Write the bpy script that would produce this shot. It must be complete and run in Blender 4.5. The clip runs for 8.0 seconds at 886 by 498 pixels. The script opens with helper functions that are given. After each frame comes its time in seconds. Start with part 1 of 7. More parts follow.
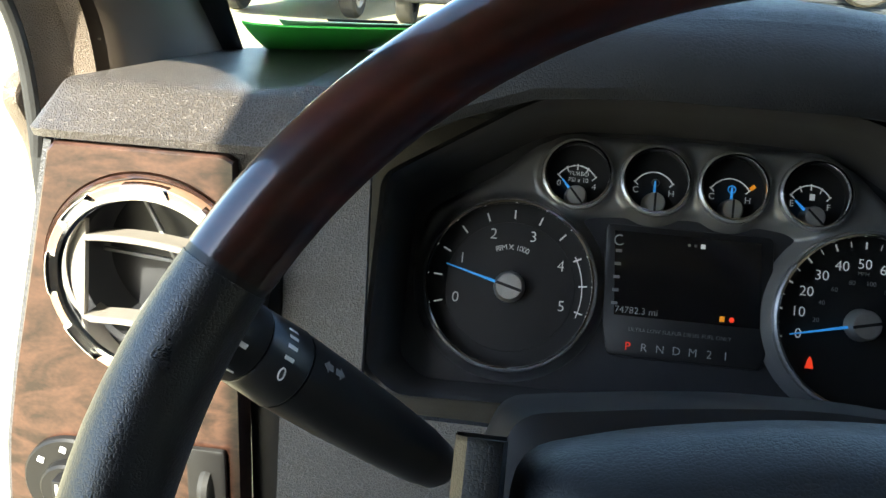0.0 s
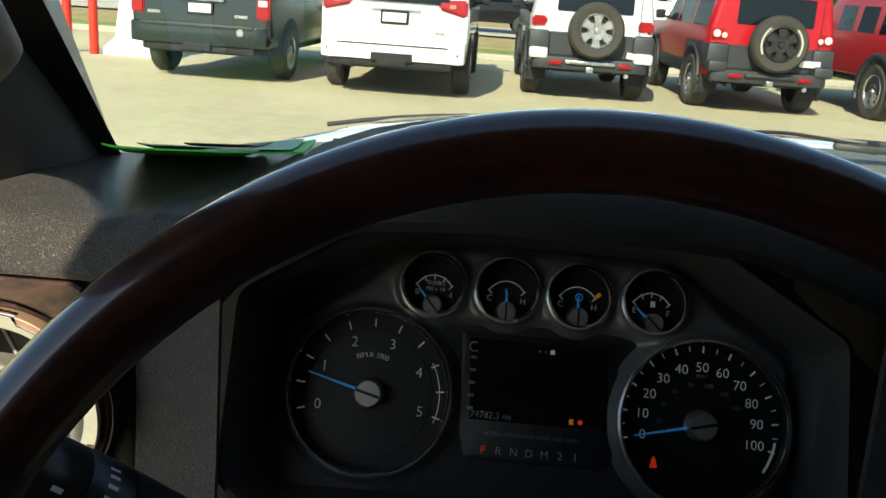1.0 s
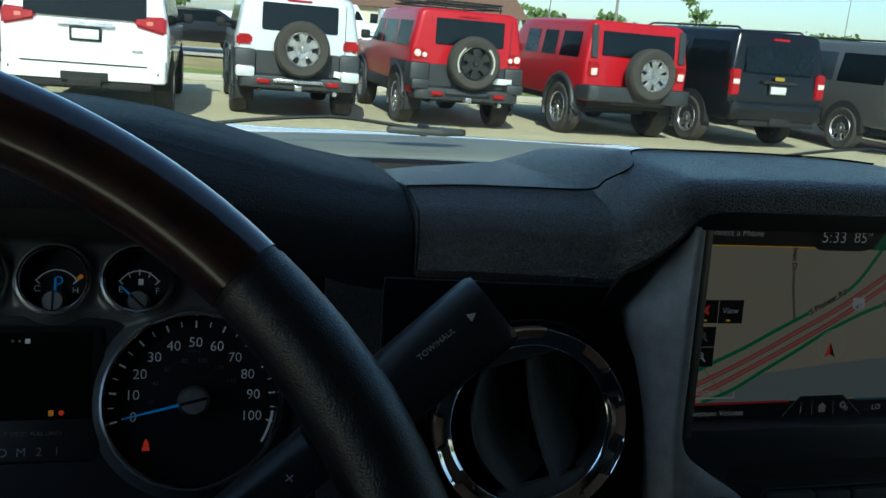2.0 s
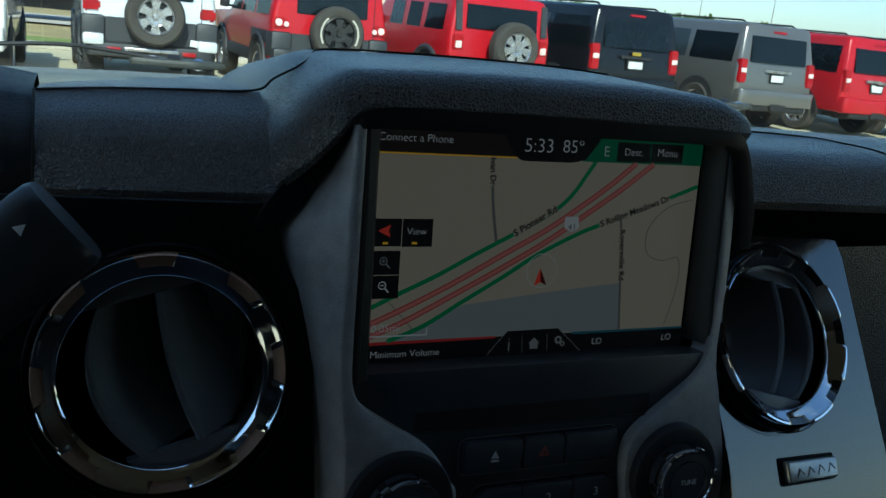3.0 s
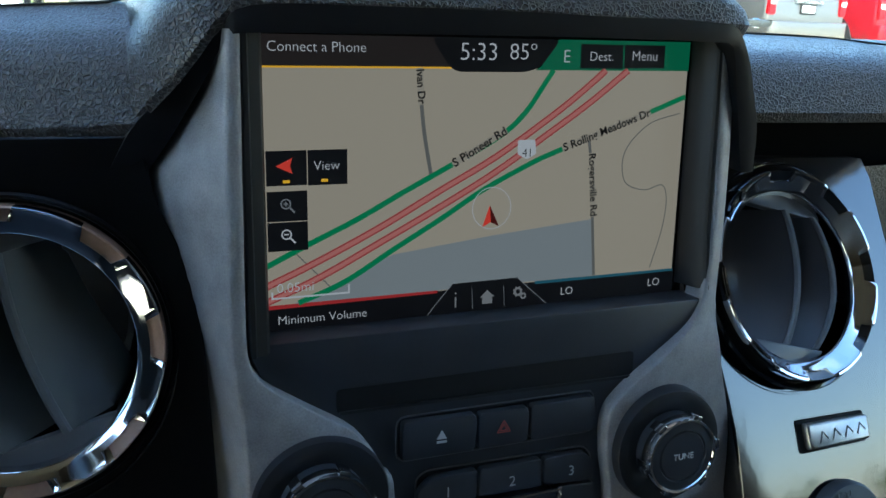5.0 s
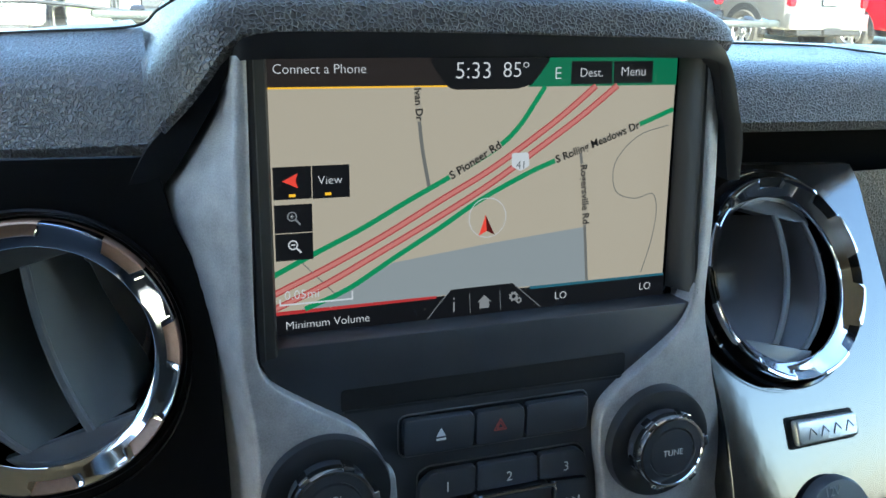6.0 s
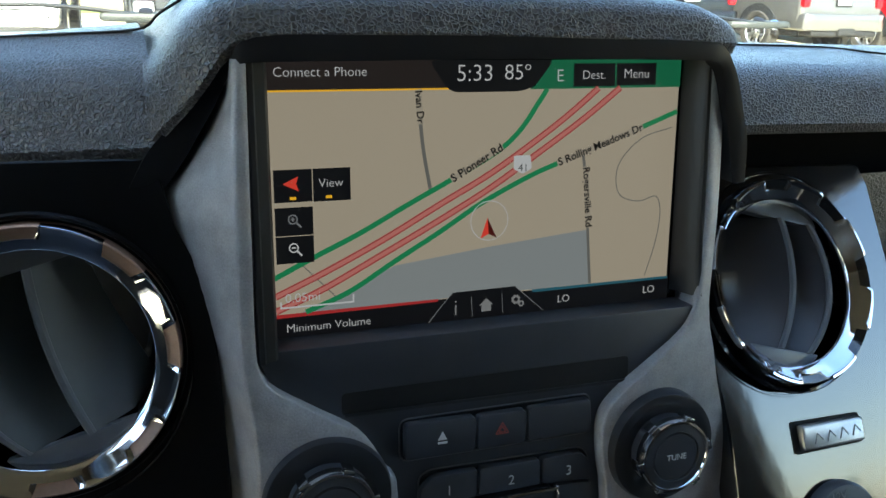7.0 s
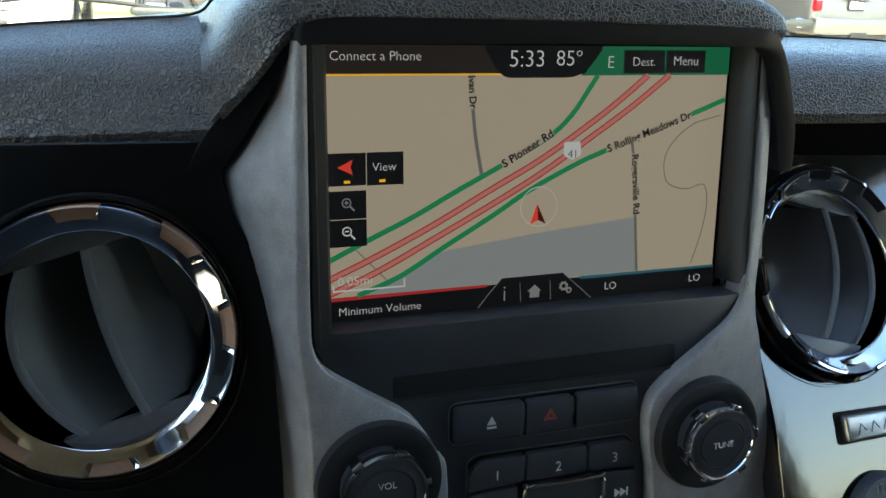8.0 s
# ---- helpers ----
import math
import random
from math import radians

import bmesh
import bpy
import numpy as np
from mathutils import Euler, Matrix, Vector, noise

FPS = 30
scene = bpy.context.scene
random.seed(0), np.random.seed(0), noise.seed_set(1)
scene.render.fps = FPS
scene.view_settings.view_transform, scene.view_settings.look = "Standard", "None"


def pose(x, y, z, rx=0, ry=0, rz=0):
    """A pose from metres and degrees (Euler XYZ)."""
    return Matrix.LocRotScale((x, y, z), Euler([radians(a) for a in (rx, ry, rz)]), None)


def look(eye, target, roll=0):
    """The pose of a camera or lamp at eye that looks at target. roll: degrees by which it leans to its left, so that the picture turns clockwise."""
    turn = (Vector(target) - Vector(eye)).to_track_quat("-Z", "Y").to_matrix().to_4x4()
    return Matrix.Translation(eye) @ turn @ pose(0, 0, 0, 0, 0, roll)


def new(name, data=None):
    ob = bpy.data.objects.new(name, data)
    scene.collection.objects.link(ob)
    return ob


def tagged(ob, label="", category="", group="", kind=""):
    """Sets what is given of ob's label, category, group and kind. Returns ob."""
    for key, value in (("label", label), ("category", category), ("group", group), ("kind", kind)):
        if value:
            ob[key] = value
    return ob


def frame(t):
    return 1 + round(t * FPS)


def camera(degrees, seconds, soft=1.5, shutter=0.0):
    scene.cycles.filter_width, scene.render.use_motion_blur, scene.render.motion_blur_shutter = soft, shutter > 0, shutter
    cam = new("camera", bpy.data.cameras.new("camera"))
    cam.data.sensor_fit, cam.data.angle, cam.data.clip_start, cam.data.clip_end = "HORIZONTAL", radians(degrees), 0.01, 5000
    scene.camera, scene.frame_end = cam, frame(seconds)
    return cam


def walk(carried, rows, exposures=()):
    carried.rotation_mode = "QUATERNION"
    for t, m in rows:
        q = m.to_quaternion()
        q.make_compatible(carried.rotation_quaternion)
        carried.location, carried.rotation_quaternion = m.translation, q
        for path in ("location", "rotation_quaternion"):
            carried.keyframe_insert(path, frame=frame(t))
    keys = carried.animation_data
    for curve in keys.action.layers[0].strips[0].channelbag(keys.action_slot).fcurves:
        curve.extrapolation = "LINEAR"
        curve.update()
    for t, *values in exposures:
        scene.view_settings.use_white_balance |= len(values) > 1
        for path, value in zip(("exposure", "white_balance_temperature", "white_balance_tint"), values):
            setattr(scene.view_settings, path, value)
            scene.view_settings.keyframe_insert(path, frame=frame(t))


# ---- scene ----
cam = camera(53.34, 8.0, soft=1.5)
walk(cam, [
    (0, pose(-0.0940, -0.3670, 1.4863, 69.329, -3.133, 7.466)),
    (0.3, pose(-0.0872, -0.3693, 1.4988, 70.910, -3.891, 7.632)),
    (0.5, pose(-0.0851, -0.3713, 1.5071, 71.885, -4.189, 7.441)),
    (0.6, pose(-0.0837, -0.3696, 1.5131, 72.091, -4.119, 6.879)),
    (0.8, pose(-0.0688, -0.3670, 1.5228, 72.773, -4.421, 5.069)),
    (1, pose(-0.0451, -0.3732, 1.5302, 73.264, -3.985, 3.329)),
    (1.2, pose(-0.0176, -0.3829, 1.5333, 74.233, -3.919, 0.420)),
    (1.5, pose(0.0369, -0.3832, 1.5355, 75.109, -4.076, -4.658)),
    (1.7, pose(0.0710, -0.3835, 1.5264, 75.550, -4.094, -8.369)),
    (2, pose(0.1189, -0.3856, 1.5095, 75.964, -4.961, -14.433)),
    (2.2, pose(0.1568, -0.3797, 1.4945, 75.843, -5.894, -18.066)),
    (3.3, pose(0.2672, -0.3358, 1.4726, 75.154, -5.808, -22.947)),
    (3.5, pose(0.2866, -0.3240, 1.4714, 75.370, -4.965, -22.714)),
    (3.8, pose(0.2968, -0.3143, 1.4627, 75.242, -3.825, -21.972)),
    (4, pose(0.3035, -0.3070, 1.4601, 75.156, -3.543, -21.827)),
    (4.2, pose(0.3073, -0.3054, 1.4586, 75.150, -3.411, -22.068)),
    (4.5, pose(0.3096, -0.3017, 1.4510, 73.910, -3.142, -21.871)),
    (4.7, pose(0.3084, -0.2982, 1.4479, 72.846, -3.030, -21.700)),
    (5.8, pose(0.3113, -0.3154, 1.4634, 71.327, -2.485, -20.418)),
    (6, pose(0.3105, -0.3189, 1.4616, 71.665, -2.175, -20.228)),
    (6.5, pose(0.3116, -0.3233, 1.4651, 71.696, -1.956, -19.503)),
    (7, pose(0.3149, -0.3193, 1.4620, 71.735, -1.972, -19.461)),
    (7.5, pose(0.3127, -0.3219, 1.4664, 71.851, -1.457, -19.275)),
    (7.7, pose(0.3033, -0.3197, 1.4650, 71.323, -1.853, -18.985)),
    (8, pose(0.2981, -0.3169, 1.4550, 71.904, -2.122, -18.858)),
], exposures=[(0.0, 2.6, 6300, 4), (0.5, 1.75, 6400, 4), (1.0, 0.8, 6600, 2), (1.5, 0.5, 5900, -5), (2.2, 0.35, 5400, -4), (3.5, 0.6, 5250, -2), (4.0, 0.7, 5300, 0), (4.5, 1.72, 5150, 0), (4.8, 2.25, 5300, 2), (6.0, 3.5, 5600, 2), (6.5, 3.3, 5800, 3), (7.0, 2.85, 6100, 4), (8.0, 2.8, 6300, 4)])

# ---- light: sky and one low afternoon sun from behind on the driver's side ----
SUN_EL, SUN_AZ = radians(35), radians(195)          # azimuth clockwise from straight ahead
to_sun = Vector((math.sin(SUN_AZ) * math.cos(SUN_EL), math.cos(SUN_AZ) * math.cos(SUN_EL), math.sin(SUN_EL)))
world = bpy.data.worlds.new("sky")
scene.world = world
world.use_nodes = True
wn = world.node_tree.nodes
sky = wn.new("ShaderNodeTexSky")
sky.sky_type, sky.sun_disc = "NISHITA", False
sky.sun_elevation, sky.sun_rotation = SUN_EL, SUN_AZ
sky.air_density, sky.dust_density, sky.ozone_density = 1.0, 0.8, 2.0
wn["Background"].inputs["Strength"].default_value = 0.125
world.node_tree.links.new(sky.outputs[0], wn["Background"].inputs["Color"])
sun = new("sun", bpy.data.lights.new("sun", "SUN"))
sun.data.energy, sun.data.angle, sun.data.color = 5.0, radians(0.55), (1.0, 0.91, 0.74)
sun.matrix_world = look(to_sun * 30, (0, 0, 0))

# ---- materials ----
def mat(name, color, rough=0.5, metal=0.0, spec=0.5, vary=0.12, vscale=6.0, grain=0.0, gscale=400.0, kind="noise", coat=0.0,
        emit=None, strength=0.0, rvary=0.0, coat_rough=0.05):
    """A principled surface with colour variation at a large and a small scale, roughness variation and fine relief."""
    m = bpy.data.materials.new(name)
    m.use_nodes = True
    n, l = m.node_tree.nodes, m.node_tree.links
    p = n["Principled BSDF"]
    p.inputs["Metallic"].default_value, p.inputs["Roughness"].default_value = metal, rough
    p.inputs["Specular IOR Level"].default_value, p.inputs["Coat Weight"].default_value = spec, coat
    p.inputs["Coat Roughness"].default_value = coat_rough
    co = n.new("ShaderNodeTexCoord")
    base = (*color, 1)
    if vary:
        big, small, mix, ramp = n.new("ShaderNodeTexNoise"), n.new("ShaderNodeTexNoise"), n.new("ShaderNodeMath"), n.new("ShaderNodeMix")
        big.inputs["Scale"].default_value, small.inputs["Scale"].default_value = vscale, vscale * 11
        big.inputs["Detail"].default_value = small.inputs["Detail"].default_value = 5
        mix.operation = "ADD"
        l.new(co.outputs["Object"], big.inputs["Vector"]), l.new(co.outputs["Object"], small.inputs["Vector"])
        l.new(big.outputs["Fac"], mix.inputs[0]), l.new(small.outputs["Fac"], mix.inputs[1])
        half = n.new("ShaderNodeMath")
        half.operation = "MULTIPLY_ADD"
        half.inputs[1].default_value, half.inputs[2].default_value = 1.6, -1.1
        half.use_clamp = True
        l.new(mix.outputs[0], half.inputs[0])
        ramp.data_type = "RGBA"
        ramp.inputs["A"].default_value = (*[c * (1 - vary) for c in color], 1)
        ramp.inputs["B"].default_value = (*[min(1, c * (1 + vary)) for c in color], 1)
        l.new(half.outputs[0], ramp.inputs["Factor"])
        l.new(ramp.outputs["Result"], p.inputs["Base Color"])
        if rvary:
            rr = n.new("ShaderNodeMath")
            rr.operation = "MULTIPLY_ADD"
            rr.inputs[1].default_value, rr.inputs[2].default_value = rvary, max(0.0, rough - rvary / 2)
            l.new(half.outputs[0], rr.inputs[0]), l.new(rr.outputs[0], p.inputs["Roughness"])
    else:
        p.inputs["Base Color"].default_value = base
    if grain:
        bump = n.new("ShaderNodeBump")
        bump.inputs["Strength"].default_value = grain
        bump.inputs["Distance"].default_value = {"leather": 0.25, "ridge": 0.5}.get(kind, 0.5) / gscale
        if kind == "ridge":      # fine raised wrinkles round small pits, with highlights painted pale along their crests
            warp, add, tex, crest = n.new("ShaderNodeTexNoise"), n.new("ShaderNodeMixRGB"), n.new("ShaderNodeTexVoronoi"), n.new("ShaderNodeMapRange")
            warp.inputs["Scale"].default_value, warp.inputs["Detail"].default_value = gscale * 0.55, 2
            add.blend_type, add.inputs["Fac"].default_value = "LINEAR_LIGHT", 0.8 / gscale
            tex.feature, tex.inputs["Scale"].default_value = "DISTANCE_TO_EDGE", gscale
            crest.interpolation_type = "SMOOTHSTEP"
            crest.inputs["From Max"].default_value, crest.inputs["To Min"].default_value, crest.inputs["To Max"].default_value = 0.19, 1.0, 0.0
            l.new(co.outputs["Object"], warp.inputs["Vector"]), l.new(co.outputs["Object"], add.inputs["Color1"])
            l.new(warp.outputs["Color"], add.inputs["Color2"]), l.new(add.outputs[0], tex.inputs["Vector"])
            l.new(tex.outputs["Distance"], crest.inputs["Value"]), l.new(crest.outputs[0], bump.inputs["Height"])
            if vary:
                # highlight on the crests, mixed into the base colour
                crest_light, part_ = n.new("ShaderNodeMix"), n.new("ShaderNodeMath")
                crest_light.data_type, part_.operation = "RGBA", "POWER"
                part_.inputs[1].default_value = 2.0
                l.new(crest.outputs[0], part_.inputs[0]), l.new(part_.outputs[0], crest_light.inputs["Factor"])
                l.new(ramp.outputs["Result"], crest_light.inputs["A"])
                crest_light.inputs["B"].default_value = (*[min(1, c * 1.8) for c in color], 1)
                l.new(crest_light.outputs["Result"], p.inputs["Base Color"])
        elif kind == "leather":
            warp = n.new("ShaderNodeTexNoise")
            warp.inputs["Scale"].default_value = gscale * 0.9
            add = n.new("ShaderNodeMixRGB")
            add.blend_type, add.inputs["Fac"].default_value = "LINEAR_LIGHT", 0.5 / gscale
            tex = n.new("ShaderNodeTexVoronoi")
            tex.feature = "DISTANCE_TO_EDGE"
            tex.inputs["Scale"].default_value = gscale
            l.new(co.outputs["Object"], warp.inputs["Vector"]), l.new(co.outputs["Object"], add.inputs["Color1"])
            l.new(warp.outputs["Color"], add.inputs["Color2"]), l.new(add.outputs[0], tex.inputs["Vector"])
            cut = n.new("ShaderNodeMapRange")
            cut.interpolation_type = "SMOOTHSTEP"
            cut.inputs["From Max"].default_value = 0.15
            dome = n.new("ShaderNodeMath")
            dome.operation = "MULTIPLY_ADD"
            dome.inputs[1].default_value = 0.9
            l.new(tex.outputs["Distance"], cut.inputs["Value"]), l.new(tex.outputs["Distance"], dome.inputs[0])
            l.new(cut.outputs[0], dome.inputs[2]), l.new(dome.outputs[0], bump.inputs["Height"])
        else:
            tex = n.new("ShaderNodeTexNoise")
            tex.inputs["Scale"].default_value, tex.inputs["Detail"].default_value = gscale, 3
            l.new(co.outputs["Object"], tex.inputs["Vector"]), l.new(tex.outputs["Fac"], bump.inputs["Height"])
        l.new(bump.outputs[0], p.inputs["Normal"])
        if kind == "ridge":
            l.new(bump.outputs[0], p.inputs["Coat Normal"])
    if emit:
        p.inputs["Emission Color"].default_value, p.inputs["Emission Strength"].default_value = (*emit, 1), strength
    return m


def wood(name, dark, light, scale, rough, coat):
    m = bpy.data.materials.new(name)
    m.use_nodes = True
    n, l = m.node_tree.nodes, m.node_tree.links
    p = n["Principled BSDF"]
    p.inputs["Roughness"].default_value, p.inputs["Coat Weight"].default_value, p.inputs["Coat Roughness"].default_value = rough, coat, 0.06
    co, mp, warp, wave, ramp = (n.new("ShaderNode" + k) for k in ("TexCoord", "Mapping", "TexNoise", "TexNoise", "ValToRGB"))
    mp.inputs["Scale"].default_value = (1.0, 1.0, 1.5)
    warp.inputs["Scale"].default_value, warp.inputs["Detail"].default_value = scale, 4
    warp.inputs["Distortion"].default_value = 3.2
    wave.inputs["Scale"].default_value, wave.inputs["Detail"].default_value = scale * 14, 3
    l.new(co.outputs["Object"], mp.inputs["Vector"]), l.new(mp.outputs[0], warp.inputs["Vector"]), l.new(mp.outputs[0], wave.inputs["Vector"])
    mx = n.new("ShaderNodeMix")
    mx.inputs["Factor"].default_value = 0.25
    l.new(warp.outputs["Fac"], mx.inputs["A"]), l.new(wave.outputs["Fac"], mx.inputs["B"])
    l.new(mx.outputs["Result"], ramp.inputs["Fac"])
    ramp.color_ramp.elements[0].position, ramp.color_ramp.elements[0].color = 0.36, (*dark, 1)
    ramp.color_ramp.elements[1].position, ramp.color_ramp.elements[1].color = 0.64, (*light, 1)
    l.new(ramp.outputs[0], p.inputs["Base Color"])
    return m


def glass(name, tint=(1, 1, 1), rough=0.0, ior=1.45):
    m = bpy.data.materials.new(name)
    m.use_nodes = True
    p = m.node_tree.nodes["Principled BSDF"]
    p.inputs["Base Color"].default_value = (*tint, 1)
    p.inputs["Transmission Weight"].default_value, p.inputs["Roughness"].default_value, p.inputs["IOR"].default_value = 1.0, rough, ior
    return m


M = {
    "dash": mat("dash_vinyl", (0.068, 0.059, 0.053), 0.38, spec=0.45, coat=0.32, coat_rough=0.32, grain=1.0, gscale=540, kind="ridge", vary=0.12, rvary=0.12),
    "dash_low": mat("dash_plastic", (0.050, 0.050, 0.054), 0.45, grain=0.45, gscale=540, kind="ridge", vary=0.1),
    "black": mat("black_plastic", (0.012, 0.012, 0.013), 0.45, grain=0.15, gscale=1500, vary=0.2),
    # near-black that stands for the shade inside recesses
    "recess_shade": mat("recess_shade_black", (0.002, 0.002, 0.002), 0.9, spec=0.1, vary=0),
    "seam": mat("seam_shadow_gap", (0.006, 0.006, 0.006), 0.8, vary=0),
    "soft_black": mat("satin_black_trim", (0.023, 0.0238, 0.027), 0.40, vary=0.15, grain=0.1, gscale=1800),
    "stack_black": mat("satin_stack_plastic", (0.045, 0.049, 0.058), 0.42, vary=0.12, grain=0.1, gscale=1800),
    "gloss_black": mat("piano_black", (0.008, 0.008, 0.009), 0.08, coat=1.0, vary=0.2, grain=0.015, gscale=60),
    "silver": mat("satin_silver_paint", (0.365, 0.358, 0.365), 0.52, metal=0.22, vary=0.2, vscale=120, grain=0.45, gscale=1300, rvary=0.12),
    "chrome": mat("chrome", (0.86, 0.86, 0.88), 0.06, metal=1.0, vary=0.03, vscale=40, rvary=0.06),
    "cluster": mat("satin_grey_bezel", (0.19, 0.19, 0.195), 0.34, metal=0.4, vary=0.1, grain=0.1, gscale=1600),
    "face": mat("gauge_face", (0.005, 0.005, 0.006), 0.5, vary=0.1),
    "inner_face": mat("gauge_inner_disc", (0.010, 0.010, 0.0115), 0.4, vary=0.1),
    # plain print given a faint glow of its own to read brighter
    "print": mat("glowing_white_print", (0.58, 0.58, 0.58), 0.6, vary=0, emit=(1, 1, 1), strength=0.004),
    "gauge_print": mat("backlit_white_print", (0.62, 0.62, 0.62), 0.6, vary=0, emit=(0.95, 0.98, 1), strength=0.035),
    "bezel_wall": mat("dark_bezel_wall", (0.052, 0.052, 0.054), 0.40, vary=0.1, grain=0.1, gscale=1600),
    "collar": mat("satin_metal_collar", (0.36, 0.36, 0.37), 0.26, metal=0.6, vary=0.08, grain=0.05, gscale=1600),
    "dim_print": mat("grey_print", (0.18, 0.18, 0.18), 0.6, vary=0),
    "needle": mat("blue_needle", (0.05, 0.30, 0.75), 0.4, vary=0, emit=(0.06, 0.35, 0.9), strength=0.07),
    "hubcap": mat("brushed_cap", (0.55, 0.54, 0.52), 0.35, metal=0.8, vary=0.08, vscale=200),
    "red_glow": mat("red_lamp", (0.5, 0.02, 0.01), 0.5, vary=0, emit=(1, 0.06, 0.02), strength=0.12),
    "amber_glow": mat("amber_lamp", (0.5, 0.2, 0.01), 0.5, vary=0, emit=(1, 0.33, 0.02), strength=0.08),
    "lcd": mat("lcd_glass", (0.006, 0.006, 0.007), 0.12, vary=0),
    "leather": mat("black_leather", (0.008, 0.009, 0.011), 0.34, spec=0.75, grain=0.24, gscale=900, kind="leather", vary=0.2, rvary=0.15),
    "rim_wood": wood("burl_rim_wood", (0.009, 0.0019, 0.0014), (0.045, 0.0100, 0.0056), 14, 0.3, 1.0),
    "panel_wood": wood("walnut_panel", (0.012, 0.0045, 0.0030), (0.066, 0.030, 0.019), 22, 0.36, 0.35),
    "green": mat("green_folder", (0.03, 0.50, 0.035), 0.5, vary=0.06),
    "paper": mat("pale_green_paper", (0.45, 0.75, 0.62), 0.7, vary=0.05),
    # vane plastic with the light on it put into the base colour
    "vane": mat("lit_vane_plastic", (0.115, 0.128, 0.126), 0.46, vary=0.1, grain=0.08, gscale=1500),
    "vane_edge": mat("lit_vane_edge_plastic", (0.30, 0.31, 0.31), 0.34, vary=0.08, grain=0.05, gscale=1500),
    # shaded and sunlit copies of the same vane plastic
    "shaded_vane": mat("shaded_vane_plastic", (0.045, 0.043, 0.047), 0.36, vary=0.1, grain=0.06, gscale=1500),
    "sunlit_vane": mat("sunlit_vane_plastic", (0.24, 0.22, 0.195), 0.4, vary=0.08, grain=0.05, gscale=1500),
    "cover": mat("grained_airbag_cover", (0.007, 0.0075, 0.009), 0.46, spec=0.35, grain=0.3, gscale=900, kind="leather", vary=0.12, rvary=0.1),
    "bronze": mat("satin_bronze_step", (0.40, 0.25, 0.17), 0.42, metal=0.35, vary=0.1, vscale=60),
    "windshield": glass("windshield_glass", (0.92, 0.970, 0.950)),
    "frit": mat("black_glass_border", (0.006, 0.006, 0.006), 0.3, vary=0.1),
    "headliner": mat("headliner_cloth", (0.15, 0.14, 0.125), 0.9, grain=0.3, gscale=900, vary=0.06),
    "pillar": mat("pillar_trim", (0.060, 0.047, 0.036), 0.38, grain=0.15, gscale=900, vary=0.12, rvary=0.1),
    "trim": mat("textured_frame_trim", (0.17, 0.135, 0.105), 0.45, grain=0.9, gscale=620, kind="leather", vary=0.1),
    # dash vinyl again, with the hood's shade put into a darker base
    "hood": mat("shaded_hood_vinyl", (0.009, 0.0095, 0.011), 0.50, spec=0.16, grain=0.4, gscale=540, kind="ridge", vary=0.12, rvary=0.1),
    "stalk": mat("black_stalk_plastic", (0.010, 0.0108, 0.0125), 0.33, vary=0.15, grain=0.08, gscale=1500),
    "band": mat("smooth_black_band", (0.012, 0.012, 0.014), 0.5, spec=0.25, vary=0.15, grain=0.08, gscale=1500),
    # hood front, its shade likewise in the base colour
    "hood_front": mat("shaded_hood_front", (0.013, 0.0145, 0.018), 0.55, spec=0.28, grain=0.35, gscale=500, kind="leather", vary=0.15),
    "switch_grey": mat("dark_grey_switch_plastic", (0.012, 0.0115, 0.0115), 0.45, spec=0.3, vary=0.12, grain=0.1, gscale=1400),
    "slot_black": mat("dark_slot_flap", (0.010, 0.0105, 0.012), 0.5, vary=0.2, vscale=30),
    # duller copy of the piano black that holds its reflections dark
    "left_black": mat("dimmed_black_panel", (0.006, 0.006, 0.0065), 0.34, spec=0.16, vary=0.2, grain=0.03, gscale=90),
    # edge plastics paler than the vanes: caught light as colour
    "lit_edge": mat("lit_edge_plastic", (0.13, 0.128, 0.13), 0.32, vary=0.08, grain=0.05, gscale=1500),
    "lit_grey_edge": mat("lit_grey_edge_plastic", (0.14, 0.145, 0.15), 0.34, vary=0.08, grain=0.05, gscale=1500),
    "rubber": mat("rubber_seal", (0.02, 0.02, 0.02), 0.7, grain=0.3, gscale=500, vary=0.2),
    "white_paint": mat("white_car_paint", (0.80, 0.80, 0.79), 0.25, coat=1.0, vary=0.03),
}

# ---- mesh helpers ----
def part(name, bm, material, parent=None, label="", smooth=True, angle=35):
    """One mesh object from a bmesh, under a thing or a part."""
    bmesh.ops.recalc_face_normals(bm, faces=bm.faces)
    data = bpy.data.meshes.new(name)
    bm.to_mesh(data)
    bm.free()
    data.materials.append(material)
    if smooth:
        data.shade_smooth()
        data.set_sharp_from_angle(angle=radians(angle))
    ob = new(name, data)
    if parent:
        ob.parent = parent
    if label:
        ob["label"] = label
    return ob


def thing(name, m, label, category, group="", kind=""):
    ob = new(name)
    ob.matrix_basis = m
    ob.empty_display_size = 0.05
    return tagged(ob, label, category, group, kind)


def box(lo, hi, bevel=0.0, seg=2, bm=None, m=None):
    bm2 = bmesh.new()
    bmesh.ops.create_cube(bm2, size=1)
    for v in bm2.verts:
        v.co = Vector([lo[i] if v.co[i] < 0 else hi[i] for i in range(3)])
    if bevel:
        bmesh.ops.bevel(bm2, geom=bm2.edges[:], offset=bevel, segments=seg, affect="EDGES", profile=0.5)
    if m:
        bmesh.ops.transform(bm2, matrix=m, verts=bm2.verts)
    return join(bm, bm2)


def join(bm, other):
    if bm is None:
        return other
    data = bpy.data.meshes.new("tmp")
    other.to_mesh(data)
    other.free()
    bm.from_mesh(data)
    bpy.data.meshes.remove(data)
    return bm


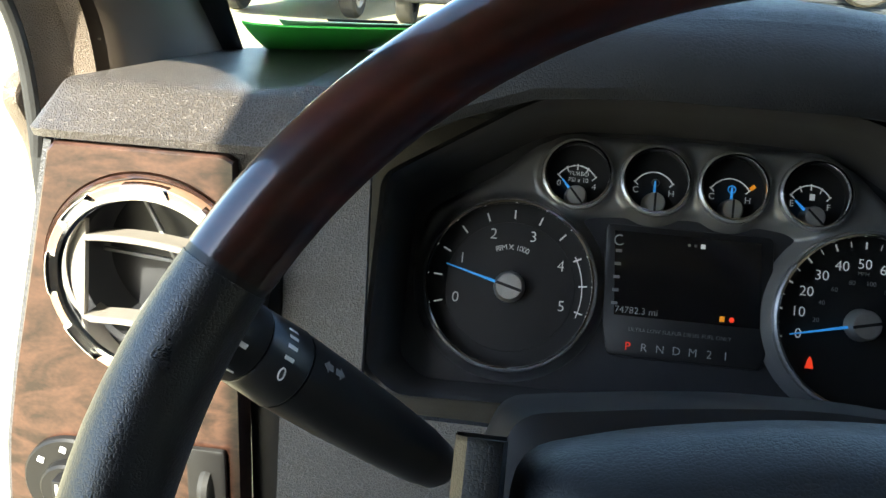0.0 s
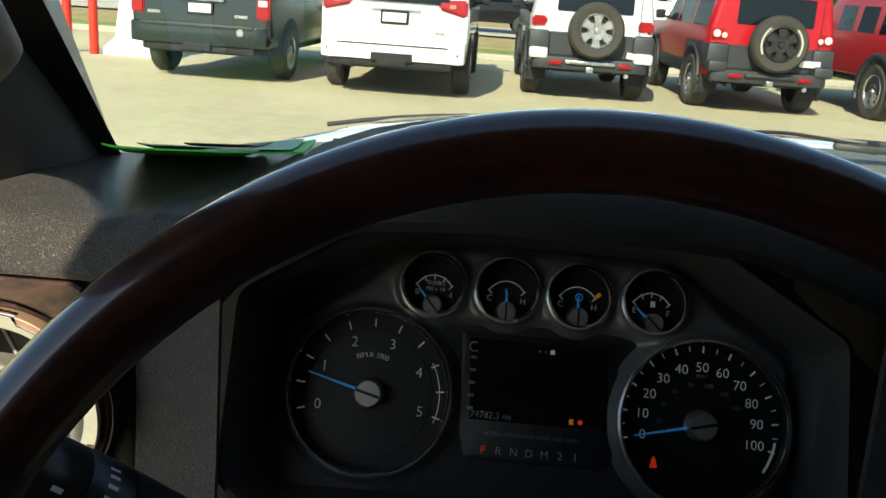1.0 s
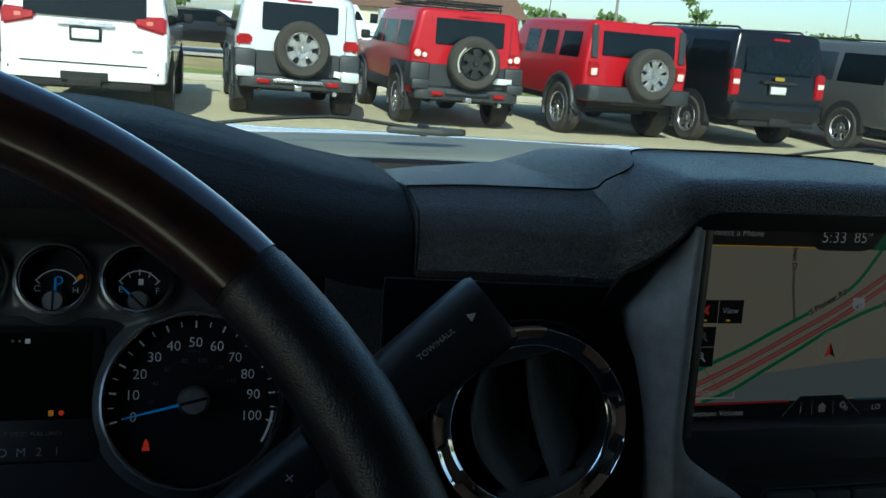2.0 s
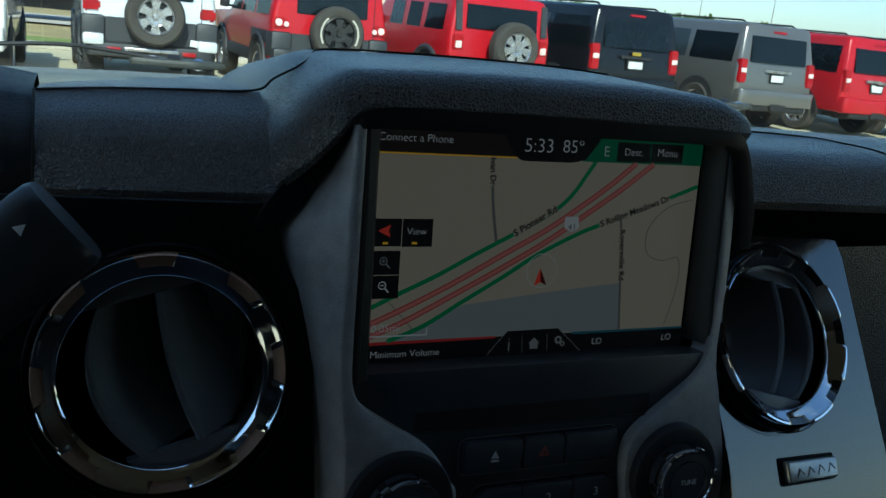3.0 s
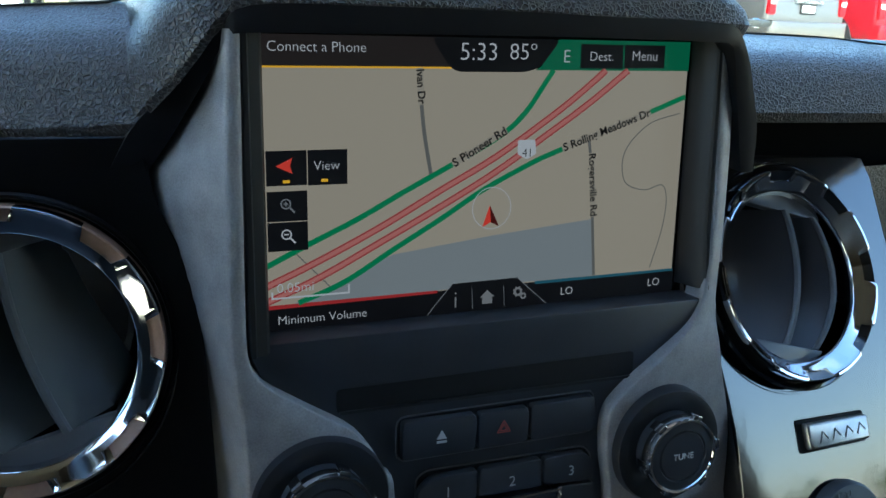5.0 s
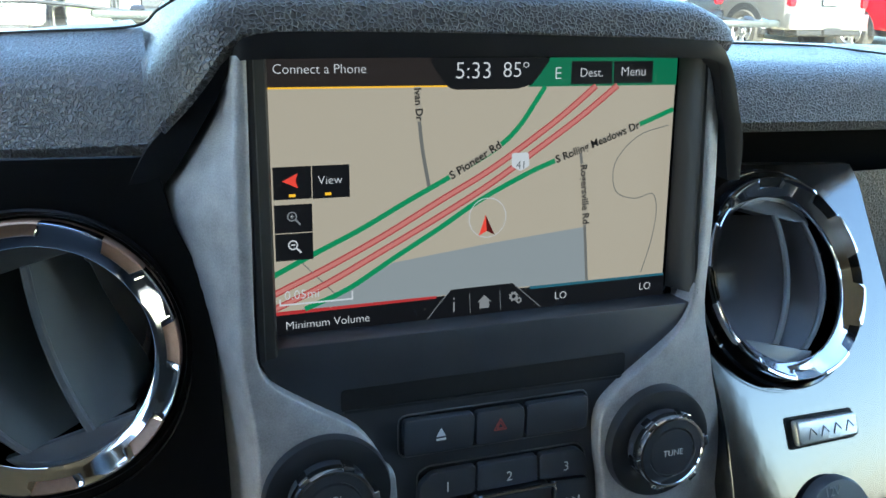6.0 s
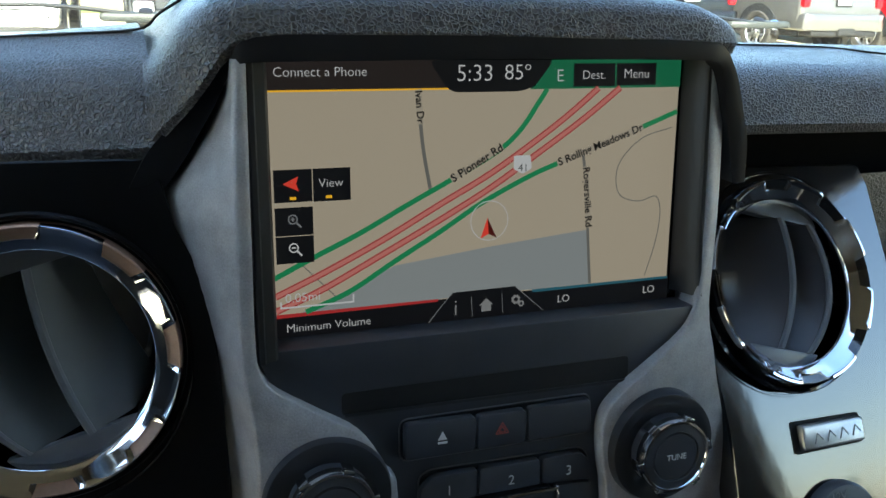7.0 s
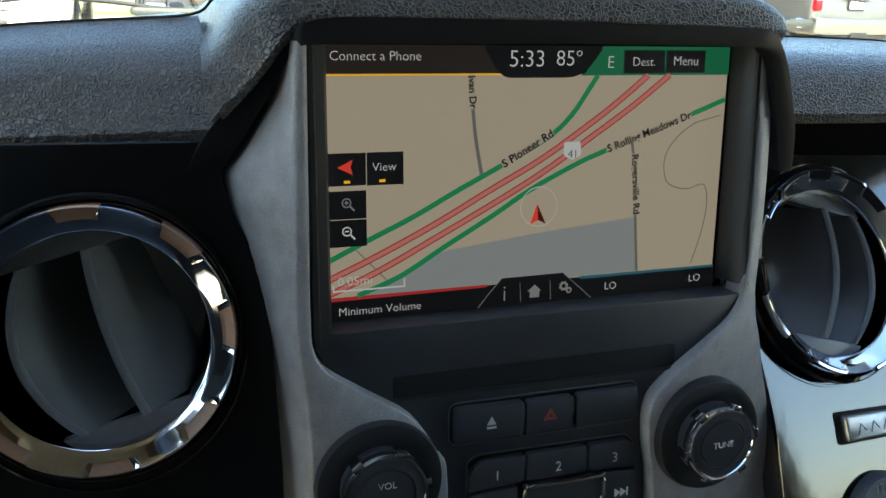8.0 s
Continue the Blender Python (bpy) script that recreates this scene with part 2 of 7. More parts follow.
def prism(pts, y0, y1, bevel=0.0, seg=2, axis="y", bm=None, m=None):
    """A polygon in x and z, drawn out along y (or in x and y along z, or in y and z along x)."""
    put = {"y": lambda a, b, c: (a, c, b), "z": lambda a, b, c: (a, b, c), "x": lambda a, b, c: (c, a, b)}[axis]
    b2 = bmesh.new()
    lo = [b2.verts.new(put(a, b, y0)) for a, b in pts]
    hi = [b2.verts.new(put(a, b, y1)) for a, b in pts]
    b2.faces.new(lo), b2.faces.new(hi[::-1])
    n = len(pts)
    for i in range(n):
        b2.faces.new((lo[i], hi[i], hi[(i + 1) % n], lo[(i + 1) % n]))
    if bevel:
        bmesh.ops.recalc_face_normals(b2, faces=b2.faces)
        bmesh.ops.bevel(b2, geom=b2.edges[:], offset=bevel, segments=seg, affect="EDGES", profile=0.5)
    if m:
        bmesh.ops.transform(b2, matrix=m, verts=b2.verts)
    return join(bm, b2)


def loft(rings, closed=True, caps=True, bm=None):
    """Skin over rings of equally many points."""
    b2 = bmesh.new()
    rows_ = [[b2.verts.new(p) for p in r] for r in rings]
    n = len(rings[0])
    for a, b in zip(rows_, rows_[1:]):
        for i in range(n if closed else n - 1):
            b2.faces.new((a[i], a[(i + 1) % n], b[(i + 1) % n], b[i]))
    if caps and closed:
        b2.faces.new(rows_[0]), b2.faces.new(rows_[-1][::-1])
    return join(bm, b2)


def lathe(profile, n=48, m=None, bm=None, arc=None):
    """Profile of (radius, y) turned round the y axis."""
    b2 = bmesh.new()
    a0, a1 = arc or (0, 2 * math.pi)
    full = arc is None
    cols = []
    for i in range(n if full else n + 1):
        a = a0 + (a1 - a0) * i / n
        cols.append([b2.verts.new((r * math.cos(a), y, r * math.sin(a))) for r, y in profile])
    for i in range(n):
        c, d = cols[i], cols[(i + 1) % len(cols)]
        for j in range(len(profile) - 1):
            b2.faces.new((c[j], c[j + 1], d[j + 1], d[j]))
    bmesh.ops.remove_doubles(b2, verts=b2.verts, dist=1e-6)
    if m:
        bmesh.ops.transform(b2, matrix=m, verts=b2.verts)
    return join(bm, b2)


def tube(path, radius, n=12, bm=None, squash=1.0, caps=True, up=Vector((0, 0, 1))):
    """A round bar along points; radius may be one value or one for each point."""
    pts = [Vector(p) for p in path]
    rad = radius if isinstance(radius, (list, tuple)) else [radius] * len(pts)
    rings = []
    for i, p in enumerate(pts):
        d = (pts[min(i + 1, len(pts) - 1)] - pts[max(i - 1, 0)]).normalized()
        side = d.cross(up)
        if side.length < 1e-3:
            side = d.cross(Vector((1, 0, 0)))
        side.normalize()
        other = side.cross(d)
        rings.append([p + (side * math.cos(a) * squash + other * math.sin(a)) * rad[i] for a in (2 * math.pi * k / n for k in range(n))])
    return loft(rings, caps=caps, bm=bm)


def ring_arc(R, a, b, a0, a1, n, grow=None, sec=20):
    """A bent bar with an oval section (a across, b along y) from angle a0 to a1 in the x-z plane."""
    rings = []
    for i in range(n + 1):
        t = radians(a0 + (a1 - a0) * i / n)
        k = grow(i / n) if grow else 1.0
        rings.append([((R + a * k * math.cos(s)) * math.cos(t), b * k * math.sin(s), (R + a * k * math.cos(s)) * math.sin(t))
                      for s in (2 * math.pi * j / sec for j in range(sec))])
    return loft(rings)


def text(name, body, size, m, material, parent, depth=0.00015, align="CENTER", squeeze=1.0, label="", width=0.0, bold=-0.012):
    """Lettering with the built-in font; it lies in x and z and faces -y before m."""
    cu = bpy.data.curves.new(name, "FONT")
    cu.body, cu.size, cu.align_x, cu.align_y, cu.extrude = body, size, align, "CENTER", depth
    cu.resolution_u = 3
    cu.offset = size * bold
    tmp = bpy.data.objects.new(name, cu)
    scene.collection.objects.link(tmp)
    data = bpy.data.meshes.new_from_object(tmp.evaluated_get(bpy.context.evaluated_depsgraph_get()))
    bpy.data.objects.remove(tmp)
    bpy.data.curves.remove(cu)
    if width:
        xs = [v.co.x for v in data.vertices]
        k = width / (max(xs) - min(xs))
        data.transform(Matrix.Diagonal((k, k, 1, 1)))
    data.transform(m @ pose(0, 0, 0, 90) @ Matrix.Diagonal((squeeze, 1, 1, 1)))
    data.materials.clear()
    data.materials.append(material)
    data.name = name
    ob = new(name, data)
    ob.parent = parent
    if label:
        ob["label"] = label
    return ob


def disc(r, y, n=40, m=None, bm=None, x=0, z=0):
    b2 = bmesh.new()
    b2.faces.new([b2.verts.new((x + r * math.cos(2 * math.pi * i / n), y, z + r * math.sin(2 * math.pi * i / n))) for i in range(n)])
    if m:
        bmesh.ops.transform(b2, matrix=m, verts=b2.verts)
    return join(bm, b2)


def strip(path, width, y, thick=0.0002, bm=None):
    """A flat ribbon along points (x, z), standing at y and facing -y."""
    pts = [Vector((a, b)) for a, b in path]
    L, Rr = [], []
    for i, p in enumerate(pts):
        d = (pts[min(i + 1, len(pts) - 1)] - pts[max(i - 1, 0)]).normalized()
        nrm = Vector((-d.y, d.x)) * width / 2
        L.append(p + nrm), Rr.append(p - nrm)
    rings = [[(a.x, y, a.y), (b.x, y, b.y), (b.x, y + thick, b.y), (a.x, y + thick, a.y)] for a, b in zip(L, Rr)]
    return loft(rings, bm=bm)


def smooth_path(pts, n):
    """Points on a smooth curve through pts (tuples of any length)."""
    p = [np.array(q, float) for q in pts]
    p = [2 * p[0] - p[1]] + p + [2 * p[-1] - p[-2]]
    out = []
    for i in range(1, len(p) - 2):
        for k in range(n):
            t = k / n
            out.append(0.5 * (2 * p[i] + (p[i + 1] - p[i - 1]) * t + (2 * p[i - 1] - 5 * p[i] + 4 * p[i + 1] - p[i + 2]) * t ** 2
                              + (3 * p[i] - p[i - 1] - 3 * p[i + 1] + p[i + 2]) * t ** 3))
    return [tuple(q) for q in out] + [tuple(p[-2])]


def rounded(pts, r, n=4):
    """A polygon with its corners rounded; r one radius or one for each corner."""
    out = []
    for i, p in enumerate(pts):
        rr = r[i] if isinstance(r, (list, tuple)) else r
        p, a, b = Vector(p), Vector(pts[i - 1]), Vector(pts[(i + 1) % len(pts)])
        if rr <= 0:
            out.append(tuple(p))
            continue
        da, db = (a - p), (b - p)
        k = min(rr, da.length * 0.45, db.length * 0.45)
        s, e = p + da.normalized() * k, p + db.normalized() * k
        for j in range(n + 1):
            t = j / n
            out.append(tuple(s * (1 - t) ** 2 + p * 2 * t * (1 - t) + e * t ** 2))
    return out


def lerp_table(table, x):
    """Straight-line reading of rows (x, values...)."""
    for a, b in zip(table, table[1:]):
        if x <= b[0]:
            t = (x - a[0]) / (b[0] - a[0])
            t = max(0.0, t)
            return [p + (q - p) * t for p, q in zip(a[1:], b[1:])]
    return list(table[-1][1:])


def poly_path(pts, n, passes=6):
    """Straight runs between unevenly spaced points with their corners eased; never overshoots."""
    p = [np.array(q, float) for q in pts]
    out = [a + (b - a) * k / n for a, b in zip(p, p[1:]) for k in range(n)] + [p[-1]]
    for _ in range(passes):
        out = [out[0]] + [a * 0.25 + b * 0.5 + c * 0.25 for a, b, c in zip(out, out[1:], out[2:])] + [out[-1]]
    return [tuple(q) for q in out]

# ---- ground and far setting ----
GROUND = {
    "lot": mat("sun_bleached_lot", (0.50, 0.446, 0.282), 0.9, vary=0.16, vscale=0.5, grain=0.5, gscale=60),
    "grass": mat("dry_grass", (0.34, 0.27, 0.115), 0.95, vary=0.4, vscale=1.2, grain=0.8, gscale=30),
    "verge": mat("green_grass", (0.19, 0.24, 0.045), 0.95, vary=0.45, vscale=1.5, grain=0.8, gscale=30),
    "road": mat("pale_road", (0.48, 0.44, 0.37), 0.9, vary=0.1, vscale=0.4, grain=0.3, gscale=40),
    "kerb": mat("concrete_kerb", (0.40, 0.37, 0.30), 0.85, vary=0.15, vscale=2),
    "leaf": mat("summer_leaves", (0.10, 0.16, 0.035), 0.7, vary=0.5, vscale=0.8),
    "bark": mat("bark", (0.09, 0.07, 0.05), 0.9, vary=0.3, vscale=4),
}


def sheet(name, x0, x1, y0, y1, z, material, label, nx=24, ny=24, rough_z=0.0):
    bm = bmesh.new()
    g = [[bm.verts.new((x0 + (x1 - x0) * i / nx, y0 + (y1 - y0) * j / ny, z + rough_z * noise.noise((i * 0.7, j * 0.7, z)))) for j in range(ny + 1)] for i in range(nx + 1)]
    for i in range(nx):
        for j in range(ny):
            bm.faces.new((g[i][j], g[i + 1][j], g[i + 1][j + 1], g[i][j + 1]))
    return tagged(part(name, bm, material), label, "ground", kind="structure")


sheet("ground", -2500, 2500, -2500, 2500, -0.05, GROUND["grass"], "wide flat dry grassland reaching the horizon", 8, 8)
sheet("pavement", -60, 90, -40, 19.4, 0.0, GROUND["lot"], "sun-bleached tan concrete car park", 30, 30)
sheet("grass_strip", -200, 200, 19.5, 22.6, 0.02, GROUND["verge"], "bright green mown grass strip beside the car park", 60, 6, 0.02)
sheet("road", -400, 400, 29.5, 36.0, 0.01, GROUND["road"], "pale two-lane road behind the grass", 40, 2)
bm = box((-60, 19.32, 0), (90, 19.5, 0.14), 0.02)
tagged(part("kerb", bm, GROUND["kerb"]), "weathered concrete kerb along the car park", "kerb", kind="structure")

# ---- cabin shell: roof, pillars, window openings and unseen walls that hold back light ----
def shell(name, bm, material, label, category):
    return tagged(part(name, bm, material), label, category, kind="structure")


ROOF = 1.97
EDGE = [(-0.376, 0.176, 1.360), (-0.376, 0.172, 1.41), (-0.373, 0.130, 1.462), (-0.374, 0.085, 1.505), (-0.38, -0.05, 1.59), (-0.385, -0.20, 1.665), (-0.372, -0.50, 1.80), (-0.365, -0.75, 1.905), (-0.36, -1.5, 1.925), (-0.36, -2.36, 1.93)]      # upper edge of the doorway
SIDE = [(-0.368, 0.375, 1.360), (-0.363, 0.335, 1.405), (-0.356, 0.285, 1.455), (-0.349, 0.235, 1.505), (-0.328, 0.06, 1.645), (-0.31, -0.10, 1.78), (-0.285, -0.45, 1.90), (-0.27, -0.75, 1.955), (-0.27, -1.5, 1.975), (-0.27, -2.36, 1.985)]         # where windscreen and headliner begin


def mirror(p, axis=0.45):
    return (2 * axis - p[0], p[1], p[2])


def rail(flip):
    """Windscreen pillar running on into the roof rail."""
    rings = []
    for p, q in zip(poly_path(EDGE, 6), poly_path(SIDE, 6)):
        p, q = Vector(p), Vector(q)
        along = q - p
        out = Vector((1.0, -0.05, -0.2)).normalized()
        r = [p + Vector((-0.004, 0.010, 0.008))]
        r += [p + along * u + out * 0.014 * (math.sin(math.pi * min(1.0, u * 1.0)) ** 0.6 if 0 < u < 1 else 0.0) for u in (0.0, 0.03, 0.08, 0.16, 0.28, 0.42, 0.58, 0.72, 0.85, 0.94, 1.0)]
        r += [q + Vector((-0.02, 0.04, 0.02)), p.lerp(q, 0.5) + Vector((-0.05, 0.05, 0.07)), p + Vector((-0.014, 0.035, 0.05))]
        rings.append([mirror(v) if flip else tuple(v) for v in r])
    return loft(rings)


shell("pillar_front_left", rail(False), M["pillar"], "dark grained windscreen pillar trim running into the roof", "pillar")
shell("pillar_front_right", rail(True), M["pillar"], "dark grained windscreen pillar trim on the passenger side", "pillar")
head = smooth_path([(-0.20, 1.775), (-0.75, 1.955), (-1.5, 1.985), (-2.36, 1.985)], 6)
shell("ceiling", loft([[(-0.30, y, z - 0.02), (0.0, y + 0.02, z + 0.01), (0.45, y + 0.03, z + 0.02), (0.90, y + 0.02, z + 0.01), (1.20, y, z - 0.02), (1.22, y, z + 0.02), (0.45, y + 0.03, z + 0.034), (-0.32, y, z + 0.02)] for y, z in head]), M["headliner"], "pale grey cloth headliner of the cab", "ceiling")
# unseen windowless wall, added to keep rear light off the gauges
shell("light_block_back", box((-0.36, -1.16, 0.7), (1.28, -1.10, 1.95), 0.01), M["pillar"], "plain unseen wall added to block light from the rear", "wall")
shell("wall_right", box((1.30, -2.34, 0.7), (1.36, 0.35, 1.22), 0.01), M["dash_low"], "dark door panel on the passenger side", "wall")
shell("floor", box((-0.44, -2.34, 0.66), (1.36, 0.5, 0.70)), M["rubber"], "black rubber cab floor", "floor")
shell("wall_front", box((-0.40, 0.36, 0.70), (1.30, 0.40, 1.33)), M["rubber"], "dark bulkhead behind the dashboard", "wall")
shell("sill_left", box((-0.46, -2.34, 0.66), (-0.42, 0.36, 0.86), 0.01), M["rubber"], "dark door sill under the open driver's doorway", "sill")
# unseen blocker for the sun, in place of the driver's own shadow
shell("light_block_left", box((-0.44, -2.34, 0.86), (-0.355, -0.595, 2.0), 0.006), M["pillar"], "plain unseen wall added to block sun behind the driver's doorway", "wall")
# unseen header, added to narrow the side light and its reflection
shell("door_header_right", box((1.27, -0.75, 1.60), (1.31, 0.0, 1.92), 0.01), M["pillar"], "plain unseen upper door frame added to cut side light", "door frame")
# unseen wall added to close the cab on this side
shell("wall_right_rear", box((1.30, -2.34, 1.22), (1.34, -0.75, 1.94), 0.006), M["pillar"], "plain unseen wall added behind the passenger window", "wall")
for nm, x0, x1 in (("pillar_back_left", -0.46, -0.36), ("pillar_back_right", 1.26, 1.36)):
    shell(nm, box((x0, -1.42, 0.86), (x1, -1.16, ROOF), 0.02), M["pillar"], "plain grey centre pillar of the cab", "pillar")
    shell(nm.replace("back", "rear"), box((x0, -2.40, 0.86), (x1, -2.25, ROOF), 0.02), M["pillar"], "plain grey rear pillar of the cab", "pillar")
# door-frame trim and rubber seals at the open driver's doorway
TRIM = [(-0.3835, 0.172), (-0.395, 0.166), (-0.402, 0.150), (-0.407, 0.138), (-0.418, 0.150), (-0.405, 0.190)]
UP = [(0.0, 0.0, 1.30), (0.0, 0.0, 1.38), (0.0, -0.010, 1.42), (0.0, -0.042, 1.465), (-0.001, -0.085, 1.51), (-0.003, -0.22, 1.60), (-0.004, -0.37, 1.69), (0.02, -0.65, 1.82), (0.02, -0.90, 1.93)]
shell("door_frame_trim", loft([[(x + dx, y + dy, z) for x, y in TRIM] for dx, dy, z in poly_path(UP, 5)]), M["trim"], "brown-grey textured door frame trim catching the sun", "trim")
shell("door_seal", tube(poly_path([(-0.409 + dx, 0.137 + dy, z) for dx, dy, z in [(0.004, 0.0, 1.05), (0.002, 0.0, 1.2)] + UP], 5), 0.0045, 10), M["rubber"], "dark rubber door seal along the frame", "seal")
def at_height(path, z):
    for a, b in zip(path, path[1:]):
        if a[2] <= z <= b[2]:
            return Vector(a).lerp(Vector(b), (z - a[2]) / max(1e-6, b[2] - a[2]))
    return Vector(path[-1])


inner_line = [(TRIM[0][0] + dx, TRIM[0][1] + dy, z) for dx, dy, z in poly_path(UP, 5)]
edge_line = poly_path(EDGE[:8], 6)
rings = []
for k in range(31):
    z = 1.362 + 0.53 * k / 30
    a, b = at_height(inner_line, z), at_height(edge_line, z)
    o, q = Vector((-0.022, 0.007, 0.003)), Vector((-0.004, 0.012, 0.006))
    rings.append([a + o, b + q, b + q + Vector((0, 0.010, 0.006)), a + o + Vector((0, 0.010, 0.006))])
shell("door_frame_recess", loft(rings), M["pillar"], "dark recess between door frame trim and pillar", "trim")
flap = rounded([(0.172, 1.360), (0.190, 1.374), (0.212, 1.372), (0.214, 1.30), (0.212, 1.24), (0.204, 1.27), (0.196, 1.32)], 0.012, 4)
shell("door_hinge_cover", prism(flap, -0.456, -0.444, 0.003, axis="x"), M["trim"], "brown-grey hinge cover beyond the door frame", "trim")
handle = thing("grab_handle", pose(0, -0.004, 0.015), "brown-grey moulded grab handle on the windscreen pillar", "handle")
rings = []
for i, (x, y, z) in enumerate(poly_path([(-0.334, 0.134, 1.450), (-0.333, 0.128, 1.458), (-0.331, 0.112, 1.475), (-0.328, 0.075, 1.512), (-0.322, 0.0, 1.59), (-0.315, -0.09, 1.665), (-0.312, -0.13, 1.70)], 5)):
    w = 0.023 * min(1.0, 0.25 + i / 7) ** 0.5
    rings.append([(x + w * math.cos(a), y + (0.016 * min(1.0, 0.3 + i / 6)) * math.sin(a), z + 0.010 * math.sin(a)) for a in (2 * math.pi * k / 24 for k in range(24))])
part("grip", loft(rings), M["trim"], handle)

# ---- windscreen ----
GB = [(-0.44, 0.33, 1.362), (-0.20, 0.42, 1.372), (0.12, 0.450, 1.378), (0.45, 0.458, 1.38), (0.78, 0.450, 1.378), (1.10, 0.42, 1.372), (1.34, 0.33, 1.362)]
GT = [(-0.34, -0.19, 1.775), (-0.10, -0.177, 1.787), (0.18, -0.168, 1.794), (0.45, -0.165, 1.796), (0.72, -0.168, 1.794), (1.0, -0.177, 1.787), (1.24, -0.19, 1.775)]


def pane(lo, hi, thick, n=8):
    a, b = smooth_path(lo, 4), smooth_path(hi, 4)
    grid = [[Vector(p).lerp(Vector(q), j / n) for p, q in zip(a, b)] for j in range(n + 1)]
    off = Vector((0, 0.62, 0.9)).normalized() * thick
    bm = bmesh.new()
    f = [[bm.verts.new(p) for p in r] for r in grid]
    k = [[bm.verts.new(p + off) for p in r] for r in grid]
    m_ = len(a)
    for j in range(n):
        for i in range(m_ - 1):
            bm.faces.new((f[j][i], f[j][i + 1], f[j + 1][i + 1], f[j + 1][i]))
            bm.faces.new((k[j][i], k[j + 1][i], k[j + 1][i + 1], k[j][i + 1]))
    for j in range(n):
        for i in (0, m_ - 1):
            bm.faces.new((f[j][i], f[j + 1][i], k[j + 1][i], k[j][i]))
    for i in range(m_ - 1):
        for j in (0, n):
            bm.faces.new((f[j][i], k[j][i], k[j][i + 1], f[j][i + 1]))
    return bm


ws = shell("window_1", pane(GB, GT, 0.005), M["windshield"], "clear curved windscreen with faint dash reflections", "windscreen")
ws.visible_shadow = False
shell("windscreen_base", tube(smooth_path([(x, y - 0.016, z - 0.004) for x, y, z in GB], 4), 0.010, 10), M["frit"], "black sealing band at the foot of the windscreen", "trim")
# black fired border along the pillar
bm = bmesh.new()
prev = None
for i in range(21):
    t = i / 20
    a, b_ = Vector(GB[0]).lerp(Vector(GT[0]), t), Vector(GB[1]).lerp(Vector(GT[1]), t)
    d = (b_ - a)
    off = Vector((0, -0.006, -0.008))
    cur = [bm.verts.new(a + d * 0.02 + off), bm.verts.new(a + d * (0.386 - 0.05 * t) + off)]
    if prev:
        bm.faces.new((prev[0], prev[1], cur[1], cur[0]))
    prev = cur
bmesh.ops.solidify(bm, geom=bm.faces[:], thickness=0.002)
shell("windscreen_border", bm, M["frit"], "black border band of the windscreen along the pillar", "trim")

# ---- dashboard: pads, hoods and panels (one thing with its parts) ----
dashboard = thing("dashboard", pose(0, 0, 0), "black grained vinyl dashboard with sunlit driver's corner", "dashboard")


def pad(rows_, name="upper_pad", label="", material=None, open_below=False):
    """Skin from cross-sections: rows of x and a profile of (y, z) from under the lip, over the top, to the back."""
    rings = []
    for x, prof in rows_:
        pr = [p for p in prof]
        y_back, z_back = pr[-1]
        if open_below:      # a shell: the underside follows the lip, then drops behind the gauges
            pr = pr + [(y_back, 1.36), (0.24, 1.36), (0.215, pr[0][1] + 0.002), (pr[0][0] + 0.05, pr[0][1] + 0.001)]
        else:
            pr = pr + [(y_back, 1.30), (0.14, 1.30), (0.14, pr[0][1] + 0.004)]
        rings.append([(x, y, z) for y, z in pr])
    return part(name, loft(rings), material or M["dash"], dashboard, label)


def roll(y_low, z_low, y_top, z_top, y_back, z_back, r=0.012):
    """Front profile: lower lip, front face, rounded upper edge, top surface."""
    f = Vector((y_low, z_low))
    t = Vector((y_top, z_top))
    b = Vector((y_back, z_back))
    up, back = (f - t).normalized(), (b - t).normalized()
    s, e = t + up * r, t + back * r * 1.6
    arc = [s * (1 - k) ** 2 + t * 2 * k * (1 - k) + e * k ** 2 for k in (0, 0.2, 0.4, 0.6, 0.8, 1.0)]
    lip = [(y_low + 0.012, z_low - 0.004), (y_low + 0.003, z_low - 0.003), (y_low, z_low + 0.002)]
    return lip + [tuple(a) for a in arc] + [tuple(e.lerp(b, k)) for k in (0.15, 0.35, 0.6, 0.8, 1.0)]


# driver's outer corner pad
pad([(-0.3665, roll(0.064, 1.3675, 0.104, 1.3895, 0.36, 1.371, 0.006)), (-0.360, roll(0.060, 1.368, 0.094, 1.3915, 0.37, 1.373, 0.006)), (-0.30, roll(0.060, 1.368, 0.090, 1.3925, 0.38, 1.377, 0.007)),
     (-0.25, roll(0.060, 1.368, 0.087, 1.393, 0.40, 1.3805, 0.007)), (-0.232, roll(0.060, 1.369, 0.086, 1.396, 0.41, 1.380, 0.008)), (-0.2215, roll(0.0605, 1.3705, 0.086, 1.3995, 0.41, 1.381, 0.0085))],
    name="corner_pad", label="grained corner pad half in sunlight")
part("pad_return", box((-0.3635, 0.070, 1.350), (-0.232, 0.082, 1.3665), 0.002), M["dash"], dashboard, "recessed return below the corner pad")
# instrument hood
hood_top = [(-0.222, 1.398), (-0.19, 1.409), (-0.16, 1.422), (-0.12, 1.437), (-0.07, 1.447), (-0.02, 1.4525), (0.04, 1.4535), (0.09, 1.4485), (0.14, 1.4375), (0.18, 1.427), (0.229, 1.419)]
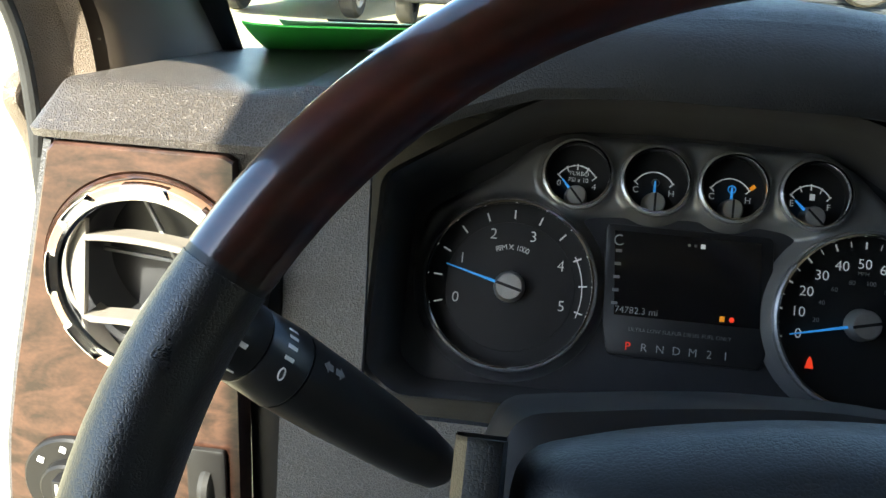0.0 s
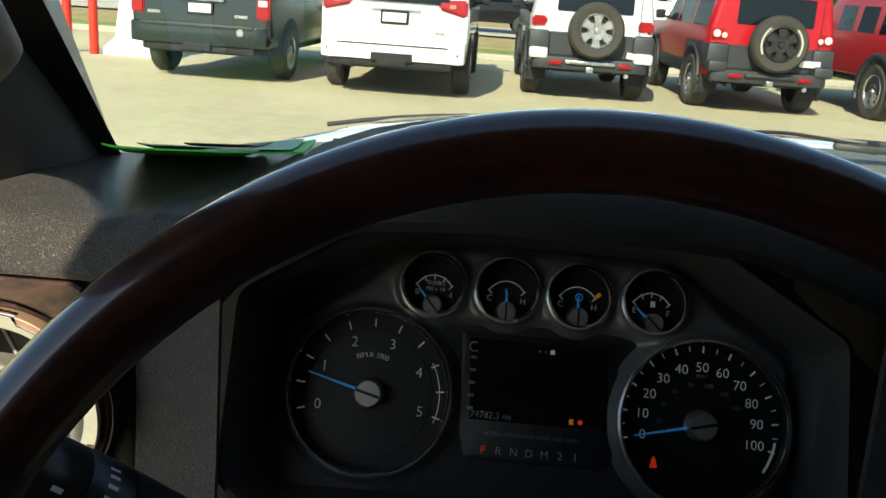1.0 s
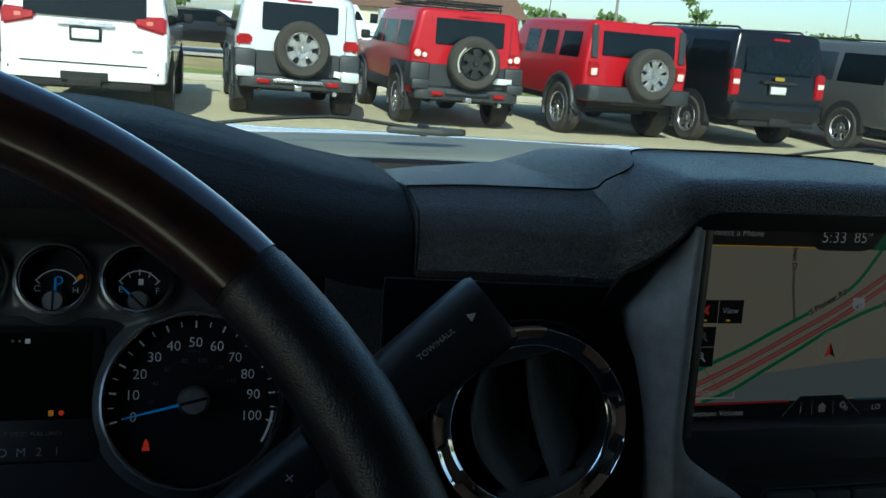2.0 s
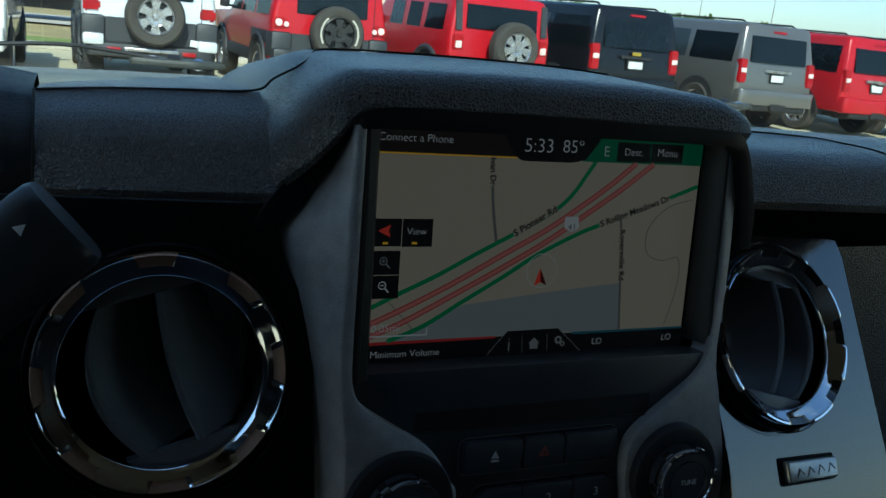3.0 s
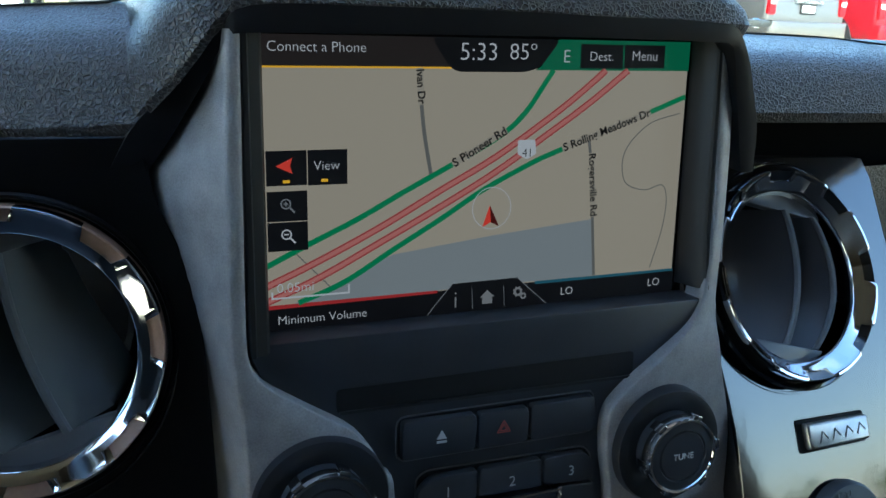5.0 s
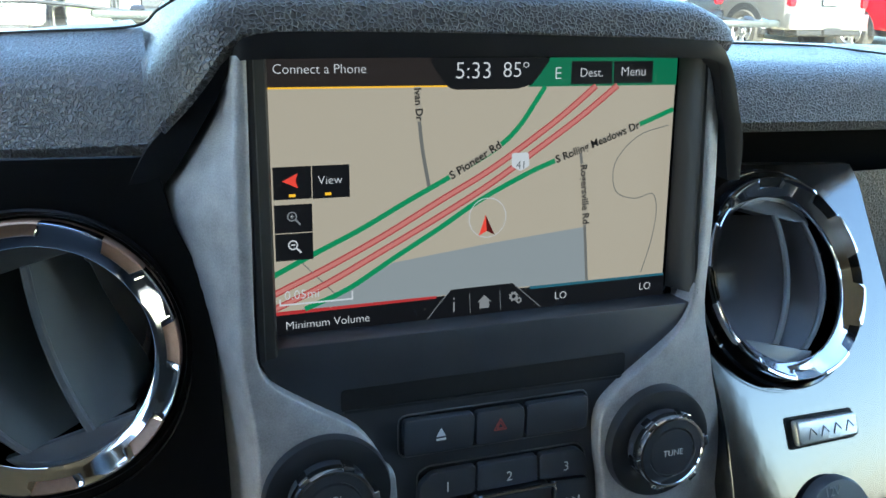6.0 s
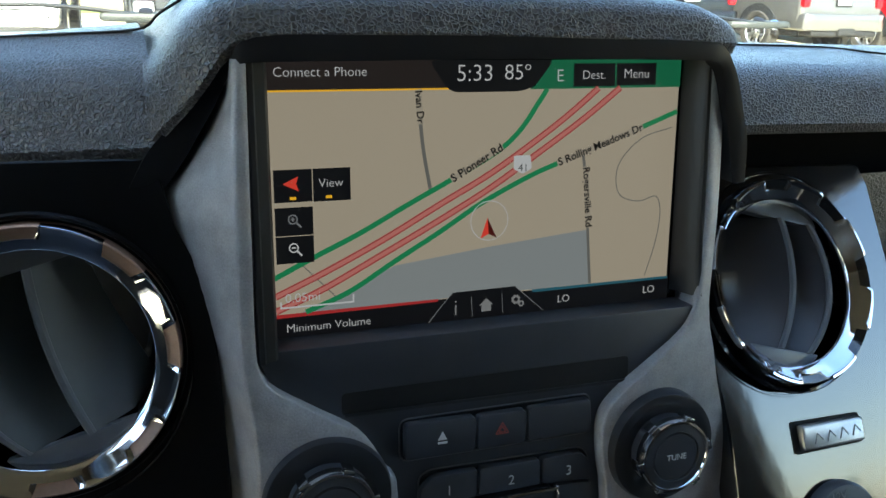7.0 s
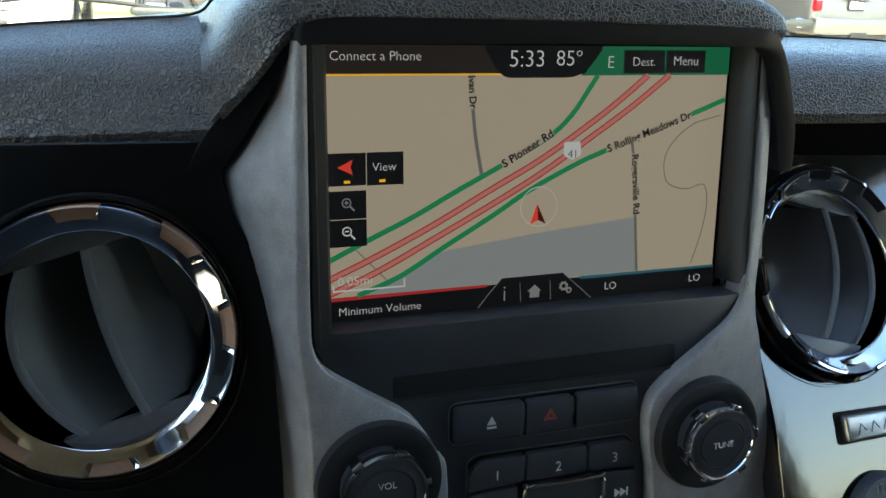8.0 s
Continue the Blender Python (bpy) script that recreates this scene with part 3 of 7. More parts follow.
lip = [(-0.222, 0.062, 1.352, 1.372), (-0.19, 0.062, 1.365, 1.388), (-0.14, 0.060, 1.392, 1.413), (-0.10, 0.058, 1.406, 1.428), (-0.05, 0.056, 1.410, 1.436), (0.05, 0.056, 1.410, 1.436),
       (0.10, 0.058, 1.406, 1.428), (0.14, 0.060, 1.392, 1.418), (0.19, 0.064, 1.372, 1.408), (0.229, 0.066, 1.366, 1.404)]
rows_ = []
for i in range(27):
    x = -0.222 + 0.451 * i / 26
    zt, = lerp_table(hood_top, x)
    yl, zl, zf = lerp_table(lip, x)
    prof = [(yl + 0.012, zl - 0.002), (yl + 0.003, zl), (yl, zl + 0.006), (yl + 0.002, zf - 0.006), (yl + 0.010, zf + 0.004), (yl + 0.026, (zf * 0.3 + zt * 0.7)), (0.108, zt - 0.0006), (0.16, zt), (0.21, zt - 0.004),
            (0.27, zt - 0.016), (0.34, max(1.386, zt - 0.045)), (0.43, 1.376)]
    outer_end = [(0.074, 1.3675), (0.064, 1.3675), (0.0605, 1.3725), (0.066, 1.3785), (0.077, 1.3905), (0.088, 1.3990), (0.125, 1.3990), (0.16, 1.3980), (0.21, 1.396), (0.27, 1.392), (0.34, 1.387), (0.43, 1.378)]
    w = min(1.0, max(0.0, (x + 0.222) / 0.055))
    w = w * w * (3 - 2 * w)
    rows_.append((x, [(a[0] + (b[0] - a[0]) * w, a[1] + (b[1] - a[1]) * w) for a, b in zip(outer_end, prof)]))
pad([(x, smooth_path(p[5:], 3)) for x, p in rows_ if x > -0.16], name="instrument_hood", label="hood over the instruments, vinyl darkened as if shaded", material=M["hood"], open_below=True)
pad([(x, p) for x, p in rows_ if x < -0.145], name="hood_end", open_below=True)
front = []
for x, p in rows_:
    if x > -0.16:
        q = p[:3] + smooth_path(p[3:6], 3)
        front.append([(x, y, z) for y, z in q] + [(x, p[5][0], p[5][1] - 0.005), (x, p[4][0] + 0.012, p[4][1] - 0.006), (x, p[0][0] + 0.012, p[0][1] + 0.002)])
part("hood_front", loft(front), M["hood_front"], dashboard, "front of the instrument hood, darkened as if shaded")
# pad between the instrument hood and the centre stack
def ridge(y_low, z_low, y_top, z_top, y_seam, z_seam, r, fall=(0.008, 0.036)):
    return roll(y_low, z_low, y_top, z_top, y_seam, z_seam, r) + [(0.20, z_seam - fall[0]), (0.32, z_seam - fall[1]), (0.43, 1.371)]
pad([(0.2305, ridge(0.058, 1.381, 0.066, 1.411, 0.100, 1.4205, 0.011)), (0.26, ridge(0.043, 1.3845, 0.052, 1.4145, 0.087, 1.4245, 0.011)), (0.29, ridge(0.026, 1.3880, 0.036, 1.4175, 0.072, 1.4275, 0.011)),
     (0.3235, ridge(0.004, 1.3930, 0.017, 1.421, 0.052, 1.431, 0.011))], name="inner_pad")
# hood over the centre screen: x, top, lower edge, front
rows_ = []
HOOD = [(0.3215, 1.421, 1.394, 0.006), (0.3259, 1.4282, 1.3999, 0.0007), (0.3307, 1.4374, 1.4063, -0.0058), (0.3363, 1.4454, 1.4137, -0.0118), (0.342, 1.4509, 1.4223, -0.017), (0.3478, 1.4538, 1.4301, -0.019),
        (0.3574, 1.455, 1.4339, -0.02), (0.3971, 1.4564, 1.4348, -0.02), (0.4455, 1.4568, 1.4346, -0.02), (0.4939, 1.4562, 1.4337, -0.02), (0.5278, 1.4542, 1.4326, -0.019), (0.5384, 1.4518, 1.432, -0.018),
        (0.5462, 1.4484, 1.4316, -0.016), (0.5521, 1.4446, 1.4314, -0.013), (0.5561, 1.4402, 1.4312, -0.008), (0.5587, 1.4353, 1.431, -0.002)]      # x, top, lower edge, front
for x, zt, zl, yf in smooth_path(HOOD, 3):
    drop = 0.0055 * min(1.0, max(0.0, (zt - 1.421) / 0.03))
    rows_.append((x, ridge(yf + 0.001, zl, yf + 0.004, zt - drop, 0.08, zt - drop + 0.001, min(0.010, (zt - zl) * 0.42), (0.008 + drop * 1.5, 0.036 + drop * 2.0))))
pad(rows_, name="screen_hood", label="black grained hood above the centre screen")
# smooth black band that follows the lower edge of the hood down to the vents
BAND = [(0.3121, 1.3771, 0.3245, 1.3771, 0.006), (0.3208, 1.3931, 0.333, 1.3898, 0.004), (0.3294, 1.4032, 0.3386, 1.3996, 0.002), (0.3381, 1.4149, 0.3441, 1.4108, -0.004), (0.3469, 1.4309, 0.3494, 1.4239, -0.014),
        (0.3569, 1.4357, 0.356, 1.4268, -0.0185), (0.3962, 1.4366, 0.3962, 1.4273, -0.0185), (0.444, 1.4363, 0.444, 1.4277, -0.0185), (0.4919, 1.4356, 0.4919, 1.4275, -0.0185), (0.5301, 1.4342, 0.5282, 1.427, -0.0185),
        (0.5419, 1.4324, 0.5395, 1.4261, -0.0175), (0.5528, 1.4207, 0.5462, 1.4202, -0.014), (0.5605, 1.4038, 0.5517, 1.4037, -0.012), (0.5659, 1.3911, 0.5566, 1.3911, -0.01), (0.569, 1.3729, 0.5626, 1.3729, -0.008)]      # outer x and z, inner x and z, front
part("hood_band", loft([[(a, y, b), (a * 0.5 + c * 0.5, y - 0.0006, b * 0.5 + d * 0.5), (c, y, d), (c, y + 0.010, d), (a, y + 0.010, b)] for a, b, c, d, y in smooth_path(BAND, 4)]), M["band"], dashboard, "smooth black band under the screen hood")
# passenger pad
pad([(0.5675, ridge(0.006, 1.3935, 0.019, 1.4195, 0.075, 1.4245, 0.012)), (0.70, ridge(0.010, 1.391, 0.024, 1.417, 0.08, 1.422, 0.012)), (0.95, ridge(0.030, 1.386, 0.045, 1.413, 0.10, 1.418, 0.012)),
     (1.15, ridge(0.055, 1.378, 0.07, 1.403, 0.12, 1.408, 0.012)), (1.27, ridge(0.075, 1.368, 0.09, 1.390, 0.13, 1.395, 0.012))], name="passenger_pad")
# fine seams in the pads
for pts in ([(0.2300, 0.0595, 1.382), (0.2302, 0.0640, 1.409), (0.2302, 0.075, 1.4155), (0.2300, 0.099, 1.4208)],
            [(0.230, 0.100, 1.4205), (0.26, 0.0870, 1.4245), (0.29, 0.072, 1.4275), (0.321, 0.053, 1.4312), (0.3295, 0.050, 1.4375), (0.3405, 0.046, 1.4448), (0.347, 0.055, 1.4478), (0.36, 0.08, 1.4507), (0.40, 0.08, 1.4522), (0.445, 0.08, 1.4526), (0.49, 0.08, 1.4521), (0.525, 0.08, 1.4502)],
            [(0.60, 0.078, 1.4238), (0.66, 0.079, 1.4228), (0.695, 0.072, 1.4212), (0.702, 0.030, 1.4185), (0.703, 0.014, 1.400), (0.703, 0.011, 1.391)]):
    part("seam", tube([(x, y, z + 0.0003) for x, y, z in smooth_path(pts, 5)], 0.0006, 6), M["seam"], dashboard)

# lower panels behind the wheel and beneath the pads
def panel_grid(name, cols, prof, material, label=""):
    """A bent panel: columns x, rows (y, z), 6 mm thick."""
    bm = bmesh.new()
    g = [[bm.verts.new((x, y, z)) for x in cols] for y, z in prof]
    for a, b in zip(g, g[1:]):
        for i in range(len(cols) - 1):
            bm.faces.new((a[i], a[i + 1], b[i + 1], b[i]))
    bmesh.ops.recalc_face_normals(bm, faces=bm.faces)
    bmesh.ops.solidify(bm, geom=bm.faces[:], thickness=0.006)
    return part(name, bm, material, dashboard, label)


KNEE = [(0.090, 1.372), (0.086, 1.33), (0.080, 1.26), (0.074, 1.213)]
panel_grid("knee_panel", (-0.234, -0.21, -0.186), KNEE, M["dash_low"], "grey grained panel beside the instruments")
panel_grid("knee_panel", (0.186, 0.21, 0.226), KNEE, M["dash_low"])
panel_grid("knee_panel", (-0.234, -0.12, 0.0, 0.12, 0.226), [(0.074, 1.2125), (0.066, 1.16), (0.058, 1.10), (0.05, 1.0), (0.05, 0.85)], M["dash_low"])
part("dark_gap", box((-0.256, 0.082, 0.85), (-0.235, 0.10, 1.368), 0.003), M["black"], dashboard)

# ---- instrument cluster ----
CF = pose(0, 0.179, 1.258, -24)
cluster = thing("instrument_cluster", CF, "dark instrument cluster with round chrome-ringed gauges, lit dimly", "gauges")
front = [(-0.183, 0.0555), (-0.093, 0.1112), (-0.046, 0.1140), (0.046, 0.1140), (0.093, 0.1112), (0.183, 0.0555), (0.184, -0.057), (0.165, -0.071), (0.11, -0.069), (0.0, -0.069), (-0.11, -0.069), (-0.165, -0.071), (-0.184, -0.057)]
outer = rounded(front, [0.008, 0.02, 0.02, 0.02, 0.02, 0.008] + [0.008] * 7, 3)


def shrink(pts, k, kz, y, dz=0.0):
    return [(x * k, y, z * kz + dz) for x, z in pts]


part("bezel_flange", loft([shrink(outer, 1.03, 1.035, -0.0735), shrink(outer, 1.03, 1.035, -0.0742), shrink(outer, 1.012, 1.015, -0.0752), shrink(outer, 1.0125, 1.0155, -0.0740)], caps=False), M["hood_front"], cluster, "black outer flange")
rim_dish = loft([shrink(outer, 1.012, 1.015, -0.0748), shrink(outer, 1.0, 1.0, -0.070), shrink(outer, 0.992, 0.985, -0.055), shrink(outer, 0.968, 0.95, -0.014), shrink(outer, 0.945, 0.93, -0.003), shrink(outer, 0.90, 0.9, 0.0)], caps=False)
part("bezel", rim_dish, M["bezel_wall"], cluster, "dark bezel walls")
part("backing", prism([(x * 0.96, z * 0.96) for x, z in outer], 0.0, 0.004), M["cluster"], cluster)
# raised grey shroud that joins the four small gauges and swells round the large ones
RISE = 0.0175      # how far the rims stand in front of the dial plate
DIALS = ((-0.1080, 0.0005, 0.0537), (0.1148, -0.0014, 0.0547), (-0.0707, 0.0757, 0.0205), (-0.0206, 0.0757, 0.0205), (0.0281, 0.0757, 0.0205), (0.0786, 0.0757, 0.0205))
SH = rounded([(-0.176, 0.005), (-0.168, 0.046), (-0.122, 0.074), (-0.098, 0.097), (-0.071, 0.1045), (0.0, 0.1060), (0.078, 0.1045), (0.104, 0.097), (0.128, 0.074), (0.172, 0.046), (0.178, 0.005),
              (0.150, 0.020), (0.0862, 0.0425), (0.0721, 0.0483), (0.0476, 0.0514), (-0.005, 0.0520), (-0.0548, 0.0490), (-0.0761, 0.0444), (-0.150, 0.020)], 0.010, 3)


def inside(poly, x, z):
    """Signed distance to a polygon's edge, positive inside."""
    best, odd = 1e9, False
    for (ax_, az), (bx, bz) in zip(poly, poly[1:] + poly[:1]):
        ex, ez = bx - ax_, bz - az
        t = max(0.0, min(1.0, ((x - ax_) * ex + (z - az) * ez) / (ex * ex + ez * ez)))
        best = min(best, math.hypot(x - ax_ - t * ex, z - az - t * ez))
        if (az > z) != (bz > z) and x < ax_ + (z - az) * ex / ez:
            odd = not odd
    return best if odd else -best


def swell(x, z):
    """Height of the moulded shroud in front of the dial plate."""
    def ease(t):
        t = max(0.0, min(1.0, t))
        return t * t * (3 - 2 * t)
    h = 0.62 * RISE * ease((inside(SH, x, z) + 0.002) / 0.008)
    for gx, gz, R in DIALS:
        d = math.hypot(x - gx, z - gz) - R
        h = max(h, RISE * (0.35 + 0.65 * ease(1 - (d - 0.001) / 0.009)) * ease(1 - (d - 0.001) / (0.022 if R > 0.03 else 0.014)))
    return h


NX, NZ = 210, 104
bm = bmesh.new()
grid = []
for i in range(NX + 1):
    col = []
    for k in range(NZ + 1):
        x, z = -0.179 + 0.358 * i / NX, -0.066 + 0.176 * k / NZ
        for gx, gz, R in DIALS:      # pull the nearest points onto the rims
            d = math.hypot(x - gx, z - gz)
            if abs(d - R) < 0.0013:
                x, z = gx + (x - gx) * R / d, gz + (z - gz) * R / d
        col.append(bm.verts.new((x, -0.004 - swell(x, z), z)))
    grid.append(col)
heights = np.array([[v.co.y for v in col] for col in grid])
rims = np.array([[min(abs(math.hypot(v.co.x - gx, v.co.z - gz) - R) for gx, gz, R in DIALS) < 0.0003 for v in col] for col in grid])
soft = heights.copy()
for _ in range(4):
    blur = soft.copy()
    blur[1:-1, 1:-1] = (soft[1:-1, 1:-1] * 4 + soft[2:, 1:-1] + soft[:-2, 1:-1] + soft[1:-1, 2:] + soft[1:-1, :-2]) / 8
    soft = np.where(rims, heights, blur)
for col, ys in zip(grid, soft):
    for v, y in zip(col, ys):
        v.co.y = y
bezel_line = [(x * 0.965, z * 0.955) for x, z in outer]
low = bmesh.new()
for i in range(NX):
    for k in range(NZ):
        q = (grid[i][k], grid[i + 1][k], grid[i + 1][k + 1], grid[i][k + 1])
        cx, cz = sum(v.co.x for v in q) / 4, sum(v.co.z for v in q) / 4
        if inside(bezel_line, cx, cz) > 0 and all(math.hypot(cx - gx, cz - gz) > R - 0.0004 for gx, gz, R in DIALS):
            bm.faces.new(q)
        if inside(bezel_line, cx, cz) > 0 and all(math.hypot(cx - gx, cz - gz) > R + 0.0012 for gx, gz, R in DIALS):      # flat black floor between the gauges
            low.faces.new([low.verts.new((v.co.x, -0.0083, v.co.z)) for v in q])
bmesh.ops.delete(bm, geom=[v for v in bm.verts if not v.link_faces], context="VERTS")
bmesh.ops.remove_doubles(low, verts=low.verts, dist=1e-6)
part("shroud", bm, M["cluster"], cluster, "satin grey shroud that swells round the gauges", angle=60)
part("floor_panel", low, M["soft_black"], cluster, "flat black panel between the gauges")


def gauge(name, x, z, R, label):
    g = new(name)
    g.parent, g.matrix_basis = cluster, Matrix.Translation((x, 0, z))
    g["label"] = label
    up = -RISE
    part("collar", lathe([(R + 0.0030, up - 0.0020), (R + 0.0022, up - 0.0052), (R + 0.0008, up - 0.0058), (R + 0.0002, up - 0.0050)], 64, m=Matrix.Translation((0, 0, 0.0015))), M["collar"], g)
    part("chrome_ring", lathe([(R + 0.0008, up - 0.0046), (R + 0.0005, up - 0.0064), (R - 0.0006, up - 0.0064), (R - 0.0010, up - 0.0046), (R - 0.0010, up - 0.0030)], 72, m=Matrix.Translation((0, 0, 0.0015))), M["chrome"], g, "thin chrome ring")
    part("well", lathe([(R - 0.0008, up - 0.0040), (R + 0.0004, up * 0.5 - 0.006), (R + 0.0012, -0.0072)], 64, m=Matrix.Translation((0, 0, 0.0012))), M["black"], g)
    part("dial", disc(R + 0.0020, -0.0073, 64), M["face"], g)
    return g


def tick(g, ang, r0, r1, w, material=None, name="tick"):
    a = radians(ang)
    part(name, strip([(r0 * math.cos(a), r0 * math.sin(a)), (r1 * math.cos(a), r1 * math.sin(a))], w, -0.0082), material or M["gauge_print"], g, smooth=False)


def pointer(g, ang, length, hub, w, hx=0.0, hz=0.0):
    m = Matrix.Translation((hx, 0, hz)) @ pose(0, 0, 0, 0, -ang, 0)
    bm = prism([(0, -w), (length, -w * 0.35), (length, w * 0.35), (0, w)], -0.0145, -0.0128, 0.0002, m=m)
    part("needle", bm, M["needle"], g, "bright blue needle")
    cap = part("hub_cap", lathe([(0.0, -0.0215), (hub * 0.86, -0.0215), (hub, -0.0195), (hub, -0.012), (hub * 1.1, -0.009)], 32, m=Matrix.Translation((hx, 0, hz))), M["hubcap"], g, "brushed silver hub cap")
    part("hub_slot", box((-hub * 0.92, -0.0220, -hub * 0.10), (hub * 0.92, -0.0212, hub * 0.10), m=m), M["black"], cap)


def numeral(g, body, x, z, size, material=None):
    text("numeral", body, size, Matrix.Translation((x, -0.0082, z)), material or M["gauge_print"], g)


# rev counter
g = gauge("rev_counter", -0.1080, -0.001, 0.0537, "rev counter marked 0 to 5")
part("inner_disc", lathe([(0.0, -0.0080), (0.0425, -0.0080), (0.0428, -0.0076)], 48), M["inner_face"], g)
A0, A1 = 196.5, -15.5
for k in range(11):
    ang = A0 + (A1 - A0) * k / 10
    tick(g, ang, 0.0452, 0.0508, 0.0010)
    if k % 2 == 0:
        a = radians(ang)
        text("numeral", str(k // 2), 0.0100, Matrix.Translation((0.0362 * math.cos(a), -0.0095, 0.0362 * math.sin(a))), M["gauge_print"], g)
for k, ch in enumerate("RPM X 1000"):
    a = radians(112 - 44 * k / 9)
    text("legend", ch, 0.0052, Matrix.Translation((0.026 * math.cos(a), -0.0095, 0.026 * math.sin(a))) @ pose(0, 0, 0, 0, 90 - math.degrees(a), 0), M["gauge_print"], g)
part("scale_arc", strip([(0.0475 * math.cos(radians(a)), 0.0475 * math.sin(radians(a))) for a in range(30, -25, -5)], 0.0006, -0.0082), M["gauge_print"], g)
pointer(g, 165, 0.0437, 0.0095, 0.0011)
# speedometer
g = gauge("speedometer", 0.1148, -0.0029, 0.0547, "speedometer marked 0 to 100 mph")
S0, S1 = 194.0, -15.5
for k in range(21):
    ang = S0 + (S1 - S0) * k / 20
    tick(g, ang, 0.0485 if k % 2 == 0 else 0.0495, 0.0530, 0.0011 if k % 2 == 0 else 0.0006)
    if k % 2 == 0:
        a = radians(ang)
        numeral(g, str(k * 5), 0.0385 * math.cos(a), 0.0385 * math.sin(a), 0.0092)
for k, v in enumerate((20, 40, 60, 80, 100, 120, 140)):
    a = radians(S0 - 15 - 25 * k)
    numeral(g, str(v), 0.027 * math.cos(a), 0.027 * math.sin(a), 0.0042, M["dim_print"])
numeral(g, "MPH", 0, 0.0325, 0.0036, M["dim_print"])
part("scale_arc", strip([(0.0515 * math.cos(radians(a)), 0.0515 * math.sin(radians(a))) for a in range(-8, -34, -4)], 0.0016, -0.0082), M["gauge_print"], g)
pointer(g, 193, 0.045, 0.0095, 0.0011)
# seat-belt warning, a red seated shape reduced to a plain mark
part("warning_lamp", prism([(-0.0026, -0.0035), (0.0026, -0.0035), (0.0014, 0.002), (0.0, 0.0042), (-0.0012, 0.002)], -0.0087, -0.0083, m=Matrix.Translation((-0.0290, 0, -0.027))), M["red_glow"], g, "lit red warning mark")
# four small gauges
for nm, x, marks, ang, extra, lab in (("boost_gauge", -0.0712, ("0", "4"), 131, "TURBO\nPSI x 10", "small turbo pressure gauge"), ("coolant_gauge", -0.0212, ("C", "H"), 90, "", "small coolant temperature gauge"),
                                      ("oil_gauge", 0.0275, ("C", "H"), 90, "", "small transmission temperature gauge with yellow end mark"), ("fuel_gauge", 0.0780, ("E", "F"), 136, "", "small fuel gauge reading empty")):
    g = gauge(nm, x + 0.0006, 0.0742, 0.0205, lab)
    hz = -0.0125
    arc = [(0.0138 * 1.12 * math.cos(radians(a)), -0.0095 + 0.0165 * 1.12 * math.sin(radians(a))) for a in range(142, 37, -8)]
    part("scale_arc", strip(arc, 0.0007, -0.0082), M["gauge_print"], g)
    for a in ((142, 116, 90, 64, 38) if marks[0] in "0E" else (142, 38)):
        c = Vector((0.0155 * math.cos(radians(a)), -0.0095 + 0.0185 * math.sin(radians(a))))
        d = Vector((0.0155 * math.cos(radians(a)), 0.0185 * math.sin(radians(a)))).normalized()
        part("tick", strip([tuple(c - d * 0.003), tuple(c + d * 0.001)], 0.0007, -0.0082), M["gauge_print"], g, smooth=False)
    numeral(g, marks[0], -0.0115, -0.0035, 0.0058)
    numeral(g, marks[1], 0.0115, -0.0045, 0.0058)
    if extra:
        for i, row in enumerate(extra.split("\n")):
            numeral(g, row, 0.001, 0.0035 - 0.0042 * i, 0.0040, M["gauge_print"])
    if nm == "oil_gauge":
        part("end_mark", strip([(0.0125, 0.003), (0.0155, 0.0055)], 0.0025, -0.0084), M["amber_glow"], g, "yellow end mark")
    if nm in ("oil_gauge", "coolant_gauge"):
        part("symbol", lathe([(0.0020, -0.0084), (0.0027, -0.0084)], 20, m=Matrix.Translation((0.001, 0, 0.002))), M["needle"] if nm == "oil_gauge" else M["dim_print"], g)
    if nm == "fuel_gauge":
        part("pump_symbol", prism([(-0.0016, -0.002), (0.0016, -0.002), (0.0016, 0.002), (-0.0016, 0.002)], -0.0085, -0.0082, m=Matrix.Translation((0.001, 0, 0.0015))), M["gauge_print"], g)
    pointer(g, ang, 0.0150, 0.0068, 0.0012, 0.0, hz)
M["half_print"] = mat("soft_white_print", (0.36, 0.36, 0.36), 0.6, vary=0)
M["faint_red"] = mat("faint_red_lamp", (0.10, 0.006, 0.004), 0.5, vary=0, emit=(1, 0.06, 0.02), strength=0.012)
# message display between the dials
part("display_frame", prism(rounded([(-0.0485, 0.047), (0.058, 0.047), (0.0605, -0.018), (0.056, -0.0385), (-0.041, -0.0385), (-0.046, -0.018)], 0.004, 3), -0.011, 0.0, 0.0015), M["black"], cluster, "black frame of the message display")
disp = part("display", prism([(-0.043, 0.0425), (0.050, 0.0425), (0.053, -0.012), (-0.039, -0.012)], -0.0118, -0.0112), M["lcd"], cluster, "dark message display")
def ctext(body, size, x, z, material=None, align="CENTER", y=-0.0121):
    text("legend", body, size, Matrix.Translation((x, y, z)), material or M["dim_print"], disp, align=align)
ctext("74782.3 mi", 0.0062, -0.039, -0.0085, M["half_print"], "LEFT")
ctext("ULTRA LOW SULFUR DIESEL FUEL ONLY", 0.0036, 0.0035, -0.0205, y=-0.0116)
for k, ch in enumerate("PRNDM21"):
    ctext(ch, 0.0075, -0.0285 + 0.0103 * k, -0.0317, M["red_glow"] if ch == "P" else M["half_print"], y=-0.0116)
part("page_mark", box((0.0120, -0.0124, 0.0355), (0.0150, -0.0120, 0.0385)), M["gauge_print"], disp)
for i, x in enumerate((0.004, 0.008)):
    part("page_mark", box((x, -0.0124, 0.0363), (x + 0.0016, -0.0120, 0.0378)), M["dim_print"], disp)
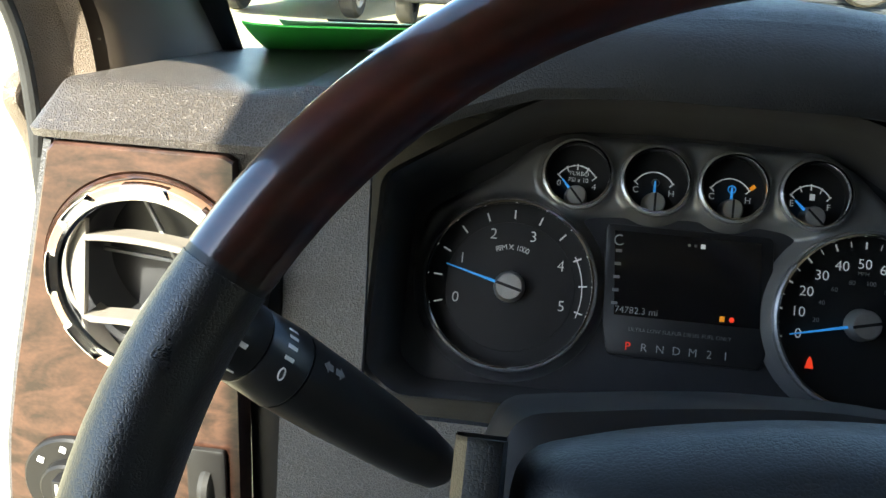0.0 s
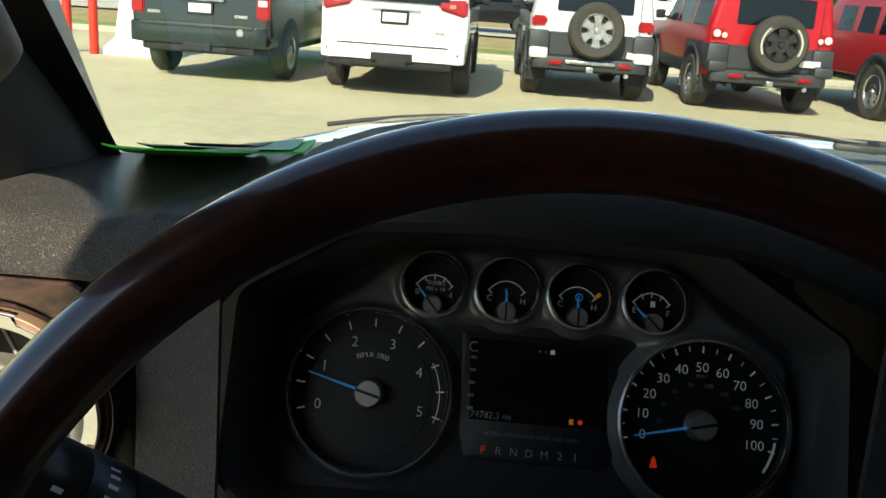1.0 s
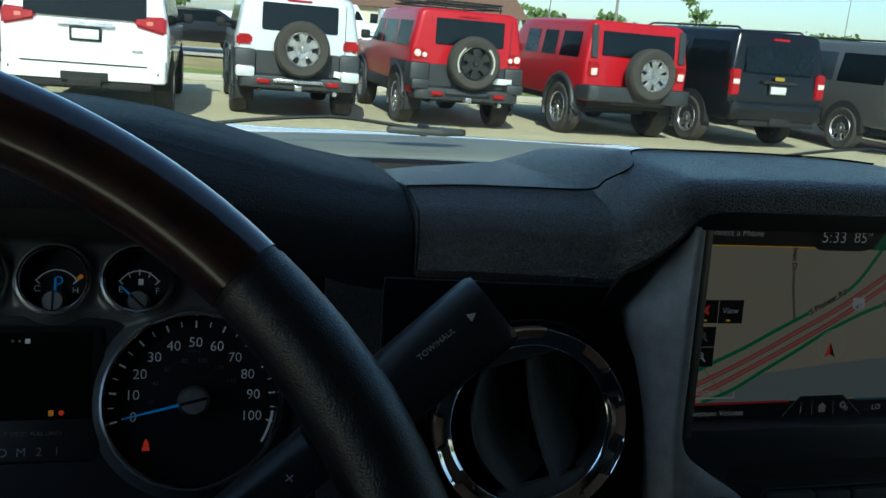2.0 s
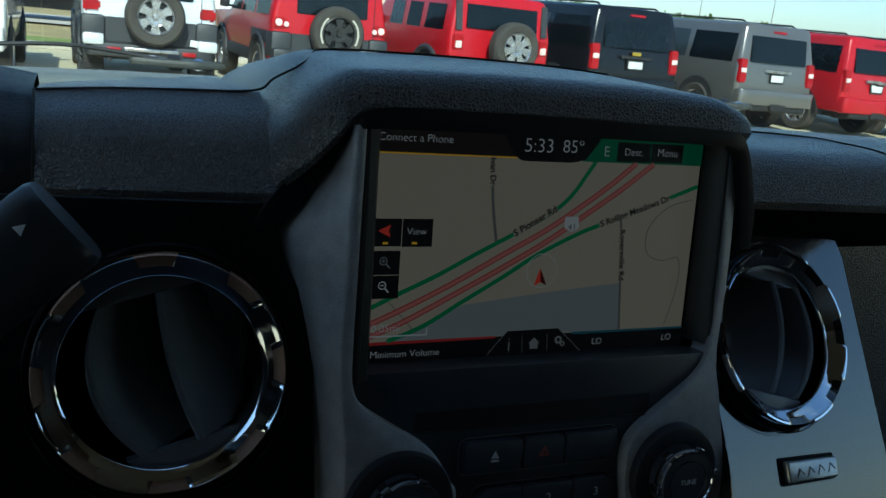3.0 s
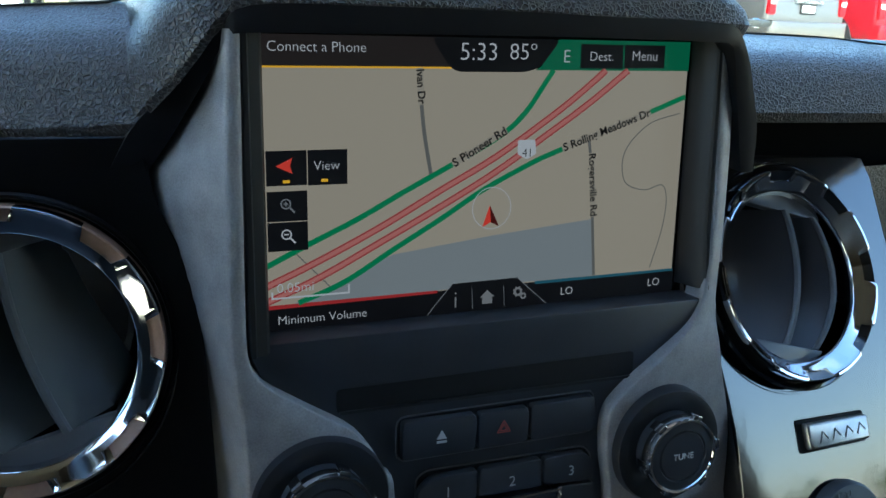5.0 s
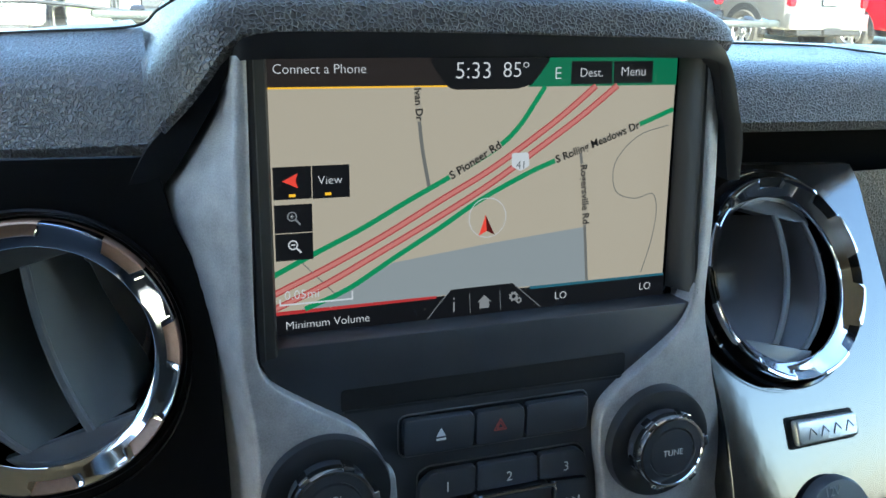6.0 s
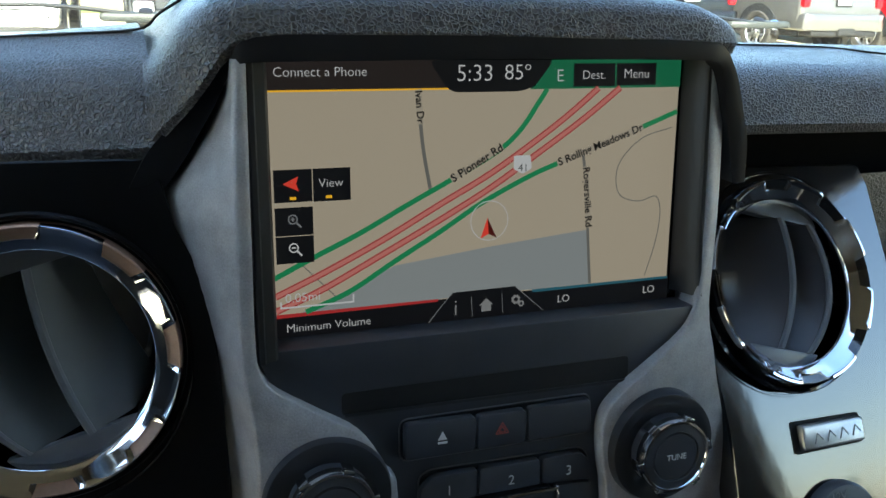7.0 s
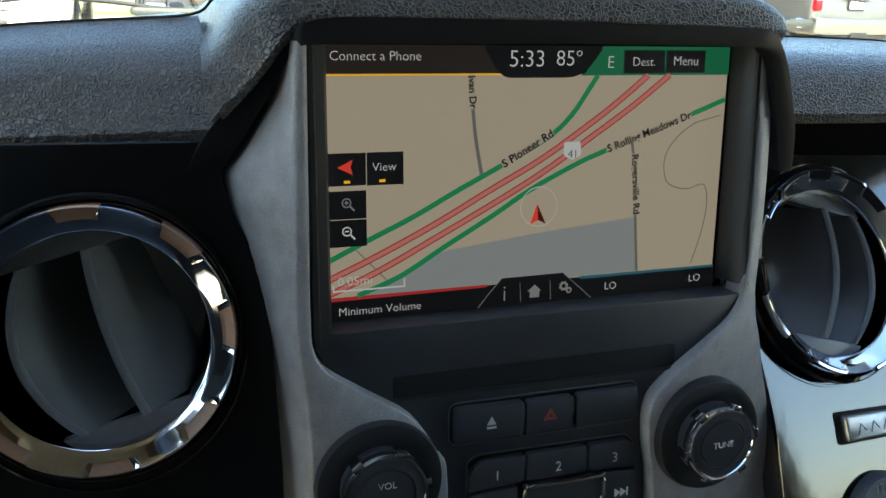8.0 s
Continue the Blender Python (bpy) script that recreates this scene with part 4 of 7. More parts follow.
part("fuel_lamp", box((0.0275, -0.0124, -0.0098), (0.0305, -0.0120, -0.0062)), M["amber_glow"], disp, "lit amber fuel lamp")
part("brake_lamp", lathe([(0, -0.0123), (0.0017, -0.0123)], 16, m=Matrix.Translation((0.0350, 0, -0.008))), M["red_glow"], disp, "lit red lamp")
part("park_lamp", lathe([(0, -0.0007), (0.0018, -0.0007)], 16, m=Matrix.Translation((-0.029, -0.004, -0.0435))), M["faint_red"], cluster, "faint red lamp")
part("menu_symbol", strip([(-0.0395 + 0.0032 * math.cos(radians(a)), 0.0365 + 0.0032 * math.sin(radians(a))) for a in range(60, 330, 20)], 0.0007, -0.0122), M["half_print"], disp)
for i in range(5):
    part("menu_symbol", box((-0.0415, -0.0123, 0.0285 - 0.0085 * i), (-0.0375, -0.0120, 0.0305 - 0.0085 * i)), M["dim_print"], disp)

# ---- steering wheel ----
WF = pose(-0.004, -0.209, 1.322, -29.5)
wheel = thing("steering_wheel", WF, "steering wheel with glossy dark wood upper arc and black leather sides", "steering wheel")
RW, JR, JL = 0.1890, 44.4, 152.3
part("wood_arc", ring_arc(RW, 0.0122, 0.0140, JR + 0.4, JL - 0.4, 60, sec=28), M["rim_wood"], wheel, "polished reddish burl wood arc")
grow = lambda t: 1.0 + 0.10 * min(1, min(t, 1 - t) * 18) - 0.02
part("leather_arc", ring_arc(RW, 0.0124, 0.0142, JL + 0.3, 360 + JR - 0.3, 90, grow, 28), M["leather"], wheel, "black stitched leather grip")
for a in (JR, JL):
    part("joint_ring", ring_arc(RW, 0.0117, 0.0135, a - 0.45, a + 0.45, 2, sec=28), M["black"], wheel)
# airbag cover and spokes
hubp = rounded([(-0.0885, 0.0520), (-0.062, 0.0598), (-0.03, 0.0655), (0.0, 0.0675), (0.03, 0.0655), (0.062, 0.0598), (0.0885, 0.0520), (0.094, -0.02), (0.07, -0.08), (-0.07, -0.08), (-0.094, -0.02)], [0.008, 0.012, 0.012, 0.012, 0.012, 0.012, 0.008, 0.02, 0.02, 0.02, 0.02], 4)
part("airbag_cover", loft([[(x * k, y, z * k) for x, z in hubp] for k, y in ((0.90, 0.03), (1.0, 0.012), (1.01, -0.005), (0.97, -0.018), (0.86, -0.028), (0.6, -0.034), (0.2, -0.036))]), M["cover"], wheel, "grained black airbag cover")
for s in (1, -1):
    for z0, z1, w in ((-0.005, -0.02, 0.020),):
        rings = []
        for k in range(6):
            t = k / 5
            x = s * (0.09 + 0.088 * t)
            z = z0 + (z1 - z0) * t
            rings.append([(x, 0.006 + 0.007 * math.cos(b), z + w * (1 - 0.25 * t) * math.sin(b)) for b in (2 * math.pi * j / 12 for j in range(12))])
        part("spoke", loft(rings), M["soft_black"], wheel)
for s in (1, -1):
    part("spoke_cover", loft([[(s * x, y, z) for x, y in ((0.0920, 0.000), (0.0915, -0.018), (0.0925, -0.0225), (0.0950, -0.0230), (0.1005, -0.0210), (0.1035, -0.0150), (0.1042, 0.000))] for z in (0.0490, 0.0535, 0.0545, 0.0, -0.03)][1:]), M["cover"], wheel, "satin black cover beside the airbag")
part("spoke", prism(rounded([(-0.03, -0.06), (0.03, -0.06), (0.022, -0.176), (-0.022, -0.176)], 0.004, 2), 0.0, 0.014, 0.004), M["soft_black"], wheel)

# ---- column shroud, turn-signal stalk and gear lever ----
column = thing("steering_column", WF, "black plastic steering column shroud behind the wheel", "steering column")
colp = rounded([(-0.106, 0.030), (-0.0950, 0.0625), (-0.0450, 0.0700), (0.0, 0.0742), (0.0450, 0.0700), (0.0950, 0.0625), (0.106, 0.030), (0.085, -0.05), (-0.085, -0.05)], [0.01, 0.008, 0.02, 0.03, 0.02, 0.008, 0.01, 0.02, 0.02], 4)
part("shroud", loft([[(x * k, y, z * k) for x, z in colp] for k, y in ((0.8, 0.036), (0.95, 0.04), (1.0, 0.06), (1.02, 0.13), (1.02, 0.25))]), M["stalk"], column)


def bar(p0, p1, prof, n=24, squash=1.0, bend=None):
    """A turned bar from p0 to p1; prof rows of (share of the length, radius)."""
    p0, p1 = Vector(p0), Vector(p1)
    pts = [p0.lerp(p1, t) + (bend or Vector()) * math.sin(math.pi * t) for t, r in prof]
    return tube(pts, [r for t, r in prof], n, squash=squash)


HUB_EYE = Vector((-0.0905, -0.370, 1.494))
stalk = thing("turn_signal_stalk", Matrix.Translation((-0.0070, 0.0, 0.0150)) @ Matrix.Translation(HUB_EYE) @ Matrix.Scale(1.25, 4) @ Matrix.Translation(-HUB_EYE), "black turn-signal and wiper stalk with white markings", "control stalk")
P0, P1 = Vector((-0.119, -0.066, 1.2685)), Vector((-0.184, -0.128, 1.352))
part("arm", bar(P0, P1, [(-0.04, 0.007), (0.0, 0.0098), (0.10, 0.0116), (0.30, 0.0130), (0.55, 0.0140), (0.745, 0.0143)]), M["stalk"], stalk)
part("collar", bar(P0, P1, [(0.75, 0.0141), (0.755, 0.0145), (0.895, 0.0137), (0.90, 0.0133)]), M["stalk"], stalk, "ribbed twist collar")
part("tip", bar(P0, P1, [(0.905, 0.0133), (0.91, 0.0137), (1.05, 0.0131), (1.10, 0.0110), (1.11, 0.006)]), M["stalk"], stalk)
# markings face the driver
ax = (P1 - P0).normalized()
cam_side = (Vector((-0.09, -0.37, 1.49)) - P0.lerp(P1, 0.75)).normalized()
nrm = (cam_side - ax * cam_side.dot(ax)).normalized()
tang = ax.cross(nrm)
def on_stalk(t, off, r):
    a = off / r
    n_ = nrm * math.cos(a) + tang * math.sin(a)
    t_ = ax.cross(n_)
    p = P0.lerp(P1, t) + n_ * (r + 0.0002)
    return Matrix(((ax.x, -n_.x, t_.x, p.x), (ax.y, -n_.y, t_.y, p.y), (ax.z, -n_.z, t_.z, p.z), (0, 0, 0, 1)))
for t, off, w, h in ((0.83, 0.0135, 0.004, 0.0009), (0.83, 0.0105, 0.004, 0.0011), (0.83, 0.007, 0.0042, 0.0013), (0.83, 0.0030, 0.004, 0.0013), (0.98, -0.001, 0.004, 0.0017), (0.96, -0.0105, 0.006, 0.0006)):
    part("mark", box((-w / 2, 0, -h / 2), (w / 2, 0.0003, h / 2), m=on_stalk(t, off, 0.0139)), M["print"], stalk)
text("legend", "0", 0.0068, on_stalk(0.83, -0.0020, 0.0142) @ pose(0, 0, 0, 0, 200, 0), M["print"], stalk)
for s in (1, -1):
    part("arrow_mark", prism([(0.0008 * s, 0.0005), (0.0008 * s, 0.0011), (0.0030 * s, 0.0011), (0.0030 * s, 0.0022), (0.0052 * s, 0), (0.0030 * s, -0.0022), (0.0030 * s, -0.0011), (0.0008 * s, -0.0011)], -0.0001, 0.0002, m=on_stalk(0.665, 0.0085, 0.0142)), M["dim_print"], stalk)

lever = thing("gear_lever", pose(0, 0, 0), "black column gear lever with tow-haul button on its tip", "gear lever")
L0, L1 = Vector((0.066, -0.035, 1.235)), Vector((0.243, -0.035, 1.393))
lax = (L1 - L0).normalized()
lside = lax.cross(Vector((0, -1, 0.25)).normalized()).normalized()
lout = lside.cross(lax)
def lever_ring(t, a, b):
    p = L0.lerp(L1, t)
    return [p + lside * (a * (abs(math.cos(k)) ** 0.6) * (1 if math.cos(k) > 0 else -1)) + lout * (b * (abs(math.sin(k)) ** 0.6) * (1 if math.sin(k) > 0 else -1)) for k in (2 * math.pi * j / 24 for j in range(24))]
part("arm", loft([lever_ring(t, a, b) for t, a, b in ((-0.1, 0.012, 0.010), (0.3, 0.012, 0.010), (0.585, 0.0125, 0.0105))]), M["soft_black"], lever)
part("knob", loft([lever_ring(t, a, b) for t, a, b in ((0.59, 0.0125, 0.0105), (0.60, 0.0148, 0.0118), (0.78, 0.0166, 0.0128), (0.97, 0.0178, 0.0132), (0.99, 0.0176, 0.0128), (1.0, 0.0165, 0.0115))]), M["soft_black"], lever, "squared black lever grip")
kp = L0.lerp(L1, 0.80) + lout * -0.0132
ori = Matrix(((lax.x, lout.x, lside.x, 0), (lax.y, lout.y, lside.y, 0), (lax.z, lout.z, lside.z, 0), (0, 0, 0, 1)))
if (Vector((0.15, -0.38, 1.5)) - kp).dot(lout) > 0:
    kp = L0.lerp(L1, 0.80) + lout * 0.0132
    ori = Matrix(((lax.x, -lout.x, -lside.x, 0), (lax.y, -lout.y, -lside.y, 0), (lax.z, -lout.z, -lside.z, 0), (0, 0, 0, 1)))
up_ = ori @ Vector((0, 0, 1))
if up_.z < 0:
    ori = ori @ pose(0, 0, 0, 0, 180, 0)
ori.translation = kp
text("legend", "TOW/HAUL", 0.0068, ori @ Matrix.Translation((0.018, -0.0004, 0.0070)), M["print"], lever, width=0.0195)
part("button_mark", prism([(0.0355, 0.0048), (0.0355, 0.0088), (0.0392, 0.0068)], -0.0008, -0.0003, m=ori), M["print"], lever)
text("legend", "+", 0.009, ori @ Matrix.Translation((-0.066, 0.002, 0.001)), M["print"], lever)

# ---- centre stack ----
SF = pose(0.45, 0, 1.37, -5.5)
stack = thing("centre_stack", SF, "centre stack in satin silver with black screen housing and controls", "centre console")
# black housing inside the silver frame
hs = [(-0.0972, -0.0500), (0.0930, -0.0500), (0.0870, -0.0620), (0.0705, -0.0745), (0.0560, -0.0850), (0.0480, -0.0945), (0.0480, -0.1140), (0.0505, -0.1340), (0.0520, -0.20), (-0.0460, -0.20), (-0.0460, -0.1150), (-0.0505, -0.1005), (-0.0600, -0.0862), (-0.0765, -0.0745), (-0.0915, -0.0640)]
part("housing", prism(hs, -0.0150, 0.02, 0.0010), M["stack_black"], stack, "matt black control panel")
# screen surround: sloped bars that leave the glass recessed
def surround(rings):
    return part("screen_surround", loft(rings), M["black"], stack)
surround([[(-0.0968, 0.004, z), (-0.0968, -0.0205, z), (-0.0960, -0.0212, z), (-0.0945, -0.0210, z), (-0.0937, -0.0190, z), (-0.0902, -0.0180, z), (-0.0890, -0.0160, z), (-0.0884, 0.004, z)] for z in (0.0565, -0.0525)])
surround([[(0.0962, 0.004, z), (0.0962, -0.0115 - d, z), (0.0952, -0.0122 - d, z), (0.0940, -0.0120 - d, z), (0.0932, -0.0098 - d, z), (0.0922, -0.0090 - d, z), (0.0890, -0.0010, z), (0.0890, 0.004, z)] for z, d in ((0.0565, 0.0), (-0.0200, 0.001), (-0.0460, 0.0035))])
surround([[(x, 0.004, -0.0565), (x, 0.0002, -0.0572), (x, -0.0125, -0.0600), (x, -0.0148, -0.0620), (x, -0.0148, -0.0660), (x, 0.004, -0.0660)] for x in (-0.0900, 0.0860)])
# top bar blackened: the hood's shadow above the glass, as colour
part("screen_surround", prism([(-0.0935, 0.0645), (0.0925, 0.0645), (0.0925, 0.0600), (-0.0935, 0.0600)], -0.0060, 0.004, 0.0015), M["recess_shade"], stack)
# silver frame: front strip with side walls running back to the vent panels
LEFT_FRAME = [      # inner edge (x, z, y), outer edge of the front strip (x, z, y), rear edge (x, z, y)
    ((-0.0965, 0.0560, -0.0225), (-0.1012, 0.0560, -0.0225), (-0.1030, 0.0560, 0.008)), ((-0.0967, 0.0400, -0.0225), (-0.1018, 0.0400, -0.0225), (-0.1060, 0.0370, 0.010)), ((-0.0970, 0.0200, -0.0225), (-0.1025, 0.0200, -0.0225), (-0.1165, 0.0195, 0.010)),
    ((-0.0972, 0.0050, -0.0225), (-0.1028, 0.0040, -0.0225), (-0.1245, 0.0070, 0.010)), ((-0.0974, -0.0120, -0.0225), (-0.1030, -0.0140, -0.0225), (-0.1232, -0.0126, 0.010)), ((-0.0977, -0.0400, -0.0225), (-0.1036, -0.0400, -0.0225), (-0.1165, -0.0420, 0.010)),
    ((-0.0968, -0.0535, -0.0225), (-0.1030, -0.0560, -0.0225), (-0.1122, -0.0610, 0.010)), ((-0.0915, -0.0625, -0.0225), (-0.1010, -0.0700, -0.0225), (-0.1104, -0.0780, 0.010)), ((-0.0765, -0.0731, -0.0225), (-0.0998, -0.0850, -0.0225), (-0.1096, -0.0920, 0.010)),
    ((-0.0593, -0.0849, -0.0225), (-0.0995, -0.1000, -0.0225), (-0.1090, -0.1070, 0.010)), ((-0.0490, -0.1010, -0.0225), (-0.0998, -0.1150, -0.0225), (-0.1088, -0.1200, 0.010)), ((-0.0450, -0.1150, -0.0225), (-0.1000, -0.1300, -0.0225), (-0.1092, -0.1350, 0.010)), ((-0.0447, -0.2000, -0.0225), (-0.1020, -0.2000, -0.0225), (-0.1110, -0.2000, 0.010))]
RIGHT_FRAME = [
    ((0.0941, 0.0560, -0.0125), (0.1015, 0.0560, -0.0110), (0.1035, 0.0560, 0.008)), ((0.0950, 0.0322, -0.0125), (0.1036, 0.0319, -0.0110), (0.1055, 0.0319, 0.010)), ((0.0962, 0.0082, -0.0130), (0.1045, 0.0125, -0.0110), (0.1060, 0.0125, 0.010)), ((0.0964, -0.0166, -0.0135), (0.1043, -0.0174, -0.0115), (0.1058, -0.0174, 0.010)),
    ((0.0938, -0.0409, -0.0155), (0.1022, -0.0476, -0.0130), (0.1045, -0.0476, 0.010)), ((0.0910, -0.0520, -0.0167), (0.1026, -0.0540, -0.0132), (0.1047, -0.0540, 0.010)), ((0.0845, -0.0612, -0.0185), (0.1032, -0.0609, -0.0135), (0.1050, -0.0609, 0.010)), ((0.0692, -0.0725, -0.0215), (0.1051, -0.0720, -0.0150), (0.1066, -0.0720, 0.010)), ((0.0540, -0.0834, -0.0220), (0.1070, -0.0850, -0.0160), (0.1085, -0.0850, 0.010)),
    ((0.0461, -0.0935, -0.0220), (0.1105, -0.0985, -0.0160), (0.1120, -0.0985, 0.010)), ((0.0459, -0.1111, -0.0220), (0.1140, -0.1140, -0.0160), (0.1155, -0.1140, 0.010)), ((0.0492, -0.1335, -0.0220), (0.1170, -0.1310, -0.0160), (0.1185, -0.1310, 0.010)), ((0.0520, -0.2000, -0.0220), (0.1260, -0.2000, -0.0160), (0.1275, -0.2000, 0.010))]


def frame_side(table, sgn):
    """Silver side frame: a bevelled inner lip, the front strip and a wall that runs back to the vent panel."""
    rows_ = []
    for (xi, zi, yi), (xo, zo, yo), (xb, zb, yb) in table:
        u = 0.0012 * sgn
        rows_.append((xi, yi + 0.012, zi, xi, yi + 0.0012, zi, xi + u * 0.3, yi + 0.0004, zi, xi + u, yi, zi, xi * 0.5 + xo * 0.5, yi * 0.5 + yo * 0.5 - 0.0002, zi * 0.5 + zo * 0.5, xo - u * 1.4, yo, zo, xo - u * 0.4, yo + 0.0004, zo, xo + u * 0.4, yo + 0.002, zo,
                      xo * 0.55 + xb * 0.45, yo * 0.55 + yb * 0.45, zo * 0.55 + zb * 0.45, xb, yb, zb, xb, yb + 0.03, zb))
    return loft([[tuple(r[k:k + 3]) for k in range(0, len(r), 3)] for r in smooth_path(rows_, 4)], closed=False)


part("silver_frame", frame_side(LEFT_FRAME, -1), M["silver"], stack, "satin silver side frame", angle=50)
part("silver_frame", frame_side(RIGHT_FRAME, 1), M["silver"], stack, "satin silver side frame", angle=50)

# screen and what it shows (drawn flat, as the map picture is)
W_, H_ = 0.176, 0.110
def scr(u, v):
    return ((u - 0.5) * W_, (0.5 - v) * H_)
def glow(name, color, s=1.0):
    return mat(name, tuple(c * 0.02 for c in color), 0.3, vary=0, emit=color, strength=s * 0.168)
G = {"halo": glow("map_name_halo", (0.40, 0.335, 0.25), 0.5), "land": glow("map_land", (0.46, 0.378, 0.272), 0.51), "water": glow("map_grey_area", (0.30, 0.31, 0.30), 0.48), "road": glow("map_highway", (0.40, 0.06, 0.055), 0.52), "lane": glow("map_highway_middle", (0.52, 0.17, 0.14), 0.55), "green": glow("map_green_road", (0.02, 0.22, 0.08), 0.55),
     "street": glow("map_street", (0.16, 0.15, 0.13), 0.5), "ink": glow("map_ink", (0.01, 0.01, 0.01), 0.1), "bar": glow("menu_bar", (0.010, 0.010, 0.012), 0.3), "bar2": glow("menu_bar_brown", (0.024, 0.018, 0.016), 0.5),
     "white": glow("menu_white", (0.62, 0.60, 0.58), 0.5), "grey": glow("menu_grey", (0.25, 0.25, 0.25), 0.4), "gtab": glow("menu_green", (0.015, 0.14, 0.06), 0.55), "redl": glow("menu_red_line", (0.45, 0.03, 0.03), 0.5), "blue": glow("menu_blue_line", (0.03, 0.12, 0.16), 0.5), "icon": glow("menu_icon", (0.27, 0.26, 0.25), 0.45), "redd": glow("map_arrow_dark", (0.10, 0.01, 0.008), 0.4), "amber": glow("menu_amber", (0.9, 0.45, 0.02), 0.6), "arrow": glow("map_arrow_red", (0.7, 0.05, 0.03), 0.6)}
screen = part("screen", prism([(-0.0935, 0.0605), (0.0925, 0.0605), (0.0925, -0.0585), (-0.0935, -0.0585)], 0.0, 0.006), M["lcd"], stack, "lit navigation screen showing a road map")
def flat(name, pts, level, material):
    bm = bmesh.new()
    bm.faces.new([bm.verts.new((*scr(u, v)[:1], -0.0001 - level * 0.00012, scr(u, v)[1])) for u, v in pts])
    return part(name, bm, material, screen, smooth=False)
def line(name, pts, w, level, material):
    return part(name, strip([scr(u, v) for u, v in smooth_path(pts, 5)], w, -0.0001 - level * 0.00012, 0.00004), material, screen, smooth=False)
def label_(body, u, v, width, material, level=6, align="LEFT", turn=0.0, bold=-0.012):
    x, z = scr(u, v)
    text("legend", body, 0.006, Matrix.Translation((x, -0.0001 - level * 0.00012, z)) @ pose(0, 0, 0, 0, -turn, 0), material, screen, depth=0.00002, align=align, width=width, bold=bold)
flat("map", [(0.002, 0.10), (0.998, 0.10), (0.996, 0.866), (0.006, 0.871)], 1, G["land"])
flat("map_area", [(0.06, 0.87), (0.277, 0.725), (0.514, 0.681), (0.764, 0.645), (0.775, 0.862), (0.06, 0.87)], 2, G["water"])
line("map_street", [(0.331, 0.10), (0.338, 0.207), (0.346, 0.319), (0.362, 0.458)], 0.0015, 3, G["street"])
line("map_street", [(0.744, 0.352), (0.754, 0.473), (0.775, 0.862)], 0.0013, 3, G["street"])
line("map_street", [(0.985, 0.26), (0.90, 0.30), (0.84, 0.40), (0.845, 0.51), (0.90, 0.545), (0.95, 0.53), (0.965, 0.60), (0.955, 0.72), (0.93, 0.85)], 0.0004, 3, G["street"])
line("map_street", [(0.07, 0.70), (0.105, 0.76), (0.14, 0.82)], 0.0004, 3, G["street"])
line("map_green_road", [(0.006, 0.737), (0.095, 0.67), (0.199, 0.595), (0.305, 0.507), (0.414, 0.42), (0.525, 0.325), (0.581, 0.248), (0.623, 0.155), (0.645, 0.104)], 0.0021, 4, G["green"])
line("map_green_road", [(0.072, 0.866), (0.17, 0.807), (0.277, 0.708), (0.387, 0.609), (0.484, 0.516), (0.598, 0.429), (0.678, 0.38), (0.897, 0.257), (0.996, 0.199)], 0.0021, 4, G["green"])
line("map_highway", [(0.007, 0.803), (0.119, 0.726), (0.251, 0.625), (0.387, 0.508), (0.512, 0.402), (0.639, 0.271), (0.711, 0.189), (0.778, 0.104)], 0.0027, 4, G["road"])
line("map_highway", [(0.007, 0.856), (0.119, 0.783), (0.251, 0.677), (0.387, 0.565), (0.512, 0.455), (0.64, 0.324), (0.742, 0.216), (0.836, 0.104)], 0.0027, 4, G["road"])
line("map_highway_middle", [(0.007, 0.803), (0.119, 0.726), (0.251, 0.625), (0.387, 0.508), (0.512, 0.402), (0.639, 0.271), (0.711, 0.189), (0.778, 0.104)], 0.0015, 4.4, G["lane"])
line("map_highway_middle", [(0.007, 0.856), (0.119, 0.783), (0.251, 0.677), (0.387, 0.565), (0.512, 0.455), (0.64, 0.324), (0.742, 0.216), (0.836, 0.104)], 0.0015, 4.4, G["lane"])
flat("route_shield", rounded([(0.564, 0.345), (0.606, 0.345), (0.610, 0.395), (0.587, 0.414), (0.564, 0.395)], 0.006, 3), 5, G["white"])
label_("41", 0.588, 0.392, 0.0036, G["ink"], 6, "CENTER")
x, z = scr(0.336, 0.16)
part("name_halo", box((-0.00665, -0.00068, -0.0013), (0.00665, -0.00066, 0.0013), m=Matrix.Translation((x, 0, z)) @ pose(0, 0, 0, 0, 86.0, 0)), G["halo"], screen, smooth=False)
label_("Ivan Dr", 0.336, 0.160, 0.0125, G["ink"], 5, "CENTER", -86, bold=0.02)
x, z = scr(0.473, 0.366)
part("name_halo", box((-0.01265, -0.00068, -0.0013), (0.01265, -0.00066, 0.0013), m=Matrix.Translation((x, 0, z)) @ pose(0, 0, 0, 0, -29.5, 0)), G["halo"], screen, smooth=False)
label_("S Pioneer Rd", 0.473, 0.366, 0.0245, G["ink"], 6, "CENTER", 29.5, bold=0.02)
x, z = scr(0.789, 0.317)
part("name_halo", box((-0.02115, -0.00068, -0.0013), (0.02115, -0.00066, 0.0013), m=Matrix.Translation((x, 0, z)) @ pose(0, 0, 0, 0, -19.0, 0)), G["halo"], screen, smooth=False)
label_("S Rolling Meadows Dr", 0.789, 0.317, 0.0415, G["ink"], 6, "CENTER", 19.0, bold=0.02)
x, z = scr(0.758, 0.517)
part("name_halo", box((-0.01315, -0.00068, -0.0013), (0.01315, -0.00066, 0.0013), m=Matrix.Translation((x, 0, z)) @ pose(0, 0, 0, 0, 85.0, 0)), G["halo"], screen, smooth=False)
